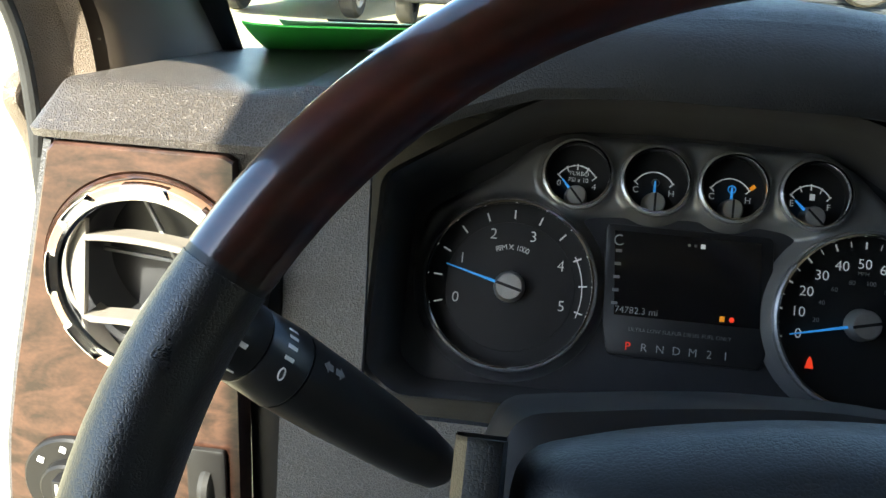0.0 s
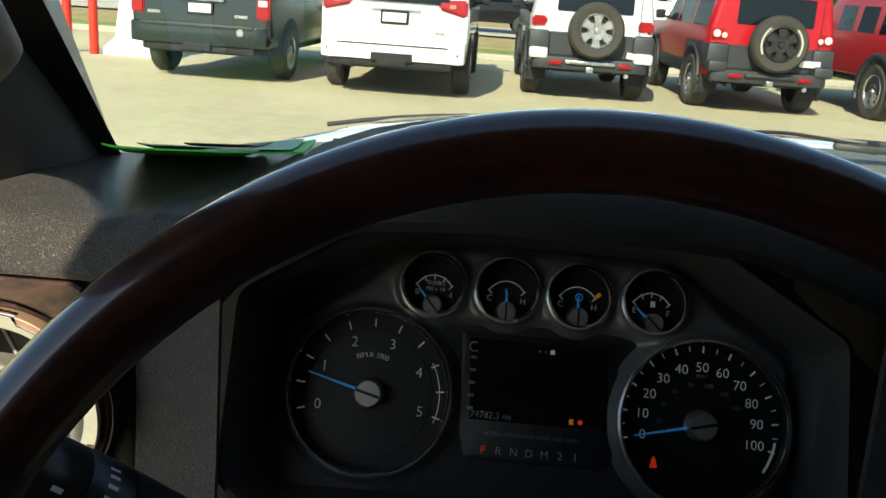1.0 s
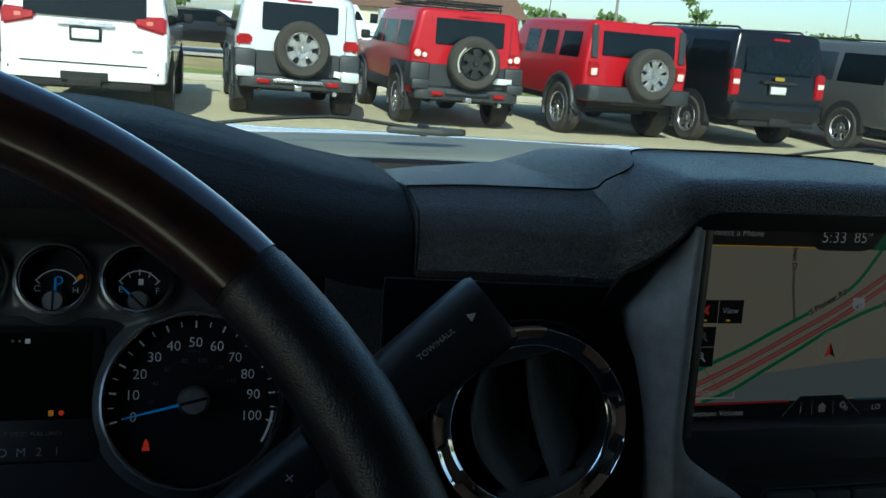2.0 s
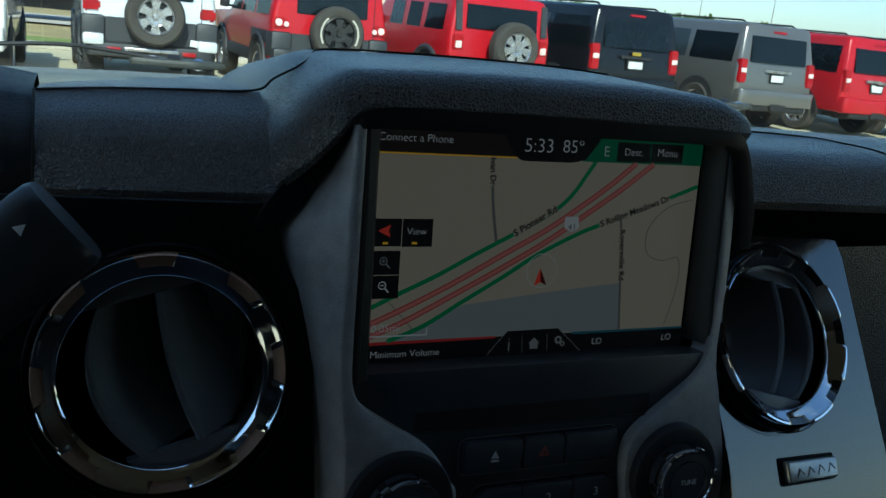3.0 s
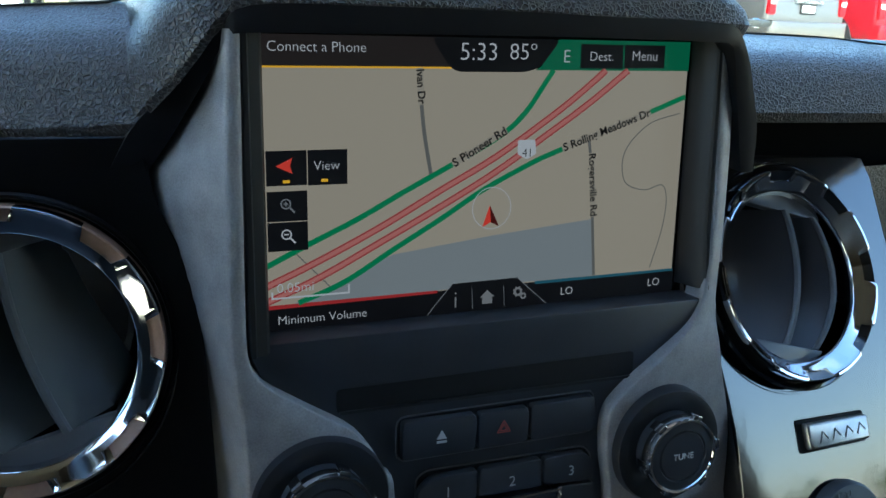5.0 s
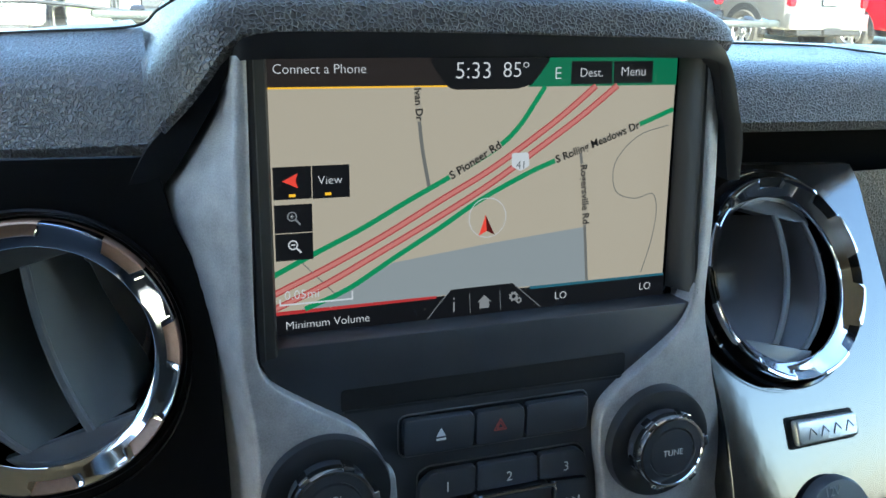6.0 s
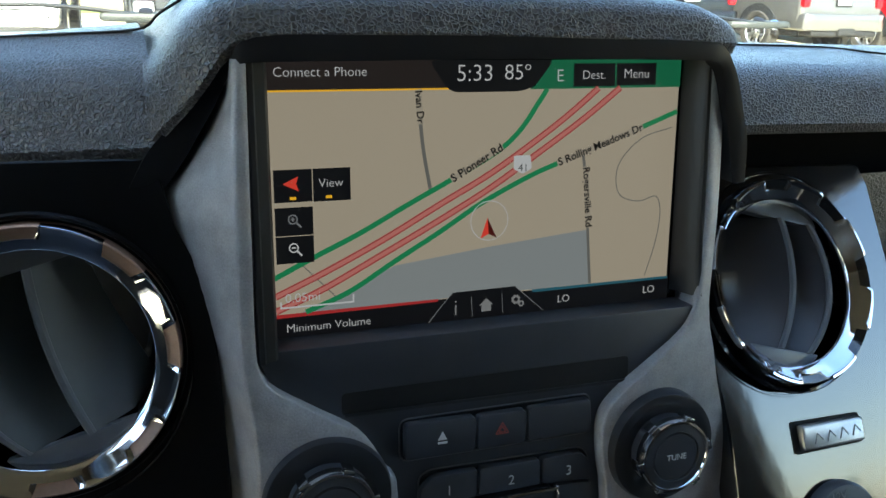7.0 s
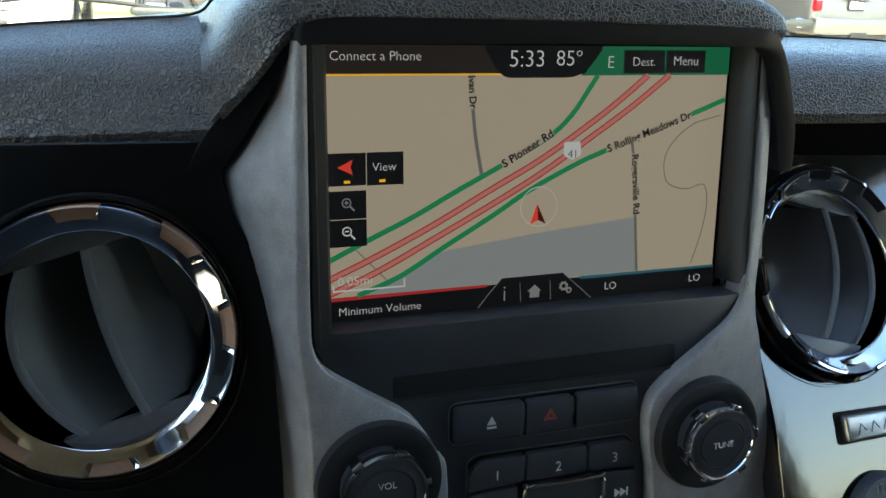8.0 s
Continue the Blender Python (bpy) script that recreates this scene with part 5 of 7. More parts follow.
label_("Rogersville Rd", 0.758, 0.517, 0.0255, G["ink"], 6, "CENTER", -85, bold=0.02)
part("position_ring", lathe([(0.0080, -0.0009), (0.0083, -0.0009)], 40, m=Matrix.Translation((scr(0.505, 0.582)[0], 0, scr(0.505, 0.582)[1]))), G["white"], screen)
flat("position_arrow", [(0.500, 0.571), (0.523, 0.648), (0.503, 0.632), (0.483, 0.648)], 7, G["arrow"])
flat("arrow_shade", [(0.500, 0.571), (0.523, 0.648), (0.503, 0.632)], 8, G["redd"])
# title bar
flat("title_bar", [(0.0, 0.0), (0.40, 0.0), (0.43, 0.10), (0.0, 0.10)], 2, G["bar2"])
flat("amber_rule", [(0.002, 0.096), (0.405, 0.096), (0.405, 0.102), (0.002, 0.102)], 3, G["amber"])
flat("clock_tab", rounded([(0.359, 0.0), (0.66, 0.0), (0.614, 0.093), (0.579, 0.112), (0.413, 0.112), (0.392, 0.079)], 0.02, 4), 4, G["bar"])
flat("heading_tab", [(0.655, 0.0), (1.0, 0.0), (1.0, 0.105), (0.60, 0.105), (0.614, 0.093)], 3, G["gtab"])
flat("menu_button", [(0.711, 0.014), (0.819, 0.014), (0.821, 0.098), (0.711, 0.098)], 4, G["bar"])
flat("menu_button", [(0.823, 0.014), (0.931, 0.014), (0.931, 0.096), (0.824, 0.096)], 4, G["bar"])
label_("Connect a Phone", 0.019, 0.038, 0.0348, G["white"])
label_("5:33", 0.421, 0.048, 0.0145, G["white"])
label_("85º", 0.536, 0.046, 0.0112, G["white"])
label_("E", 0.676, 0.059, 0.0026, G["white"], 6, "CENTER")
label_("Dest.", 0.764, 0.057, 0.0103, G["white"], 6, "CENTER")
label_("Menu", 0.877, 0.054, 0.0115, G["white"], 6, "CENTER")
# map buttons
for u0, v0, u1, v1 in ((0.012, 0.360, 0.094, 0.472), (0.096, 0.360, 0.178, 0.474), (0.012, 0.490, 0.094, 0.588), (0.012, 0.591, 0.094, 0.686)):
    flat("map_button", [(u0, v0), (u1, v0), (u1, v1), (u0, v1)], 6, G["bar"])
flat("back_arrow", [(0.031, 0.409), (0.065, 0.383), (0.060, 0.409), (0.065, 0.435)], 7, G["arrow"])
for u in (0.052, 0.130):
    flat("amber_mark", [(u - 0.007, 0.454), (u + 0.007, 0.454), (u + 0.007, 0.464), (u - 0.007, 0.464)], 7, G["amber"])
label_("View", 0.135, 0.412, 0.0094, G["white"], 7, "CENTER")
for v, mm in ((0.535, G["grey"]), (0.635, G["white"])):
    x, z = scr(0.050, v)
    part("zoom_symbol", lathe([(0.0014, -0.0010), (0.0019, -0.0010)], 24, m=Matrix.Translation((x, 0, z + 0.0004))), mm, screen)
    part("zoom_symbol", strip([(x + 0.0014, z - 0.0010), (x + 0.0031, z - 0.0028)], 0.0007, -0.0010), mm, screen)
    part("zoom_symbol", strip([(x - 0.0008, z + 0.0004), (x + 0.0008, z + 0.0004)], 0.0005, -0.0010), mm, screen)
    if v < 0.6:
        part("zoom_symbol", strip([(x, z - 0.0004), (x, z + 0.0012)], 0.0005, -0.0010), mm, screen)
# scale and lower bar
flat("scale_rule", [(0.016, 0.822), (0.0195, 0.822), (0.0195, 0.847), (0.016, 0.847)], 6, G["white"])
flat("scale_rule", [(0.016, 0.841), (0.181, 0.841), (0.181, 0.847), (0.016, 0.847)], 6, G["white"])
flat("scale_rule", [(0.1775, 0.815), (0.181, 0.815), (0.181, 0.847), (0.1775, 0.847)], 6, G["white"])
label_("0.05mi", 0.027, 0.812, 0.0133, G["white"], 6)
flat("lower_bar", [(0.0, 0.871), (1.0, 0.866), (1.0, 1.0), (0.0, 1.0)], 2, G["bar"])
flat("red_rule", [(0.006, 0.868), (0.38, 0.866), (0.38, 0.876), (0.006, 0.882)], 3, G["redl"])
flat("blue_rule", [(0.62, 0.864), (0.997, 0.862), (0.997, 0.872), (0.62, 0.876)], 3, G["blue"])
line("tab_edge", [(0.356, 0.955), (0.385, 0.900), (0.415, 0.848)], 0.0003, 5, G["grey"])
line("tab_edge", [(0.575, 0.846), (0.612, 0.898), (0.651, 0.953)], 0.0003, 5, G["grey"])
flat("tab", [(0.355, 0.955), (0.415, 0.847), (0.575, 0.844), (0.652, 0.953), (0.652, 1.0), (0.355, 1.0)], 4, G["bar"])
for u in (0.462, 0.540):
    line("tab_divider", [(u, 0.868), (u + 0.003, 0.945)], 0.0002, 6, G["grey"])
label_("Minimum Volume", 0.027, 0.922, 0.0332, G["white"])
label_("i", 0.423, 0.908, 0.0008, G["icon"], 6, "CENTER")
x, z = scr(0.500, 0.906)
part("home_symbol", prism([(x - 0.0021, z - 0.0027), (x + 0.0021, z - 0.0027), (x + 0.0021, z), (x + 0.0031, z), (x, z + 0.0028), (x - 0.0031, z), (x - 0.0021, z)], -0.0010, -0.0008), G["icon"], screen)
for du, dv, r in ((0.576, 0.896, 0.0018), (0.590, 0.914, 0.0012)):
    x, z = scr(du, dv)
    part("gear_symbol", prism([(x + r * (1.25 if k % 2 else 0.95) * math.cos(math.pi * k / 8), z + r * (1.25 if k % 2 else 0.95) * math.sin(math.pi * k / 8)) for k in range(16)], -0.0010, -0.0008), G["icon"], screen)
    part("gear_hole", lathe([(0.0, -0.00105), (r * 0.5, -0.00105)], 14, m=Matrix.Translation((x, 0, z))), G["bar"], screen)
label_("LO", 0.686, 0.913, 0.0054, G["white"])
label_("LO", 0.925, 0.911, 0.0056, G["white"])

# disc slot, buttons, keys and knobs
part("disc_slot", prism(rounded([(-0.0655, -0.0698), (0.0605, -0.0692), (0.0605, -0.0803), (-0.0655, -0.0790)], 0.002, 3), -0.0152, -0.0146), M["slot_black"], stack, "dark disc slot")
part("slot_lip", prism(rounded([(-0.0645, -0.0783), (0.0595, -0.0795), (0.0595, -0.0806), (-0.0645, -0.0794)], 0.0004, 2), -0.0160, -0.0150), M["soft_black"], stack)
def button(name, pts, y=-0.0185, bev=0.0007, label="", material=None):
    return part(name, prism(rounded(pts, 0.0018, 3), y, -0.013, bev), material or M["stack_black"], stack, label)
def well(name, pts):
    """A shallow sunk field in the control panel with a fine lit outline painted pale round it."""
    pts = rounded(pts, 0.004, 3)
    ob = part(name, prism(pts, -0.0150, -0.0140, 0), M["slot_black"], stack)
    part("edge", tube([(x, -0.0152, z) for x, z in pts + pts[:1]], 0.00035, 6), M["lit_edge"], ob, "fine lit outline, painted pale")
well("button_well", [(-0.0425, -0.0839), (0.0425, -0.0839), (0.0432, -0.1019), (-0.0425, -0.1019)])
b1 = button("eject_button", [(-0.0410, -0.0851), (-0.0115, -0.0855), (-0.0105, -0.0889), (-0.0115, -0.1007), (-0.0410, -0.1005)])
b2 = button("hazard_button", [(-0.0100, -0.0857), (0.0108, -0.0857), (0.0118, -0.0889), (0.0112, -0.1004), (-0.0100, -0.1007)])
button("blank_button", [(0.0125, -0.0855), (0.0410, -0.0851), (0.0420, -0.1001), (0.0128, -0.1004)])
part("eject_mark", prism([(-0.0020, -0.0934), (0.0020, -0.0934), (0, -0.0899)], -0.0190, -0.0186, m=Matrix.Translation((-0.0255, 0, 0))), M["print"], b1)
part("eject_mark", box((-0.0275, -0.0190, -0.0951), (-0.0235, -0.0186, -0.0943)), M["print"], b1)
M["red_print"] = mat("red_print", (0.35, 0.08, 0.07), 0.6, vary=0)
for k in (1.0, 0.55):
    tri_ = [(-0.0028 * k, -0.0016 * k), (0.0028 * k, -0.0016 * k), (0, 0.0032 * k), (-0.0028 * k, -0.0016 * k), (0.0028 * k, -0.0016 * k)]
    for a, b in zip(tri_[:3], tri_[1:4]):
        part("hazard_mark", strip([(a[0] + 0.0005, a[1] - 0.0930), (b[0] + 0.0005, b[1] - 0.0930)], 0.0005, -0.0189), M["red_print"], b2, smooth=False)
well("key_well", [(-0.0345, -0.1100), (-0.0305, -0.1075), (0.0385, -0.1080), (0.0425, -0.112), (0.0450, -0.20), (-0.0370, -0.20)])
k1 = button("number_key", [(-0.0345, -0.1140), (-0.0290, -0.1094), (-0.0098, -0.1092), (-0.0103, -0.1212), (-0.0350, -0.1225)])
k2 = button("number_key", [(-0.0090, -0.1092), (0.0183, -0.1092), (0.0186, -0.1212), (-0.0094, -0.1212)])
k3 = button("number_key", [(0.0192, -0.1092), (0.0375, -0.1092), (0.0415, -0.1130), (0.0430, -0.1225), (0.0195, -0.1212)])
for ob, ch, x in ((k1, "1", -0.0225), (k2, "2", 0.0051), (k3, "3", 0.0318)):
    text("numeral", ch, 0.0062, Matrix.Translation((x, -0.0188, -0.1165)), M["print"], ob)
k4 = button("skip_key", [(0.0265, -0.1228), (0.0432, -0.1234), (0.0440, -0.1430), (0.0265, -0.1430)])
for dx in (0.0, 0.0028):
    part("skip_mark", prism([(0.0325 + dx, -0.1313), (0.0353 + dx, -0.1332), (0.0325 + dx, -0.1351)], -0.0190, -0.0186), M["print"], k4)
part("skip_mark", box((0.0383, -0.0190, -0.1351), (0.0389, -0.0186, -0.1313)), M["print"], k4)
button("seek_key", [(-0.0350, -0.1234), (-0.0130, -0.1228), (-0.0130, -0.1430), (-0.0360, -0.1430)])
pad_ = button("cursor_pad", [(-0.0105, -0.1232), (0.0245, -0.1228), (0.0245, -0.1700), (-0.0105, -0.1700)], -0.0205)
part("chrome_edge", tube(smooth_path([(-0.0112, -0.0215, -0.165), (-0.0112, -0.0215, -0.1244), (-0.0095, -0.0215, -0.1226), (0.0065, -0.0215, -0.1224), (0.0235, -0.0215, -0.1222), (0.0252, -0.0215, -0.1244), (0.0252, -0.0215, -0.165)], 4), 0.0010, 8), M["chrome"], pad_, "chrome edging")


def knob(x, z, lab, mark):
    at = Matrix.Translation((x, 0, z))
    part("knob_base", lathe([(0.0254, -0.018), (0.0252, -0.0240), (0.0244, -0.0260), (0.0212, -0.0266), (0.0190, -0.0258), (0.0160, -0.0255)], 56, m=at), M["soft_black"], stack, "black round knob base")
    body = part("knob", lathe([(0.0160, -0.0250), (0.0156, -0.0330), (0.0148, -0.0350), (0.0114, -0.0354), (0.0109, -0.0344), (0.0102, -0.0352), (0.0, -0.0354)], 56, m=at), M["stack_black"], stack, lab)
    bm = lathe([(0.0162, -0.0300), (0.0165, -0.0338), (0.0159, -0.0356), (0.0149, -0.0356), (0.0145, -0.0348)], 56, m=at)
    for a in (20, 80, 140, 200, 260, 320):
        bm = box((-0.0022, -0.0356, 0.0), (0.0022, -0.0290, 0.0022), 0.0004, bm=bm, m=at @ pose(0, 0, 0, 0, a, 0) @ Matrix.Translation((0, 0, 0.0157)))
    part("chrome_ring", bm, M["chrome"], body, "notched chrome ring")
    text("legend", mark, 0.0038, Matrix.Translation((x, -0.0357, z + (0.0045 if mark == "VOL" else 0))), M["print"], body)
    if mark == "VOL":
        part("power_mark", strip([(x + 0.0016 * math.cos(radians(a)), z - 0.0035 + 0.0016 * math.sin(radians(a))) for a in range(130, 411, 20)], 0.0005, -0.0357), M["print"], body)
        part("power_mark", box((x - 0.0003, -0.0359, z - 0.0035), (x + 0.0003, -0.0356, z - 0.0012)), M["print"], body)
knob(0.0738, -0.1094, "black tuning knob with notched chrome ring", "TUNE")
knob(-0.0735, -0.1085, "black volume knob with notched chrome ring", "VOL")


# ---- round air vents ----
BLADE = [(0.0024, 0.0004), (0.0034, 0.0002), (0.008, 0.0026), (0.016, 0.0075), (0.026, 0.0145), (0.036, 0.0230), (0.048, 0.0350), (0.056, 0.0440), (0.055, 0.0450), (0.046, 0.0365), (0.034, 0.0250), (0.022, 0.0160), (0.009, 0.0070)]      # a broad blade that slants back to the far side of the barrel
def vent(name, m, R, label, upright=True, fan=0.0, recess="gloss_black", vane="vane", edge="vane_edge", first=8.0, back="black", flip=1, slots=(-0.80, -0.10), lean=1.0, deep=1.0, slope=17.0, sunk=0.0, rim=0.0005, teeth=7, step="bronze", blade=None, bows=(0.004, 0.004)):
    v = thing(name, m, label, "air vent", "round dash vents")
    part("recess", lathe([(R + 0.0038, -0.0004), (R + 0.0030, -0.0018), (R + 0.0018, -0.0012), (R + 0.0008, 0.004)], 72), M[recess], v)
    # flat inward-leaning band, cut by square notches along its outer edge
    fall = math.tan(radians(slope))
    top = -0.0078
    def on(d):
        return top + max(0.0, d - rim) * fall
    part("step_ring", lathe([(R + 0.0002, 0.003), (R - 0.0002, on(0.0) + 0.0016), (R - 0.0008, on(0.0008) + 0.0010), (R - 0.0052, on(0.0052) + 0.0010), (R - 0.0060, 0.0)], 96), M[step], v, "satin lower step of the ring")
    band = [(0.0048, on(0.0048) + 0.0006), (0.0052, on(0.0052)), (0.0070, on(0.0070)), (0.0088, on(0.0088)), (0.0093, on(0.0092) + 0.0003), (0.0096, on(0.0092) + 0.002)]
    tooth = [(0.0, top + 0.0012), (0.0002, top + 0.0003), (0.0004, top), (rim + 0.0004, on(rim) - 0.00002), (rim + 0.0008, on(rim + 0.0008) - 0.00004), (0.0032, on(0.0032) - 0.00004), (0.0053, on(0.0053) - 0.00002)]
    ring = part("chrome_ring", lathe([(R - 0.0046, -0.0030)] + [(R - d, y) for d, y in band] + [(R - 0.0099, 0.014)], 96), M["chrome"], v, "bright chrome ring")
    for k in range(teeth):
        a0 = first + 10 + 360 / teeth * k
        a1 = first + 360 / teeth * (k + 1) - 10
        rows_ = []
        for j in range(15):
            q = j / 14
            rows_.append([])
            for d, y in [(0.0, -0.001)] + tooth + [(0.0053, -0.0010)]:
                flare = 2.2 * d / 0.0053          # flanks splay towards the band
                a = radians(a0 - flare + (a1 - a0 + 2 * flare) * q)
                sink = 0.0007 if j in (0, 14) and d < 0.005 else 0.0
                rows_[-1].append(((R - d) * math.cos(a), y + sink, (R - d) * math.sin(a)))
        part("ring_tooth", loft(rows_), M["chrome"], ring)
    r = R - 0.0093
    D = max(1.0, deep)
    part("barrel", lathe([(r, 0.0), (r, 0.030 * D), (r * 0.9, 0.042 * D), (0, 0.046 * D)], 48), M[back], v)
    turn = Matrix.Identity(4) if upright else pose(0, 0, 0, 0, 90, 0)
    turn = pose(0, sunk, 0, 0, fan, 0) @ turn
    for s in (1, -1):
        c0 = math.acos(0.80)
        seg = [(r * 0.995 * math.cos(a), s * r * 0.995 * math.sin(a)) for a in (math.pi / 2 - c0 + 2 * c0 * i / 12 for i in range(13))]
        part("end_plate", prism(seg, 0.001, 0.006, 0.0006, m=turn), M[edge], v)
    for x0, bow in ((r * slots[0], bows[0]), (r * slots[1], bows[1])):
        rows_, lips = [], []
        for j in range(17):
            q = j / 8 - 1
            lim = r * math.sqrt(max(0.0, 1 - (0.80 * q) ** 2))
            z = q * r * 0.80
            x1 = max(x0 - bow * (1 - q * q), -lim * 0.97)
            span = lim * 0.985
            prof = blade or [(0.0024, 0.0004), (0.0034, 0.0002), (0.0060, 0.0016), (0.013, 0.0062), (0.021, 0.0150), (0.028, 0.0270), (0.031, 0.0400), (0.028, 0.0405), (0.022, 0.0260), (0.009, 0.0090)]
            rows_.append([(flip * min(x1 + dx * lean, span), dy * (deep if dy > 0 else 1.0), z) for dx, dy in prof])
            lips.append([(flip * min(xx, span), yy, z) for xx, yy in ((x1, 0.0012), (x1 + 0.0002, -0.0008), (x1 + 0.0010, -0.0016), (x1 + 0.0026, -0.0014), (x1 + 0.0034, -0.0004), (x1 + 0.0032, 0.0014))])
        bm = loft(rows_)
        bmesh.ops.transform(bm, matrix=turn, verts=bm.verts)
        va = part("vane", bm, M[vane], v)
        bm = loft(lips)
        bmesh.ops.transform(bm, matrix=turn, verts=bm.verts)
        # the gleam on the vane's front is this paler strip
        part("front_edge", bm, M[edge], va, "front edge painted paler where light catches it")
    return v


def panel_plate(name, m, pts, label, material, hole, thick=0.012, bev=0.0015, n=96):
    """A plate with a round hole about its origin; its outline must be seen whole from there."""
    t = thing(name, m, label, "trim panel")
    outline = []
    for k in range(n):
        a = 2 * math.pi * k / n
        d = Vector((math.cos(a), math.sin(a)))
        best = 1e9
        for p, q in zip(pts, pts[1:] + pts[:1]):
            p, q = Vector(p), Vector(q)
            e = q - p
            det = d.x * -e.y + e.x * d.y
            if abs(det) > 1e-9:
                r = (p.x * -e.y + e.x * p.y) / det
                s_ = (d.x * p.y - d.y * p.x) / det
                if r > 0 and -1e-6 <= s_ <= 1 + 1e-6:
                    best = min(best, r)
        outline.append(best)
    def ring_(f, y):
        return [(f(outline[k]) * math.cos(2 * math.pi * k / n), y, f(outline[k]) * math.sin(2 * math.pi * k / n)) for k in range(n)]
    rings = [ring_(lambda r: r, thick), ring_(lambda r: r, bev), ring_(lambda r: r - bev, 0.0), ring_(lambda r: hole + (r - hole) * 0.5, 0.0), ring_(lambda r: hole + 0.002, 0.0), ring_(lambda r: hole, 0.002), ring_(lambda r: hole, thick)]
    part("plate", loft(rings, caps=False), material, t)
    return t


PR = SF @ pose(0.1542, 0.003, -0.0499, -17.5, 0, 4.8)
PLt = SF @ pose(-0.1718, 0.004, -0.0534, -5, 0, -8)
glossr = panel_plate("vent_panel", PR, [(-0.0505, 0.060), (0.0617, 0.0545), (0.0664, 0.0438), (0.0746, -0.0095), (0.0950, -0.15), (-0.0470, -0.15), (-0.0436, -0.0965), (-0.0430, -0.0700), (-0.0450, -0.0495), (-0.0508, -0.0120)], "glossy black panel round the passenger-side vent", M["gloss_black"], 0.0480)
slot = part("badge_recess", prism(rounded([(-0.0075, -0.0655), (0.0362, -0.0676), (0.0366, -0.0822), (-0.0068, -0.0810)], 0.0015, 2), -0.0006, 0.0004, 0), M["seam"], glossr)
badge = part("badge", prism(rounded([(-0.0045, -0.0673), (0.0354, -0.0692), (0.0356, -0.0808), (-0.0038, -0.0796)], 0.0015, 2), -0.0042, 0.0, 0.0014), M["hubcap"], glossr, "silver badge with plain engraved marks")
for k in range(4):
    part("badge_mark", strip([(0.0025 + 0.0082 * k, -0.0772), (0.0045 + 0.0082 * k, -0.0722), (0.0078 + 0.0082 * k, -0.0757)], 0.0006, -0.0045), M["dim_print"], badge, smooth=False)
sock = part("socket_cap", lathe([(0.0230, 0.0), (0.0225, -0.004), (0.021, -0.006), (0.0, -0.0065)], 40, m=Matrix.Translation((0.0140, 0, -0.1195))), M["stack_black"], glossr, "black round power socket cap")
text("legend", "12V", 0.0062, Matrix.Translation((0.0100, -0.0068, -0.1030)), M["dim_print"], sock)
glossl = panel_plate("vent_panel", PLt, [(0.0452, 0.0745), (0.0458, 0.0667), (0.0501, 0.0493), (0.0559, 0.0369), (0.0606, 0.0202), (0.0626, 0.0033), (0.0637, -0.0182), (0.065, -0.0493), (0.066, -0.16), (-0.075, -0.16), (-0.075, 0.0745)], "smooth black panel round the driver-side vent", M["left_black"], 0.0480, 0.004, 0.0006)
for pn, hole in ((glossr, 0.0480), (glossl, 0.0480)):
    part("hole_lip", lathe([(hole + 0.0062, 0.0004), (hole + 0.0058, -0.0008), (hole + 0.0050, -0.0008), (hole + 0.0046, 0.0004)], 64), M["gloss_black"], pn)
vent("air_vent", PR @ pose(0.0021, -0.0005, 0.0002, -5.2, 0, 1.7), 0.0493, "round vent with notched chrome ring and upright vanes", True, 15.5, first=43.5, flip=-1, slots=(-0.47, -0.012), bows=(0.013, 0.0078), lean=0.9, slope=38, sunk=0.002, rim=0.0011, teeth=8, step="gloss_black", vane="shaded_vane", edge="lit_edge", back="recess_shade", blade=BLADE, deep=1.25)
vent("air_vent", PLt @ pose(0.0010, -0.0026, 0.0042, 0.8, 0, 1.9), 0.0494, "round vent with notched chrome ring and half-open vanes", True, -16, first=4, slots=(-0.43, 0.14), bows=(0.012, 0.003), slope=26, teeth=8, back="recess_shade", blade=BLADE, deep=1.7, recess="left_black", edge="lit_grey_edge")
# grained passenger fascia and the strip beneath the pads
part("fascia", loft([[(0.66, 0.032, 1.362), (0.66, 0.032, 1.0)], [(1.0, 0.05, 1.362), (1.0, 0.05, 1.0)], [(1.27, 0.09, 1.362), (1.27, 0.09, 1.0)]], closed=False), M["dash"], dashboard)
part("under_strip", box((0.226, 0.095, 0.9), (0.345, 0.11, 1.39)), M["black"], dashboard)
part("filler_panel", box((0.285, 0.018, 1.0), (0.345, 0.03, 1.378), 0.003), M["gloss_black"], dashboard)
# black strip for the shade beneath the passenger pad
part("under_strip", box((0.54, 0.055, 1.30), (1.02, 0.07, 1.405)), M["recess_shade"], dashboard)

# ---- driver's corner panel in wood with vent, light switch and dimmer ----
DP = pose(-0.303, 0.063, 1.2867, 0, 0, 0)
wp = panel_plate("wood_panel", DP, [(-0.054, 0.0760), (0.049, 0.0760), (0.047, -0.2095), (-0.108, -0.2095), (-0.100, -0.1195), (-0.089, -0.0655)], "walnut-grain panel at the driver's corner", M["panel_wood"], 0.0620, 0.02)
part("edge_strip", strip([(-0.0560, 0.0765), (-0.0905, -0.0655), (-0.1015, -0.1195), (-0.1095, -0.2095)], 0.004, 0.004, 0.012), M["dash_low"], wp, "dark edge strip")
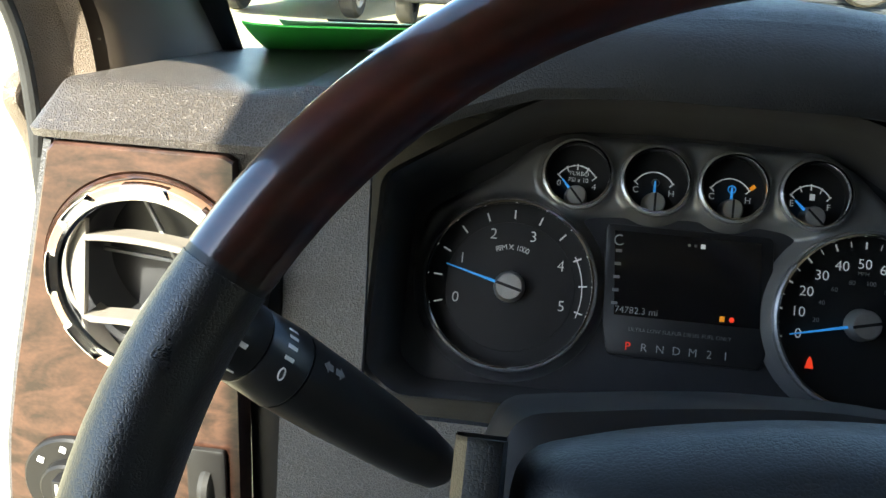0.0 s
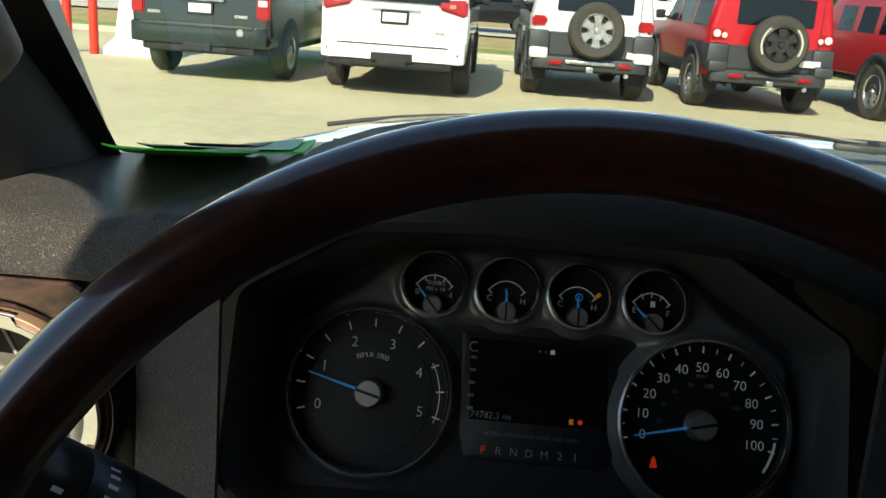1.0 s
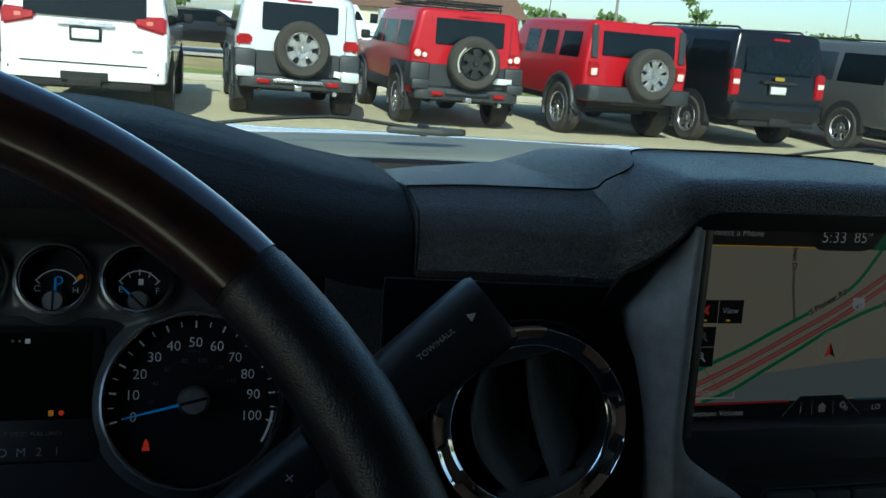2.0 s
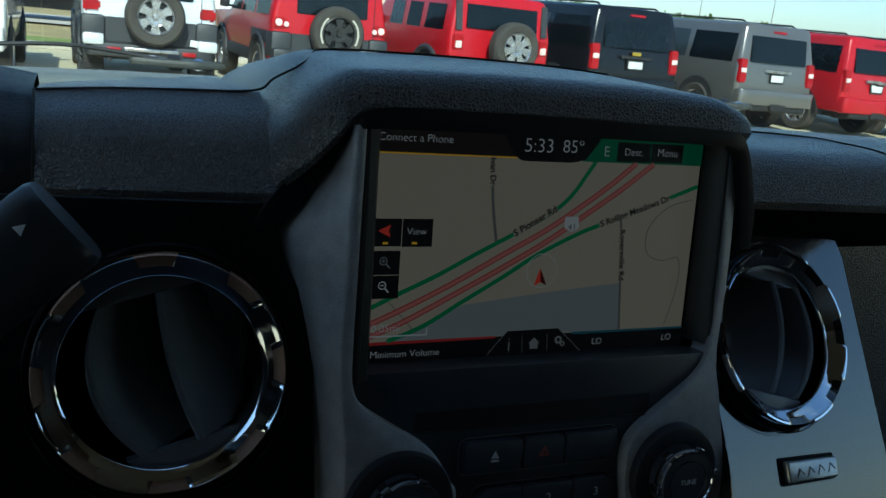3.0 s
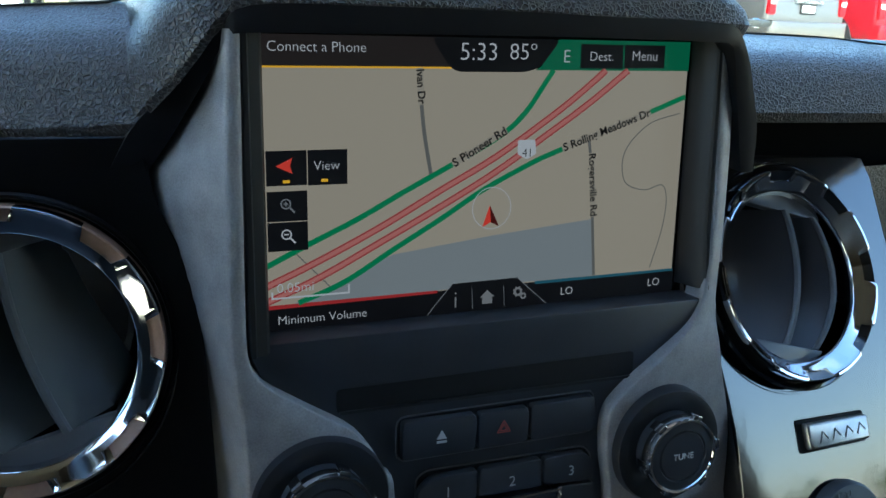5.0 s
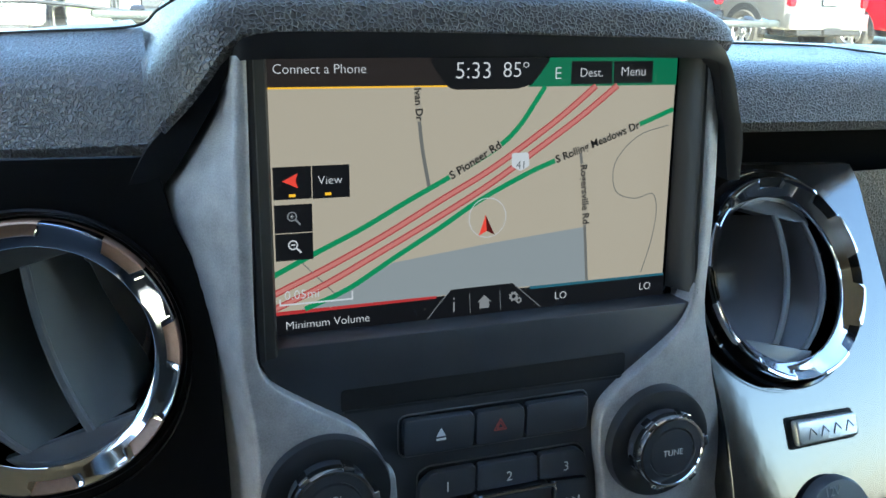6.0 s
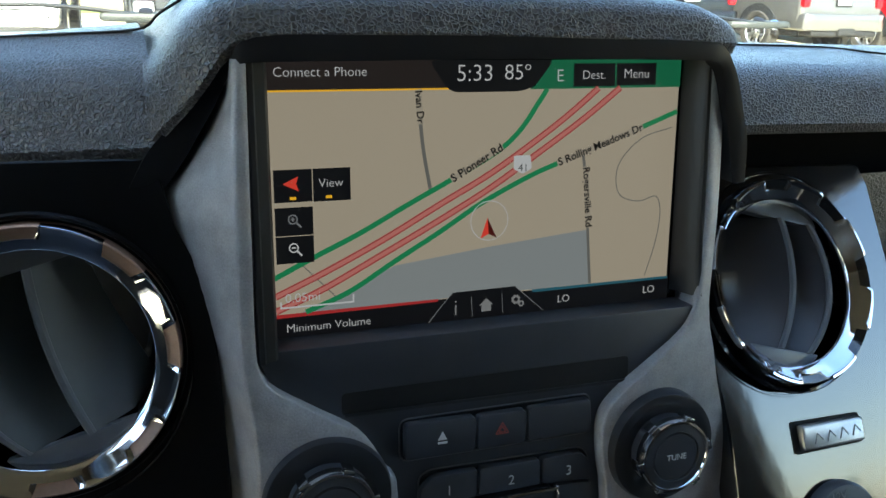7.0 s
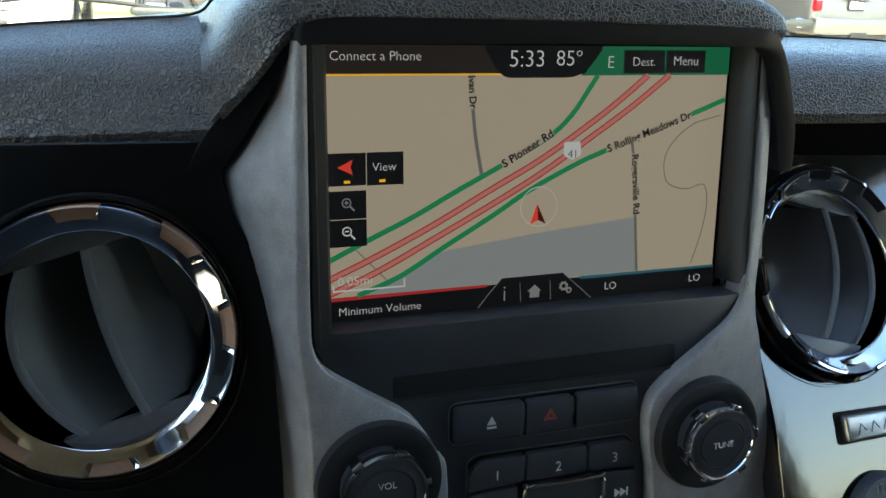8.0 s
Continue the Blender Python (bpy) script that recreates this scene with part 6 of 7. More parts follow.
vent("air_vent", DP @ pose(0, -0.001, 0), 0.0590, "round sunlit vent with chrome ring and level vanes", False, 6, recess="panel_wood", vane="sunlit_vane", first=20, slots=(-0.42, 0.60), lean=0.10, flip=1, slope=15, teeth=8, deep=0.5, back="soft_black", edge="sunlit_vane")
inner = bpy.data.objects["air_vent.002"]
for a in (35, 95, 155):
    part("strut", box((-0.0011, 0.033, -0.045), (0.0011, 0.036, 0.045), 0.0004, m=pose(0, 0, 0, 0, a, 0)), M["vane_edge"], inner)
sw = thing("light_switch", DP @ pose(-0.057, -0.001, -0.1395), "round grey headlamp switch with white symbols", "switch")
part("dial", lathe([(0.033, 0.0), (0.0325, -0.003), (0.031, -0.0045), (0.019, -0.0045), (0.0185, -0.010), (0.017, -0.0115), (0.0, -0.012)], 48), M["switch_grey"], sw)
part("grip", box((-0.004, -0.022, -0.015), (0.004, -0.011, 0.015), 0.002), M["switch_grey"], sw)
part("symbol", box((-0.001, -0.0225, 0.006), (0.001, -0.0218, 0.013)), M["print"], sw)
for a in (60, 100, 140, 20):
    part("symbol", box((-0.002, -0.0050, -0.002), (0.002, -0.0044, 0.002), m=pose(0.0255 * math.cos(radians(a)), 0, 0.0255 * math.sin(radians(a)), 0, 20, 0)), M["print"], sw)
dim = thing("dimmer_switch", DP @ pose(0.028, -0.001, -0.1245), "grey dimmer wheel in a small frame", "switch")
part("frame", prism(rounded([(-0.012, 0.022), (0.012, 0.022), (0.012, -0.03), (-0.012, -0.03)], 0.003, 3), -0.004, 0.0, 0.001), M["switch_grey"], dim)
part("thumb_wheel", lathe([(0.011, -0.003), (0.012, 0.0), (0.011, 0.003)], 28, m=pose(0, -0.001, -0.004, 0, 0, 90)), M["rubber"], dim)

# ---- papers on the dash ----
folder = thing("paper_folder", pose(0, 0, 0), "bright green paper folder with pale sheets on the dashboard", "folder")
def folded(rows_, th=0.0012):
    """A bent sheet from rows of points, given a small thickness."""
    bm = loft(rows_, closed=False)
    bmesh.ops.recalc_face_normals(bm, faces=bm.faces)
    bmesh.ops.solidify(bm, geom=bm.faces[:], thickness=th)
    return bm
def leaf(x_front, x_back, z_front, z_back, y_front=0.157, y_back=0.318, sag=0.0015):
    """One line of a stiff leaf that lies on the pad at its back and leans its front edge up on the hood."""
    return [(x_front + (x_back - x_front) * k, y_front + (y_back - y_front) * k, z_front + (z_back - z_front) * k - sag * 4 * k * (1 - k)) for k in (0, 0.08, 0.25, 0.5, 0.75, 1.0)]
part("cover", folded([leaf(-0.281, -0.327, 1.4213, 1.3775, y_back=0.345), leaf(-0.274, -0.317, 1.4205, 1.3780, 0.1565, 0.345), leaf(-0.255, -0.290, 1.4205, 1.3790, 0.1555, 0.345), leaf(-0.21, -0.238, 1.4225, 1.3850, 0.155, 0.335), leaf(-0.178, -0.20, 1.4242, 1.4000, 0.155), leaf(-0.155, -0.178, 1.4258, 1.4050, 0.156)]), M["green"], folder)
part("sheet", folded([leaf(-0.2565, -0.285, 1.4247, 1.3905, 0.151, 0.305), leaf(-0.248, -0.275, 1.4243, 1.3910, 0.151, 0.305), leaf(-0.20, -0.22, 1.4258, 1.4010, 0.152, 0.305), leaf(-0.162, -0.185, 1.4275, 1.4070, 0.153, 0.305)], 0.0006), M["paper"], folder, "pale sheet")
part("dark_sheet", folded([leaf(-0.228, -0.250, 1.4262, 1.3970, 0.154, 0.295), leaf(-0.205, -0.225, 1.4270, 1.4020, 0.155, 0.295), leaf(-0.186, -0.206, 1.4277, 1.4050, 0.155, 0.295)], 0.0006), M["switch_grey"], folder, "dark grey sheet on top")

# ---- the truck's own bonnet, cowl and wipers ----
bonnet = thing("bonnet", pose(0, 0, 0), "white painted truck bonnet beyond the windscreen", "car bonnet")
rings = []
for y, z, w in ((0.735, 1.345, 0.88), (0.745, 1.358, 0.90), (0.9, 1.350, 0.92), (1.2, 1.316, 0.93), (1.5, 1.279, 0.93), (1.75, 1.247, 0.92), (1.88, 1.228, 0.91), (1.95, 1.19, 0.905), (1.98, 1.05, 0.90), (2.0, 0.62, 0.90)):
    rings.append([(0.45 + w * u, y + 0.06 * (1 - u * u) * (1 if y < 1 else 0.5), z - 0.06 * abs(u) ** 3 - 0.05 * abs(u) ** 8 + (0.004 if 0.28 < abs(u) < 0.62 else 0.0)) for u in (-1, -0.9, -0.75, -0.62, -0.55, -0.45, -0.35, -0.28, -0.15, 0, 0.15, 0.28, 0.35, 0.45, 0.55, 0.62, 0.75, 0.9, 1)])
bm = loft(rings, closed=False)
bmesh.ops.recalc_face_normals(bm, faces=bm.faces)
bmesh.ops.solidify(bm, geom=bm.faces[:], thickness=0.02)
part("panel", bm, M["white_paint"], bonnet, angle=60)
part("front_dark_line", tube([(0.45 + 0.9 * u, 1.885 + 0.03 * (1 - u * u), 1.2255 - 0.06 * abs(u) ** 3) for u in [i / 10 - 1 for i in range(21)]], 0.006, 8), M["rubber"], bonnet)
for s in (1, -1):
    part("wing", box((0.45 + s * 0.90 - 0.05, 0.75, 0.55), (0.45 + s * 0.90 + 0.05, 1.90, 1.12), 0.04), M["white_paint"], bonnet)
    part("tyre", lathe([(0.0, -0.13), (0.34, -0.13), (0.40, -0.10), (0.40, 0.10), (0.34, 0.13), (0.0, 0.13)], 32, m=Matrix.Translation((0.45 + s * 0.80, 1.30, 0.40)) @ pose(0, 0, 0, 0, 0, 90)), M["rubber"], bonnet)
cowl = thing("cowl", pose(0, 0, 0), "grey sun-faded plastic cowl below the windscreen", "cowl")
M["cowl"] = mat("faded_cowl_plastic", (0.16, 0.172, 0.150), 0.6, vary=0.15, vscale=8, grain=0.4, gscale=600)
rings = []
for k, (dy, z) in enumerate(((0.0, 1.382), (0.030, 1.391), (0.10, 1.390), (0.19, 1.387), (0.255, 1.3755), (0.28, 1.345))):
    rings.append([(0.45 + 0.88 * u, 0.445 - 0.12 * abs(u) ** 2.2 + dy, z - 0.046 * u * u) for u in [i / 12 - 1 for i in range(25)]])
bm = loft(rings, closed=False)
bmesh.ops.recalc_face_normals(bm, faces=bm.faces)
bmesh.ops.solidify(bm, geom=bm.faces[:], thickness=0.006)
part("panel", bm, M["cowl"], cowl)


M["cover_grey"] = mat("grey_pivot_cover", (0.050, 0.054, 0.049), 0.55, vary=0.15)
M["cowl_dark"] = mat("grey_wiper_arm", (0.010, 0.0105, 0.010), 0.5, vary=0.15)


def wiper(px, tip_x, label):
    w = thing("wiper", pose(0, 0, 0), label, "windscreen wiper", "wipers")
    py, pz = 0.517, 1.404
    part("pivot_cover", prism(rounded([(px - 0.040, -0.006), (px - 0.015, -0.014), (px + 0.022, -0.013), (px + 0.050, 0.002), (px + 0.015, 0.012), (px - 0.022, 0.010)], 0.004, 3), 1.403, 1.4105, 0.003, axis="z", m=Matrix.Translation((0, py, 0))), M["cover_grey"], w)
    part("bolt", lathe([(0.0, -0.006), (0.006, -0.005), (0.007, 0.004)], 16, m=Matrix.Translation((px, py - 0.004, pz + 0.004)) @ pose(0, 0, 0, -70)), M["black"], w)
    part("bolt", lathe([(0.0, -0.005), (0.004, -0.004), (0.005, 0.004)], 12, m=Matrix.Translation((px + 0.022, py - 0.004, pz + 0.003)) @ pose(0, 0, 0, -70)), M["chrome"], w)
    d = px - 0.32
    part("arm", tube(smooth_path([(0.318 + d, 0.513, 1.408), (0.262 + d, 0.513, 1.4140), (0.216 + d, 0.508, 1.4160), (0.15 + d, 0.503, 1.4100), (0.09 + d, 0.497, 1.4020), (tip_x - 0.05, 0.487, 1.3930)], 6), 0.0019, 8, squash=1.5), M["cowl_dark"], w)
    part("blade", tube(smooth_path([(0.12 + d, 0.495, 1.4035), (tip_x - 0.05, 0.483, 1.394), (tip_x - 0.25, 0.437, 1.386)], 8), 0.0024, 8), M["rubber"], w)
wiper(0.337, 0.065, "black windscreen wiper parked on the cowl")
wiper(0.98, 0.72, "black windscreen wiper parked on the passenger side")

# ---- parked vehicles ----
C = {
    "tyre": mat("tyre_rubber", (0.040, 0.036, 0.030), 0.85, vary=0.25, vscale=5, grain=0.4, gscale=120),
    "glass": mat("tinted_car_glass", (0.006, 0.009, 0.011), 0.06, vary=0.2, vscale=1.5, spec=0.25),
    "blue_glass": mat("pale_side_glass", (0.05, 0.065, 0.075), 0.05, vary=0.3, vscale=1.5, spec=0.9),
    "red": mat("red_car_paint", (0.36, 0.006, 0.012), 0.3, spec=0.3, coat=0.2, vary=0.06, vscale=1),
    "silver": mat("pale_silver_paint", (0.62, 0.64, 0.66), 0.32, metal=0.3, coat=1.0, vary=0.05, vscale=1),
    "white": M["white_paint"],
    "black": mat("black_car_paint", (0.006, 0.0065, 0.008), 0.25, spec=0.25, coat=0.35, vary=0.1, vscale=1),
    "green": mat("dark_green_car_paint", (0.014, 0.022, 0.022), 0.25, spec=0.3, coat=0.5, vary=0.1, vscale=1),
    "grey": mat("warm_grey_paint", (0.13, 0.125, 0.118), 0.3, metal=0.4, coat=1.0, vary=0.06, vscale=1),
    "trim": mat("grey_bumper_plastic", (0.024, 0.027, 0.030), 0.55, vary=0.15, vscale=4, grain=0.2, gscale=200),
    "dark": mat("underbody_black", (0.012, 0.012, 0.012), 0.8, vary=0.2),
    "lamp": mat("red_tail_lens", (0.27, 0.004, 0.007), 0.25, spec=0.3, vary=0.35, vscale=14, coat=0.15),
    "clear": mat("clear_tail_lens", (0.66, 0.56, 0.52), 0.15, vary=0.25, vscale=20, coat=0.5),
    "plate": mat("number_plate", (0.62, 0.64, 0.62), 0.5, vary=0.05),
    "alloy": mat("cast_alloy", (0.46, 0.46, 0.47), 0.28, metal=0.9, vary=0.12, vscale=8, rvary=0.15),
    "dark_alloy": mat("black_wheel", (0.03, 0.03, 0.03), 0.35, metal=0.4, vary=0.1),
    "pale": mat("pale_tyre_lettering", (0.42, 0.40, 0.34), 0.7, vary=0.1),
    "amber": mat("amber_lens", (0.50, 0.14, 0.08), 0.15, vary=0.1, vscale=20, coat=1.0),
    "gold": mat("gold_badge", (0.6, 0.4, 0.05), 0.3, metal=0.7, vary=0.05),
}


def road_wheel(parent, x, y, z, r, w, rim="alloy", name="wheel", face=-1, axis="x", spokes=5):
    """Tyre and rim; axis x for a road wheel (face: which way the rim shows), y for a spare."""
    t = new(name)
    t.parent = parent
    t.matrix_basis = pose(x, y, z) @ (pose(0, 0, 0, 0, 0, 90 * face) if axis == "x" else pose(0, 0, 0))
    part("tyre", lathe([(r * 0.62, w * 0.42), (r * 0.70, w * 0.5), (r * 0.90, w * 0.5), (r * 0.985, w * 0.36), (r, w * 0.18), (r, -w * 0.18), (r * 0.985, -w * 0.36), (r * 0.90, -w * 0.5), (r * 0.70, -w * 0.5), (r * 0.62, -w * 0.42)], 36), C["tyre"], t)
    part("rim", lathe([(r * 0.63, -w * 0.44), (r * 0.60, -w * 0.46), (r * 0.56, -w * 0.30), (r * 0.52, -w * 0.12), (0.0, -w * 0.10)], 32), C["dark_alloy"], t)
    bm = lathe([(r * 0.625, -w * 0.43), (r * 0.60, -w * 0.48), (r * 0.55, -w * 0.40), (r * 0.535, -w * 0.30)], 32)
    for k in range(spokes):
        m_ = pose(0, 0, 0, 0, 360 / spokes * k, 0)
        bm = prism([(-r * 0.13, r * 0.10), (r * 0.13, r * 0.10), (r * 0.12, r * 0.34), (r * 0.19, r * 0.57), (-r * 0.19, r * 0.57), (-r * 0.12, r * 0.34)], -w * 0.40, -w * 0.22, 0.008, 1, bm=bm, m=m_)
    bm = lathe([(r * 0.12, -w * 0.40), (r * 0.27, -w * 0.42), (r * 0.33, -w * 0.34), (r * 0.33, -w * 0.2)], 24, bm=bm)
    bm = lathe([(0.0, -w * 0.50), (r * 0.09, -w * 0.49), (r * 0.115, -w * 0.44), (r * 0.12, -w * 0.25)], 20, bm=bm)
    for k in range(6):
        bm = lathe([(0.0, -w * 0.44), (r * 0.028, -w * 0.435), (r * 0.032, -w * 0.38)], 8, bm=bm, m=Matrix.Translation((r * 0.2 * math.cos(k * math.pi / 3), 0, r * 0.2 * math.sin(k * math.pi / 3))))
    part("spokes", bm, C[rim], t)
    return t


def suv(name, m, label, paint, L=4.6, Wd=1.9, H=1.85, belt=1.10, sill=0.50, hood_z=1.12, hood_l=1.35, tumble=0.13, rear_lean=0.10, wr=0.38, wt=0.26, rear_axle=0.85, front_axle=None,
        wins=None):
    """A boxy car with its rear at y = 0: body, glass, wheels. Returns its Empty and sizes."""
    v = thing(name, m, label, "car", "cars parked in a row")
    hw = Wd / 2
    wb = front_axle or L - 0.95
    zs = (sill, (sill + belt) * 0.5, belt, belt + (H - belt) * 0.55, H - 0.05, H)
    def section(y, top=H, cut=None):
        out = []
        for i, z in enumerate(zs):
            t = max(0.0, (z - belt) / (H - belt))
            x = hw * (0.97 if i == 0 else 1.0) - tumble * t - (0.10 if i == 5 else 0)
            zz = min(z, top) if i > 2 else z
            yy = y
            out.append((x, yy, zz))
        return out
    def ring(y, top, lean=0.0, inset=0.0):
        half = section(y, top)
        right = [(x - inset, yy + lean * max(0, (z - belt) / (H - belt)), z) for x, yy, z in half]
        left = [(-x, yy, z) for x, yy, z in right[::-1]]
        return right + left
    ws0, ws1 = L - hood_l - 0.62, L - hood_l
    rings = [ring(0.06, H, rear_lean, 0.05), ring(0.12, H, rear_lean), ring(0.5, H, 0.02), ring(L * 0.45, H + 0.0), ring(ws0, H - 0.02), ring(ws1, hood_z + 0.02), ring(L - 0.35, hood_z - 0.06), ring(L - 0.05, hood_z - 0.25, 0, 0.08)]
    bm = loft(rings)
    bmesh.ops.recalc_face_normals(bm, faces=bm.faces)
    bmesh.ops.bevel(bm, geom=[e for e in bm.edges if e.calc_face_angle(0) > 0.5], offset=0.045, segments=3, affect="EDGES", profile=0.5)
    part("body", bm, C[paint], v, angle=40)
    part("underbody", box((-hw * 0.80, 0.25, sill - 0.12), (hw * 0.80, L - 0.3, sill + 0.06), 0.03), C["dark"], v)
    # side and rear glass, 6 mm proud
    def side_x(z):
        return hw - tumble * max(0, (z - belt) / (H - belt))
    z0, z1 = belt + 0.04, H - 0.20
    wins = wins or [(0.28, L * 0.245), (L * 0.265, L * 0.455), (L * 0.475, ws0 + 0.10)]
    for s in (1, -1):
        for y0, y1 in wins:
            fwd = 0.30 if y1 > ws0 else 0.0
            q = [(y0, z0), (y1 + fwd, z0), (y1 - (0.02 if fwd else 0), z1), (y0 + 0.03, z1)]
            b2 = bmesh.new()
            fa = b2.faces.new([b2.verts.new((s * (side_x(z) + 0.004), y, z)) for y, z in q])
            bmesh.ops.solidify(b2, geom=[fa], thickness=0.012 * s)
            part("side_window", b2, C["blue_glass" if y1 > L * 0.4 else "glass"], v, smooth=False)
        # mirror
        part("mirror", box((hw + 0.05 if s > 0 else -hw - 0.21, ws0 + 0.30, belt + 0.05), (hw + 0.21 if s > 0 else -hw - 0.05, ws0 + 0.40, belt + 0.20), 0.035, bm=box((hw - 0.02 if s > 0 else -hw - 0.10, ws0 + 0.33, belt + 0.06), (hw + 0.10 if s > 0 else -hw + 0.02, ws0 + 0.38, belt + 0.10), 0.01)), C["dark"], v)
        for y in (rear_axle, wb):
            arch = [(y + (wr + 0.09) * math.cos(radians(a)), wr + 0.02 + (wr + 0.09) * math.sin(radians(a))) for a in range(-5, 186, 10)]
            part("wheel_well", prism(arch, s * (hw - 0.30), s * (hw + 0.006), axis="x"), C["dark"], v)
            road_wheel(v, s * (hw - wt / 2 + 0.03), y, wr, wr, wt, face=s, spokes=6)
    def rear_y(z):
        return 0.06 + rear_lean * max(0, (z - belt) / (H - belt))
    return v, hw, rear_y, side_x


def on_rear(v, name, x0, x1, z0, z1, ry, material, proud=0.012, thick=0.03, bev=0.006, skew=0.0, label="", taper=(0.0, 0.0)):
    q = [(x0, z0 + taper[0]), (x1, z0 + skew + taper[1]), (x1, z1 + skew - taper[1] * 0.2), (x0, z1 - taper[0] * 0.2)]
    rings = [[(x, ry(z) - proud, z) for x, z in q], [(x, ry(z) + thick, z) for x, z in q]]
    bm = loft(rings)
    if bev:
        bmesh.ops.recalc_face_normals(bm, faces=bm.faces)
        bmesh.ops.bevel(bm, geom=bm.edges[:], offset=bev, segments=2, affect="EDGES")
    return part(name, bm, material, v, label)


def flare(v, y, wr, hw, material, w=0.07):
    for s in (1, -1):
        pts = [(s * (hw + 0.01), y + (wr + 0.10) * math.cos(radians(a)), wr + 0.02 + (wr + 0.10) * math.sin(radians(a))) for a in range(-20, 201, 10)]
        part("wheel_flare", tube(pts, w * 0.5, 8), material, v)


def bumper(v, hw, z0, z1, material, depth=0.16, y0=-0.06, name="bumper"):
    pts = rounded([(-hw, depth), (-hw + 0.02, y0 + 0.05), (-hw + 0.16, y0), (hw - 0.16, y0), (hw - 0.02, y0 + 0.05), (hw, depth)], [0, 0.05, 0.08, 0.08, 0.05, 0], 4)
    return part(name, prism(pts, z0, z1, 0.025, axis="z"), material, v)


def off_roader(m, label, paint, spare_rim, rack=False, lamp_clear=False, chrome=False):
    v, hw, ry, sx = suv("off_road_car", m, label, paint, L=4.6, Wd=1.80, H=1.80, belt=1.18, sill=0.52, tumble=0.11, rear_lean=0.05, wr=0.395, wt=0.27, hood_z=1.18, hood_l=1.45)
    on_rear(v, "rear_window", -0.53, 0.57, 1.28, 1.67, ry, C["glass"], bev=0.012, label="dark rear window")
    on_rear(v, "brake_lamp", -0.18, 0.18, 1.70, 1.73, ry, C["lamp"], 0.02)
    # black lower corners and bumper
    for s in (1, -1):
        part("corner_cladding", box((0.60 if s > 0 else -0.915, -0.02, 0.62), (0.915 if s > 0 else -0.60, 0.36, 1.00), 0.05), C["trim"], v)
        part("side_cladding", box((hw - 0.02 if s > 0 else -hw - 0.012, 1.30, 0.47), (hw + 0.012 if s > 0 else -hw + 0.02, 3.20, 0.66), 0.02), C["trim"], v)
        part("fender_cladding", box((hw - 0.02 if s > 0 else -hw - 0.014, 0.30, 0.80), (hw + 0.014 if s > 0 else -hw + 0.02, 1.34, 0.99), 0.03), C["trim"], v)
        part("mud_flap", box((0.60 if s > 0 else -0.88, 0.36, 0.24), (0.88 if s > 0 else -0.60, 0.40, 0.56), 0.01), C["dark"], v)
        part("exhaust" if s > 0 else "tow_eye", tube([(s * 0.55, -0.05, 0.42), (s * 0.55, 0.4, 0.42)], 0.035, 10), C["alloy"] if s > 0 else C["dark"], v)
        lx = (0.66, 0.885) if s > 0 else (-0.885, -0.66)
        lamp = on_rear(v, "tail_lamp", lx[0], lx[1], 1.03, 1.20, ry, C["lamp"], 0.02, 0.06, 0.03, label="round-cornered red tail lamp")
        if lamp_clear:
            part("reverse_lens", lathe([(0.0, -0.015), (0.05, -0.012), (0.055, 0.0)], 20, m=Matrix.Translation((s * 0.80, ry(1.1) - 0.018, 1.13))), C["clear"], lamp)
            part("reverse_lens", lathe([(0.0, -0.015), (0.035, -0.012), (0.04, 0.0)], 20, m=Matrix.Translation((s * 0.69, ry(1.1) - 0.022, 1.11))), C["clear"], lamp)
        part("bumper_end", box((0.62 if s > 0 else -0.90, -0.12, 0.60), (0.90 if s > 0 else -0.62, 0.10, 0.76), 0.04), C["silver" if chrome else "trim"], v)
        part("reflector", box((s * 0.50 - 0.09, -0.145, 0.53), (s * 0.50 + 0.09, -0.11, 0.59), 0.006), C["lamp"], v)
    on_rear(v, "tailgate_cladding", -0.62, 0.62, 0.64, 0.985, lambda z: 0.04, C["trim"], 0.02, 0.10, 0.02, label="dark grey lower tailgate")
    on_rear(v, "tailgate_gap", -0.605, -0.595, 0.66, 1.70, ry, C["dark"], 0.004, 0.02, 0)
    on_rear(v, "tailgate_gap", 0.68, 0.69, 1.0, 1.70, ry, C["dark"], 0.004, 0.02, 0)
    bumper(v, 0.86, 0.46, 0.64, C["trim"], 0.25, -0.10)
    part("step", box((-0.36, -0.155, 0.55), (0.36, -0.10, 0.60), 0.01), C["alloy" if chrome else "trim"], v)
    part("tow_hitch", box((-0.05, -0.17, 0.44), (0.05, -0.02, 0.52), 0.01), C["alloy"], v)
    part("number_plate", box((0.42, ry(0.8) - 0.10, 0.74), (0.72, ry(0.8) - 0.06, 0.83), 0.005, m=pose(0, 0, 0, 0, 8 if chrome else 0, 0)), C["plate"], v, "plain pale number plate")
    flare(v, 0.85, 0.395, hw, C["trim"]), flare(v, 3.65, 0.395, hw, C["trim"])
    sp = road_wheel(v, 0.03, -0.16, 1.04, 0.40, 0.27, spare_rim, "spare_wheel", axis="y", spokes=6)
    if spare_rim == "dark_alloy":
        for a0 in (100, 300):
            part("tyre_lettering", lathe([(0.272, -0.139), (0.300, -0.140)], 14, arc=(radians(a0 + 30), radians(a0 + 110)), m=Matrix.Translation((0.03, -0.16, 1.04))), C["pale"], v, "pale raised tyre lettering band")
    part("spare_mount", box((-0.12, -0.06, 0.90), (0.18, 0.08, 1.12), 0.02), C["dark"], v)
    if rack:
        for y in (0.55, 1.1, 1.65, 2.2):
            part("rack_bar", tube([(-0.60, y, 1.90), (0.60, y, 1.90)], 0.016, 8), C["dark"], v)
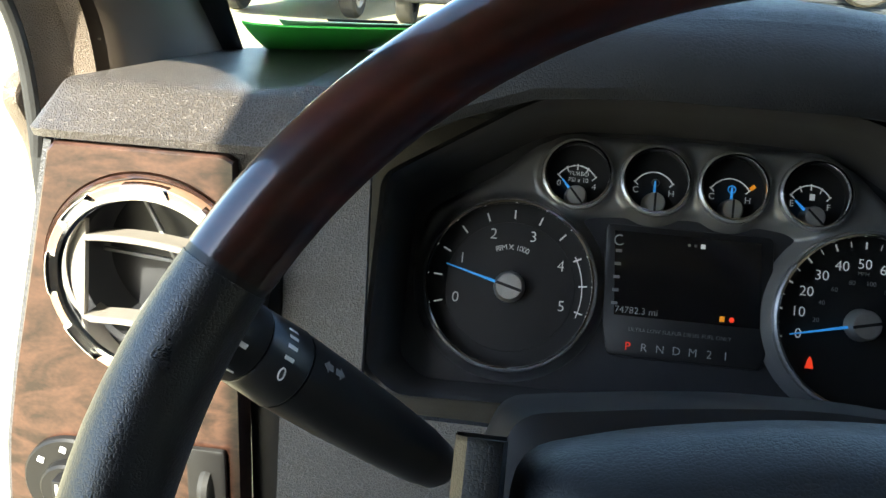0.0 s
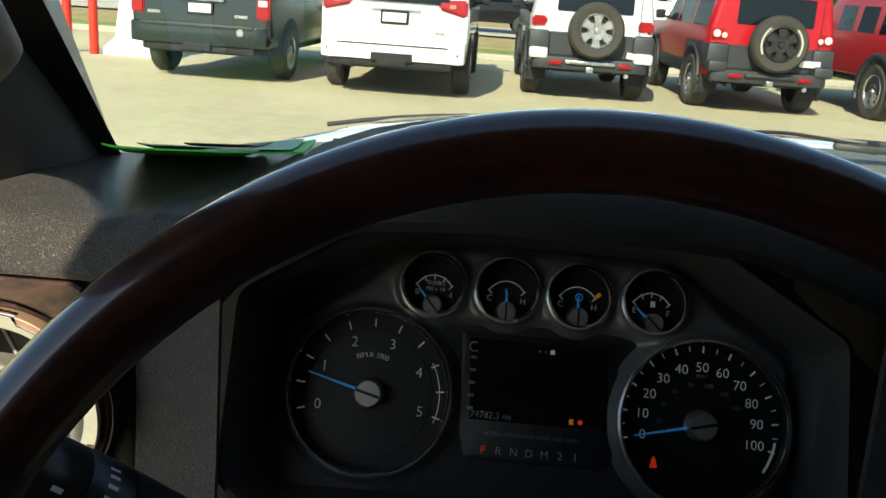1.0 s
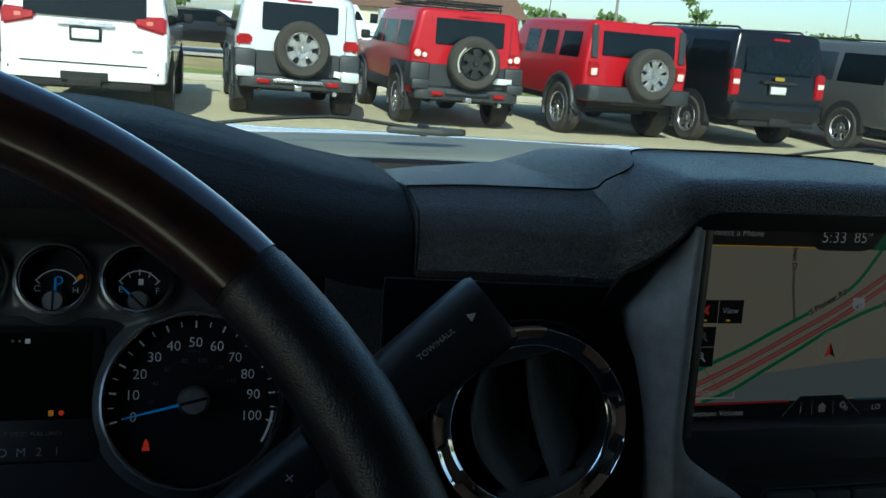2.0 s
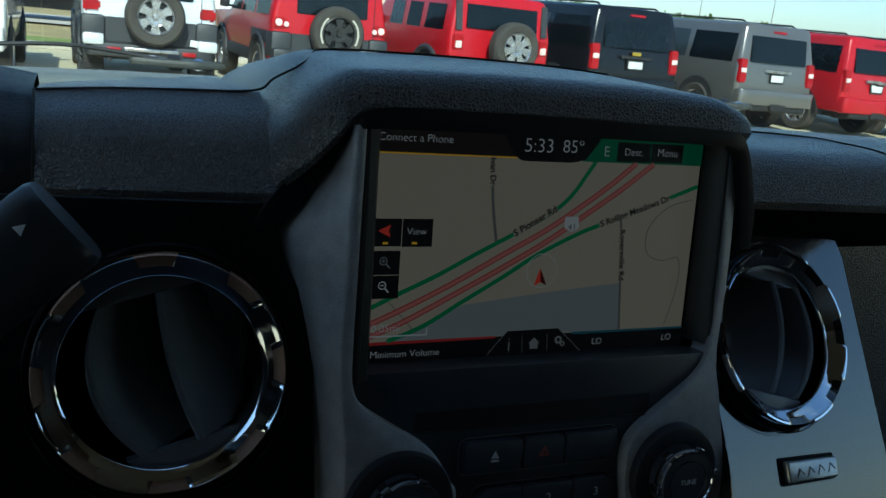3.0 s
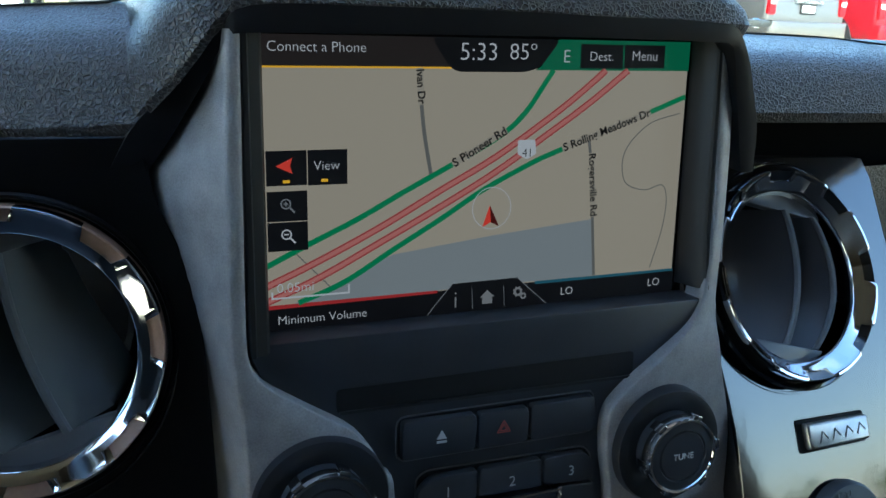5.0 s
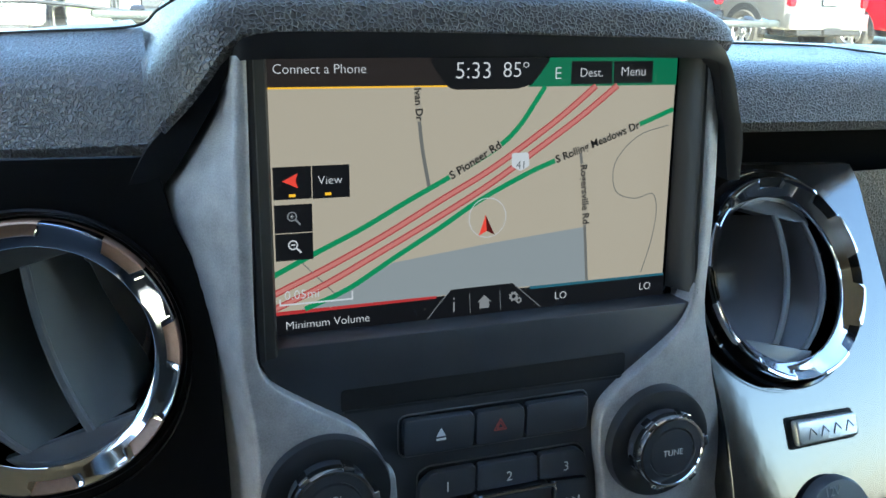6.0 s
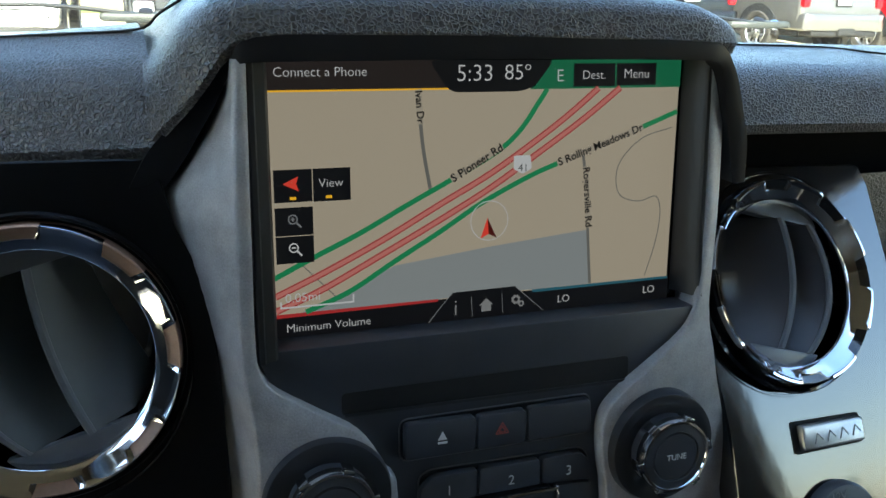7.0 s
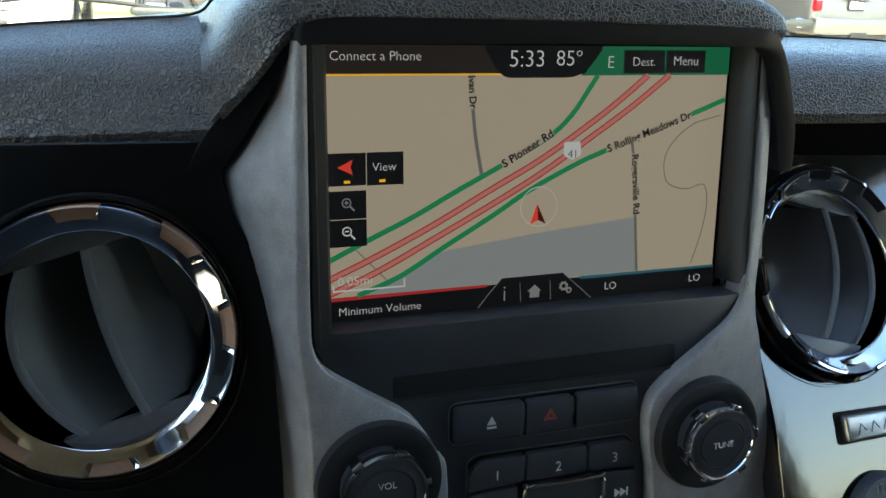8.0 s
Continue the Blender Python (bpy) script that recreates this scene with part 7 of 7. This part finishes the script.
        for z in (1.86, 1.93):
            part("rack_rail", tube([(-0.62, 0.45, z), (0.62, 0.45, z), (0.64, 0.5, z), (0.64, 2.4, z), (-0.64, 2.4, z), (-0.64, 0.5, z), (-0.62, 0.45, z)], 0.014, 8), C["dark"], v)
        for x in (-0.6, -0.3, 0, 0.3, 0.6):
            part("rack_post", tube([(x, 0.45, 1.78), (x, 0.45, 1.93)], 0.012, 6), C["dark"], v)
    return v


def big_suv(name, m, label, paint, lift=0.0, L=5.3, H=1.93, bumper_mat=None, badge=False, lamp_tall=True, silver_line=False, lamp_band=False):
    v, hw, ry, sx = suv(name, m, label, paint, L=L, Wd=2.0, H=H, belt=1.18, sill=0.48, tumble=0.14, rear_lean=0.14, wr=0.39, wt=0.25, rear_axle=1.05, hood_z=1.18, hood_l=1.4)
    on_rear(v, "rear_window", -0.72, 0.72, 1.26, 1.72, ry, C["glass"], label="dark rear window")
    on_rear(v, "brake_lamp", -0.17, 0.17, 1.79, 1.83, ry, C["lamp"], 0.02)
    for s in (1, -1):
        a, b = ((0.80, 0.985) if s > 0 else (-0.985, -0.80))
        if lamp_tall:
            lp = on_rear(v, "tail_lamp", a, b, 0.88, 1.30, ry, C["lamp"], 0.02, 0.10, 0.02, label="tall red tail lamp")
            on_rear(lp, "lens", a + 0.03, b - 0.03, 1.06, 1.14, ry, C["clear"], 0.026, 0.01, 0.004)
        else:
            a, b = ((0.58, 0.97) if s > 0 else (-0.97, -0.58))
            lp = on_rear(v, "tail_lamp", a, b, 1.10, 1.34, ry, C["lamp"], 0.02, 0.10, 0.03, label="wide red tail lamp", taper=(0.10, 0.0) if s > 0 else (0.0, 0.10))
            on_rear(lp, "lens", a + 0.15, a + 0.23, 1.22, 1.27, ry, C["amber"], 0.026, 0.01, 0.004)
    bumper(v, 0.99, 0.50, 0.78, C[bumper_mat or paint], 0.3, -0.08)
    part("lower_valance", box((-0.80, -0.04, 0.40), (0.80, 0.25, 0.52), 0.03), C["dark"], v)
    part("tow_hitch", box((-0.20, -0.10, 0.42), (0.20, 0.0, 0.54), 0.02), C["dark"], v)
    part("plate_frame", box((-0.19, ry(0.95) - 0.015, 0.90 + lift), (0.19, ry(0.95) + 0.01, 1.08 + lift), 0.01), C["dark"], v)
    part("number_plate", box((-0.16, ry(0.95) - 0.02, 0.93 + lift), (0.16, ry(0.95) + 0.01, 1.05 + lift), 0.006), C["plate"], v, "plain pale number plate")
    on_rear(v, "tailgate_handle", -0.34, 0.34, 1.09 + lift, 1.14 + lift, ry, C["alloy"] if not badge else C["dark"], 0.03, 0.02, 0.008)
    if badge:
        on_rear(v, "badge", -0.10, 0.10, 1.15, 1.21, ry, C["gold"], 0.02, 0.01, 0.01)
    if silver_line:
        part("bumper_line", box((-0.75, -0.10, 0.70), (0.75, -0.06, 0.715), 0.004), C["dark"], v)
        part("hitch_recess", box((-0.28, -0.088, 0.485), (0.28, 0.0, 0.60), 0.008), C["dark"], v)
        on_rear(v, "badge", 0.55, 0.69, 0.865, 0.905, ry, C["alloy"], 0.012, 0.01, 0.004, label="small chrome badge")
        for s in (1, -1):
            part("reflector", box((s * 0.86 - 0.03, -0.065, 0.60), (s * 0.86 + 0.03, -0.03, 0.64), 0.006), C["dark"], v)
    if lamp_band:
        on_rear(v, "chrome_band", -0.78, 0.78, 1.18, 1.225, ry, C["alloy"], 0.03, 0.02, 0.01)
        part("bumper_step", box((-0.80, -0.095, 0.735), (0.80, -0.02, 0.79), 0.012), C["trim"], v)
        for x in (-0.66, 0.58):
            on_rear(v, "badge", x - 0.09, x + 0.09, 0.885, 0.925, ry, C["alloy"], 0.012, 0.01, 0.004, label="small chrome badge")
        part("bumper_sensor", lathe([(0.0, -0.02), (0.05, -0.018), (0.055, 0.0)], 16, m=Matrix.Translation((0.62, -0.09, 0.70))), C["alloy"], v)
    for s in (1, -1):
        part("roof_rail", tube([(s * 0.66, 0.4, H - 0.01), (s * 0.66, 0.5, H + 0.04), (s * 0.66, L * 0.55, H + 0.04), (s * 0.66, L * 0.58, H - 0.01)], 0.018, 8), C["dark"], v)
    return v


def hummer(m, label):
    v, hw, ry, sx = suv("squared_off_roader", m, label, "red", L=4.7, Wd=1.90, H=1.86, belt=1.22, sill=0.60, tumble=0.10, rear_lean=0.10, wr=0.42, wt=0.29, hood_z=1.22, hood_l=1.4, wins=[(0.34, 1.02), (1.18, 1.72), (1.88, 2.42)])
    on_rear(v, "rear_window", -0.66, 0.66, 1.33, 1.70, ry, C["glass"], label="dark rear window")
    for s in (1, -1):
        a, b = ((0.70, 0.90) if s > 0 else (-0.90, -0.70))
        lp = on_rear(v, "tail_lamp", a, b, 0.98, 1.22, ry, C["lamp"], 0.02, 0.08, 0.02)
        on_rear(lp, "lens", a + 0.05, b - 0.04, 1.01, 1.12, ry, C["clear"], 0.028, 0.01, 0.006)
        on_rear(v, "pillar_trim", 0.74 if s > 0 else -0.86, 0.86 if s > 0 else -0.74, 1.28, 1.78, ry, C["trim"], 0.014, 0.02, 0.01)
    bumper(v, 0.95, 0.62, 0.86, C["trim"], 0.35, -0.16)
    part("lower_bar", tube([(-0.50, -0.06, 0.60), (0.50, -0.06, 0.60)], 0.028, 8), C["trim"], v)
    part("axle", tube([(-0.75, 0.85, 0.42), (0.75, 0.85, 0.42)], 0.06, 10), C["dark"], v)
    flare(v, 0.85, 0.42, hw, C["trim"], 0.09), flare(v, 3.75, 0.42, hw, C["trim"], 0.09)
    road_wheel(v, 0.07, -0.22, 1.08, 0.41, 0.28, "alloy", "spare_wheel", axis="y", spokes=7)
    part("spare_mount", box((-0.05, -0.10, 0.96), (0.19, 0.08, 1.16), 0.02), C["dark"], v)
    return v


def park(x, y, turn=0.0):
    return pose(x, y, 0, 0, 0, turn)


big_suv("estate_car", park(-4.08, 11.95, -3), "dark green-black family four-wheel-drive with chrome tail band", "green", lamp_band=True)
big_suv("estate_car", park(-1.365, 11.70, -0.5), "white family four-wheel-drive with wide red tail lamps", "white", lift=0.07, lamp_tall=False, silver_line=True)
off_roader(park(1.40, 12.90, 0.8), "white off-road car with black cladding and rear spare wheel", "silver", "alloy", chrome=True)
off_roader(park(3.97, 12.85, 2), "red off-road car with roof rack and black spare wheel", "red", "dark_alloy", rack=True, lamp_clear=True)
hummer(park(6.79, 12.74, 4.8), "bright red squared off-road car with rear spare wheel")
big_suv("estate_car", park(9.32, 12.6, 7), "black estate four-wheel-drive with gold tailgate badge", "black", badge=True)
big_suv("estate_car", park(12.40, 12.5, 6), "warm grey estate four-wheel-drive with red tail lamps", "grey", L=5.6)
big_suv("estate_car", park(15.2, 12.75, 6), "red estate four-wheel-drive parked in the row", "red")
big_suv("estate_car", park(17.7, 13.2, 6), "black estate four-wheel-drive at the end of the row", "black")

# ---- posts, far vehicles, trees ----
M["post_red"] = mat("red_painted_post", (0.55, 0.03, 0.012), 0.5, vary=0.1, vscale=3)
for x, y in ((-7.2, 14.6), (-6.75, 14.6)):
    p = thing("post", pose(x, y, 0), "red painted steel post at the edge of the car park", "post", "red posts")
    part("pipe", lathe([(0.075, 0.0), (0.075, 1.9), (0.06, 1.96), (0.0, 1.97)], 16, m=pose(0, 0, 0, 90)), M["post_red"], p)
b = thing("barrier", pose(-6.0, 14.9, 0), "white painted concrete barrier block on the car park", "barrier")
part("block", loft([[(x * k, y * k, z) for x, y in ((-0.6, -0.3), (0.6, -0.3), (0.6, 0.3), (-0.6, 0.3))] for z, k in ((0, 1.0), (0.12, 1.0), (0.3, 0.7), (0.95, 0.55), (1.0, 0.5))]), M["white_paint"], b)


def far_car(x, y, paint, turn, label):
    v = thing("car", pose(x, y, 0.02, 0, 0, turn), label, "car", "far cars")
    prof = [(-2.2, 0.35), (-2.25, 0.75), (-2.1, 0.92), (-1.2, 1.0), (-0.6, 1.42), (0.9, 1.45), (1.6, 1.05), (2.15, 0.98), (2.25, 0.6), (2.2, 0.35)]
    part("body", prism(prof, -0.85, 0.85, 0.05), C[paint], v)
    part("window", prism([(-1.0, 1.03), (-0.55, 1.36), (0.85, 1.38), (1.35, 1.05)], -0.86, 0.86), C["glass"], v)
    for s in (1, -1):
        for xx in (-1.4, 1.4):
            part("wheel", lathe([(0.0, -0.11), (0.20, -0.11), (0.31, -0.09), (0.32, 0.09), (0.0, 0.10)], 20, m=Matrix.Translation((xx, s * 0.76, 0.32))), C["tyre"], v)
    return v


far_car(-0.5, 32.0, "black", 3, "dark saloon driving on the road")
for i, (x, y, pt) in enumerate(((-3.5, 46, "white"), (0.8, 47, "white"), (4.6, 47, "green"), (9, 48, "white"), (14, 47, "grey"), (-9, 46, "black"), (-14, 47, "white"), (21, 48, "white"), (28, 49, "silver"))):
    far_car(x, y, pt, 80 + 10 * (i % 3), "parked car far behind the road")
def van(x, y):
    v = thing("van", pose(x, y, 0), "white delivery van far behind the road", "van", "far vans")
    part("body", prism([(-2.6, 0.4), (-2.6, 2.4), (1.2, 2.45), (1.8, 1.5), (2.6, 1.3), (2.6, 0.4)], -1.0, 1.0, 0.08), M["white_paint"], v)
    part("window", prism([(1.1, 1.55), (1.15, 2.1), (1.35, 2.05), (1.65, 1.55)], -1.01, 1.01), C["glass"], v)
    for xx in (-1.7, 1.7):
        for s in (1, -1):
            part("wheel", lathe([(0.0, -0.12), (0.22, -0.12), (0.35, -0.1), (0.36, 0.1), (0.0, 0.1)], 20, m=Matrix.Translation((xx, s * 0.88, 0.36))), C["tyre"], v)
for x, y in ((7.5, 55), (13.5, 58), (33, 60)):
    van(x, y)
hs_ = thing("house", pose(18, 78, 0), "low pale house with a brown roof far away", "house")
M["wall_cream"] = mat("cream_siding", (0.55, 0.50, 0.40), 0.8, vary=0.1)
M["roof_brown"] = mat("brown_shingles", (0.16, 0.09, 0.06), 0.9, vary=0.2)
part("wall", box((-8, -4, 0), (8, 4, 2.8), 0.02), M["wall_cream"], hs_)
part("roof", prism([(-4.6, 2.8), (4.6, 2.8), (0, 5.0)], -8.6, 8.6, axis="x"), M["roof_brown"], hs_)
for x in (-5, -1.5, 2, 5.5):
    part("window", box((x, -4.05, 1.0), (x + 1.2, -3.98, 2.2), 0.02), C["glass"], hs_)


def tree(x, y, h, spread, seed, clumps, label, sparse=False):
    rnd = random.Random(seed)
    t = thing("tree", pose(x, y, 0), label, "tree", "")
    limbs = tube([(0, 0, 0), (0.05, 0.02, h * 0.3), (-0.03, 0.04, h * 0.6), (0.02, 0, h * 0.93)], [h * 0.022, h * 0.016, h * 0.01, h * 0.003], 8)
    tips = []
    for k in range(9 if sparse else 14):
        z0 = h * (0.25 + 0.6 * rnd.random())
        a, r = rnd.random() * 6.28, spread * (0.45 + 0.55 * rnd.random()) * (1.15 - 0.55 * z0 / h)
        tip = Vector((r * math.cos(a), r * math.sin(a), z0 + r * 0.6))
        limbs = tube([(0, 0, z0), tip * 0.5 + Vector((0, 0, z0 * 0.5 + 0.1)), tip], [h * 0.008, h * 0.005, h * 0.002], 6, bm=limbs)
        tips.append((Vector((0, 0, z0)), tip))
    part("trunk", limbs, GROUND["bark"], t)
    verts, faces = [], []
    for k in range(clumps):
        a, b = rnd.choice(tips)
        c = a.lerp(b, 0.35 + 0.75 * rnd.random()) + Vector((rnd.gauss(0, 1), rnd.gauss(0, 1), rnd.gauss(0, 0.8))) * spread * (0.10 if sparse else 0.17)
        s = spread * (0.055 if sparse else 0.085) * (0.6 + rnd.random())
        q = Euler((rnd.random() * 6, rnd.random() * 6, rnd.random() * 6)).to_matrix()
        i0 = len(verts)
        for p in ((-s, -s * 0.5, 0), (s * 0.2, -s * 0.7, s * 0.2), (s, 0.1 * s, 0), (s * 0.1, s * 0.7, s * 0.15), (-s * 0.8, s * 0.4, 0)):
            verts.append(c + q @ Vector(p))
        faces.append((i0, i0 + 1, i0 + 2, i0 + 3, i0 + 4))
    data = bpy.data.meshes.new("crown")
    data.from_pydata(verts, [], faces)
    data.materials.append(GROUND["leaf"])
    ob = new("crown", data)
    ob.parent = t
    return t


tree(36.0, 62.0, 6.2, 2.0, 3, 900, "slender young tree with sparse leaves", True)
rnd = random.Random(5)
for i, az in enumerate(range(100, 172, 8)):
    d = 38 + 14 * rnd.random()
    tree(d * math.sin(radians(az)), d * math.cos(radians(az)), 1.5 + 0.7 * rnd.random(), 1.9 + rnd.random(), 60 + i, 600, "broad summer tree beside the car park")
for i, az in enumerate((-38, -30, -24, -17, -9, -2, 5, 11, 20.3, 21.6, 25.0, 36.6, 37.8, 39.0, 41.6, 42.4, 50, 56, 63)):
    d = 170 + 40 * rnd.random()
    tree(d * math.sin(radians(az)), d * math.cos(radians(az)), 5.0 + 1.5 * rnd.random(), 3.6 + 1.2 * rnd.random(), 20 + i, 700, "broad summer tree in the far tree line")
pole_m = mat("pole_grey", (0.2, 0.19, 0.17), 0.7, vary=0.1)
for x, y, h in ((34, 88, 9), (19, 40, 8.5), (95, 120, 12), (110, 120, 14), (12.0, 44, 9)):
    p = thing("utility_pole", pose(x, y, 0), "tall slim pole beyond the car park", "pole", "far poles")
    part("shaft", lathe([(0.08, 0.0), (0.05, h), (0.0, h + 0.02)], 10, m=pose(0, 0, 0, 90)), pole_m, p)
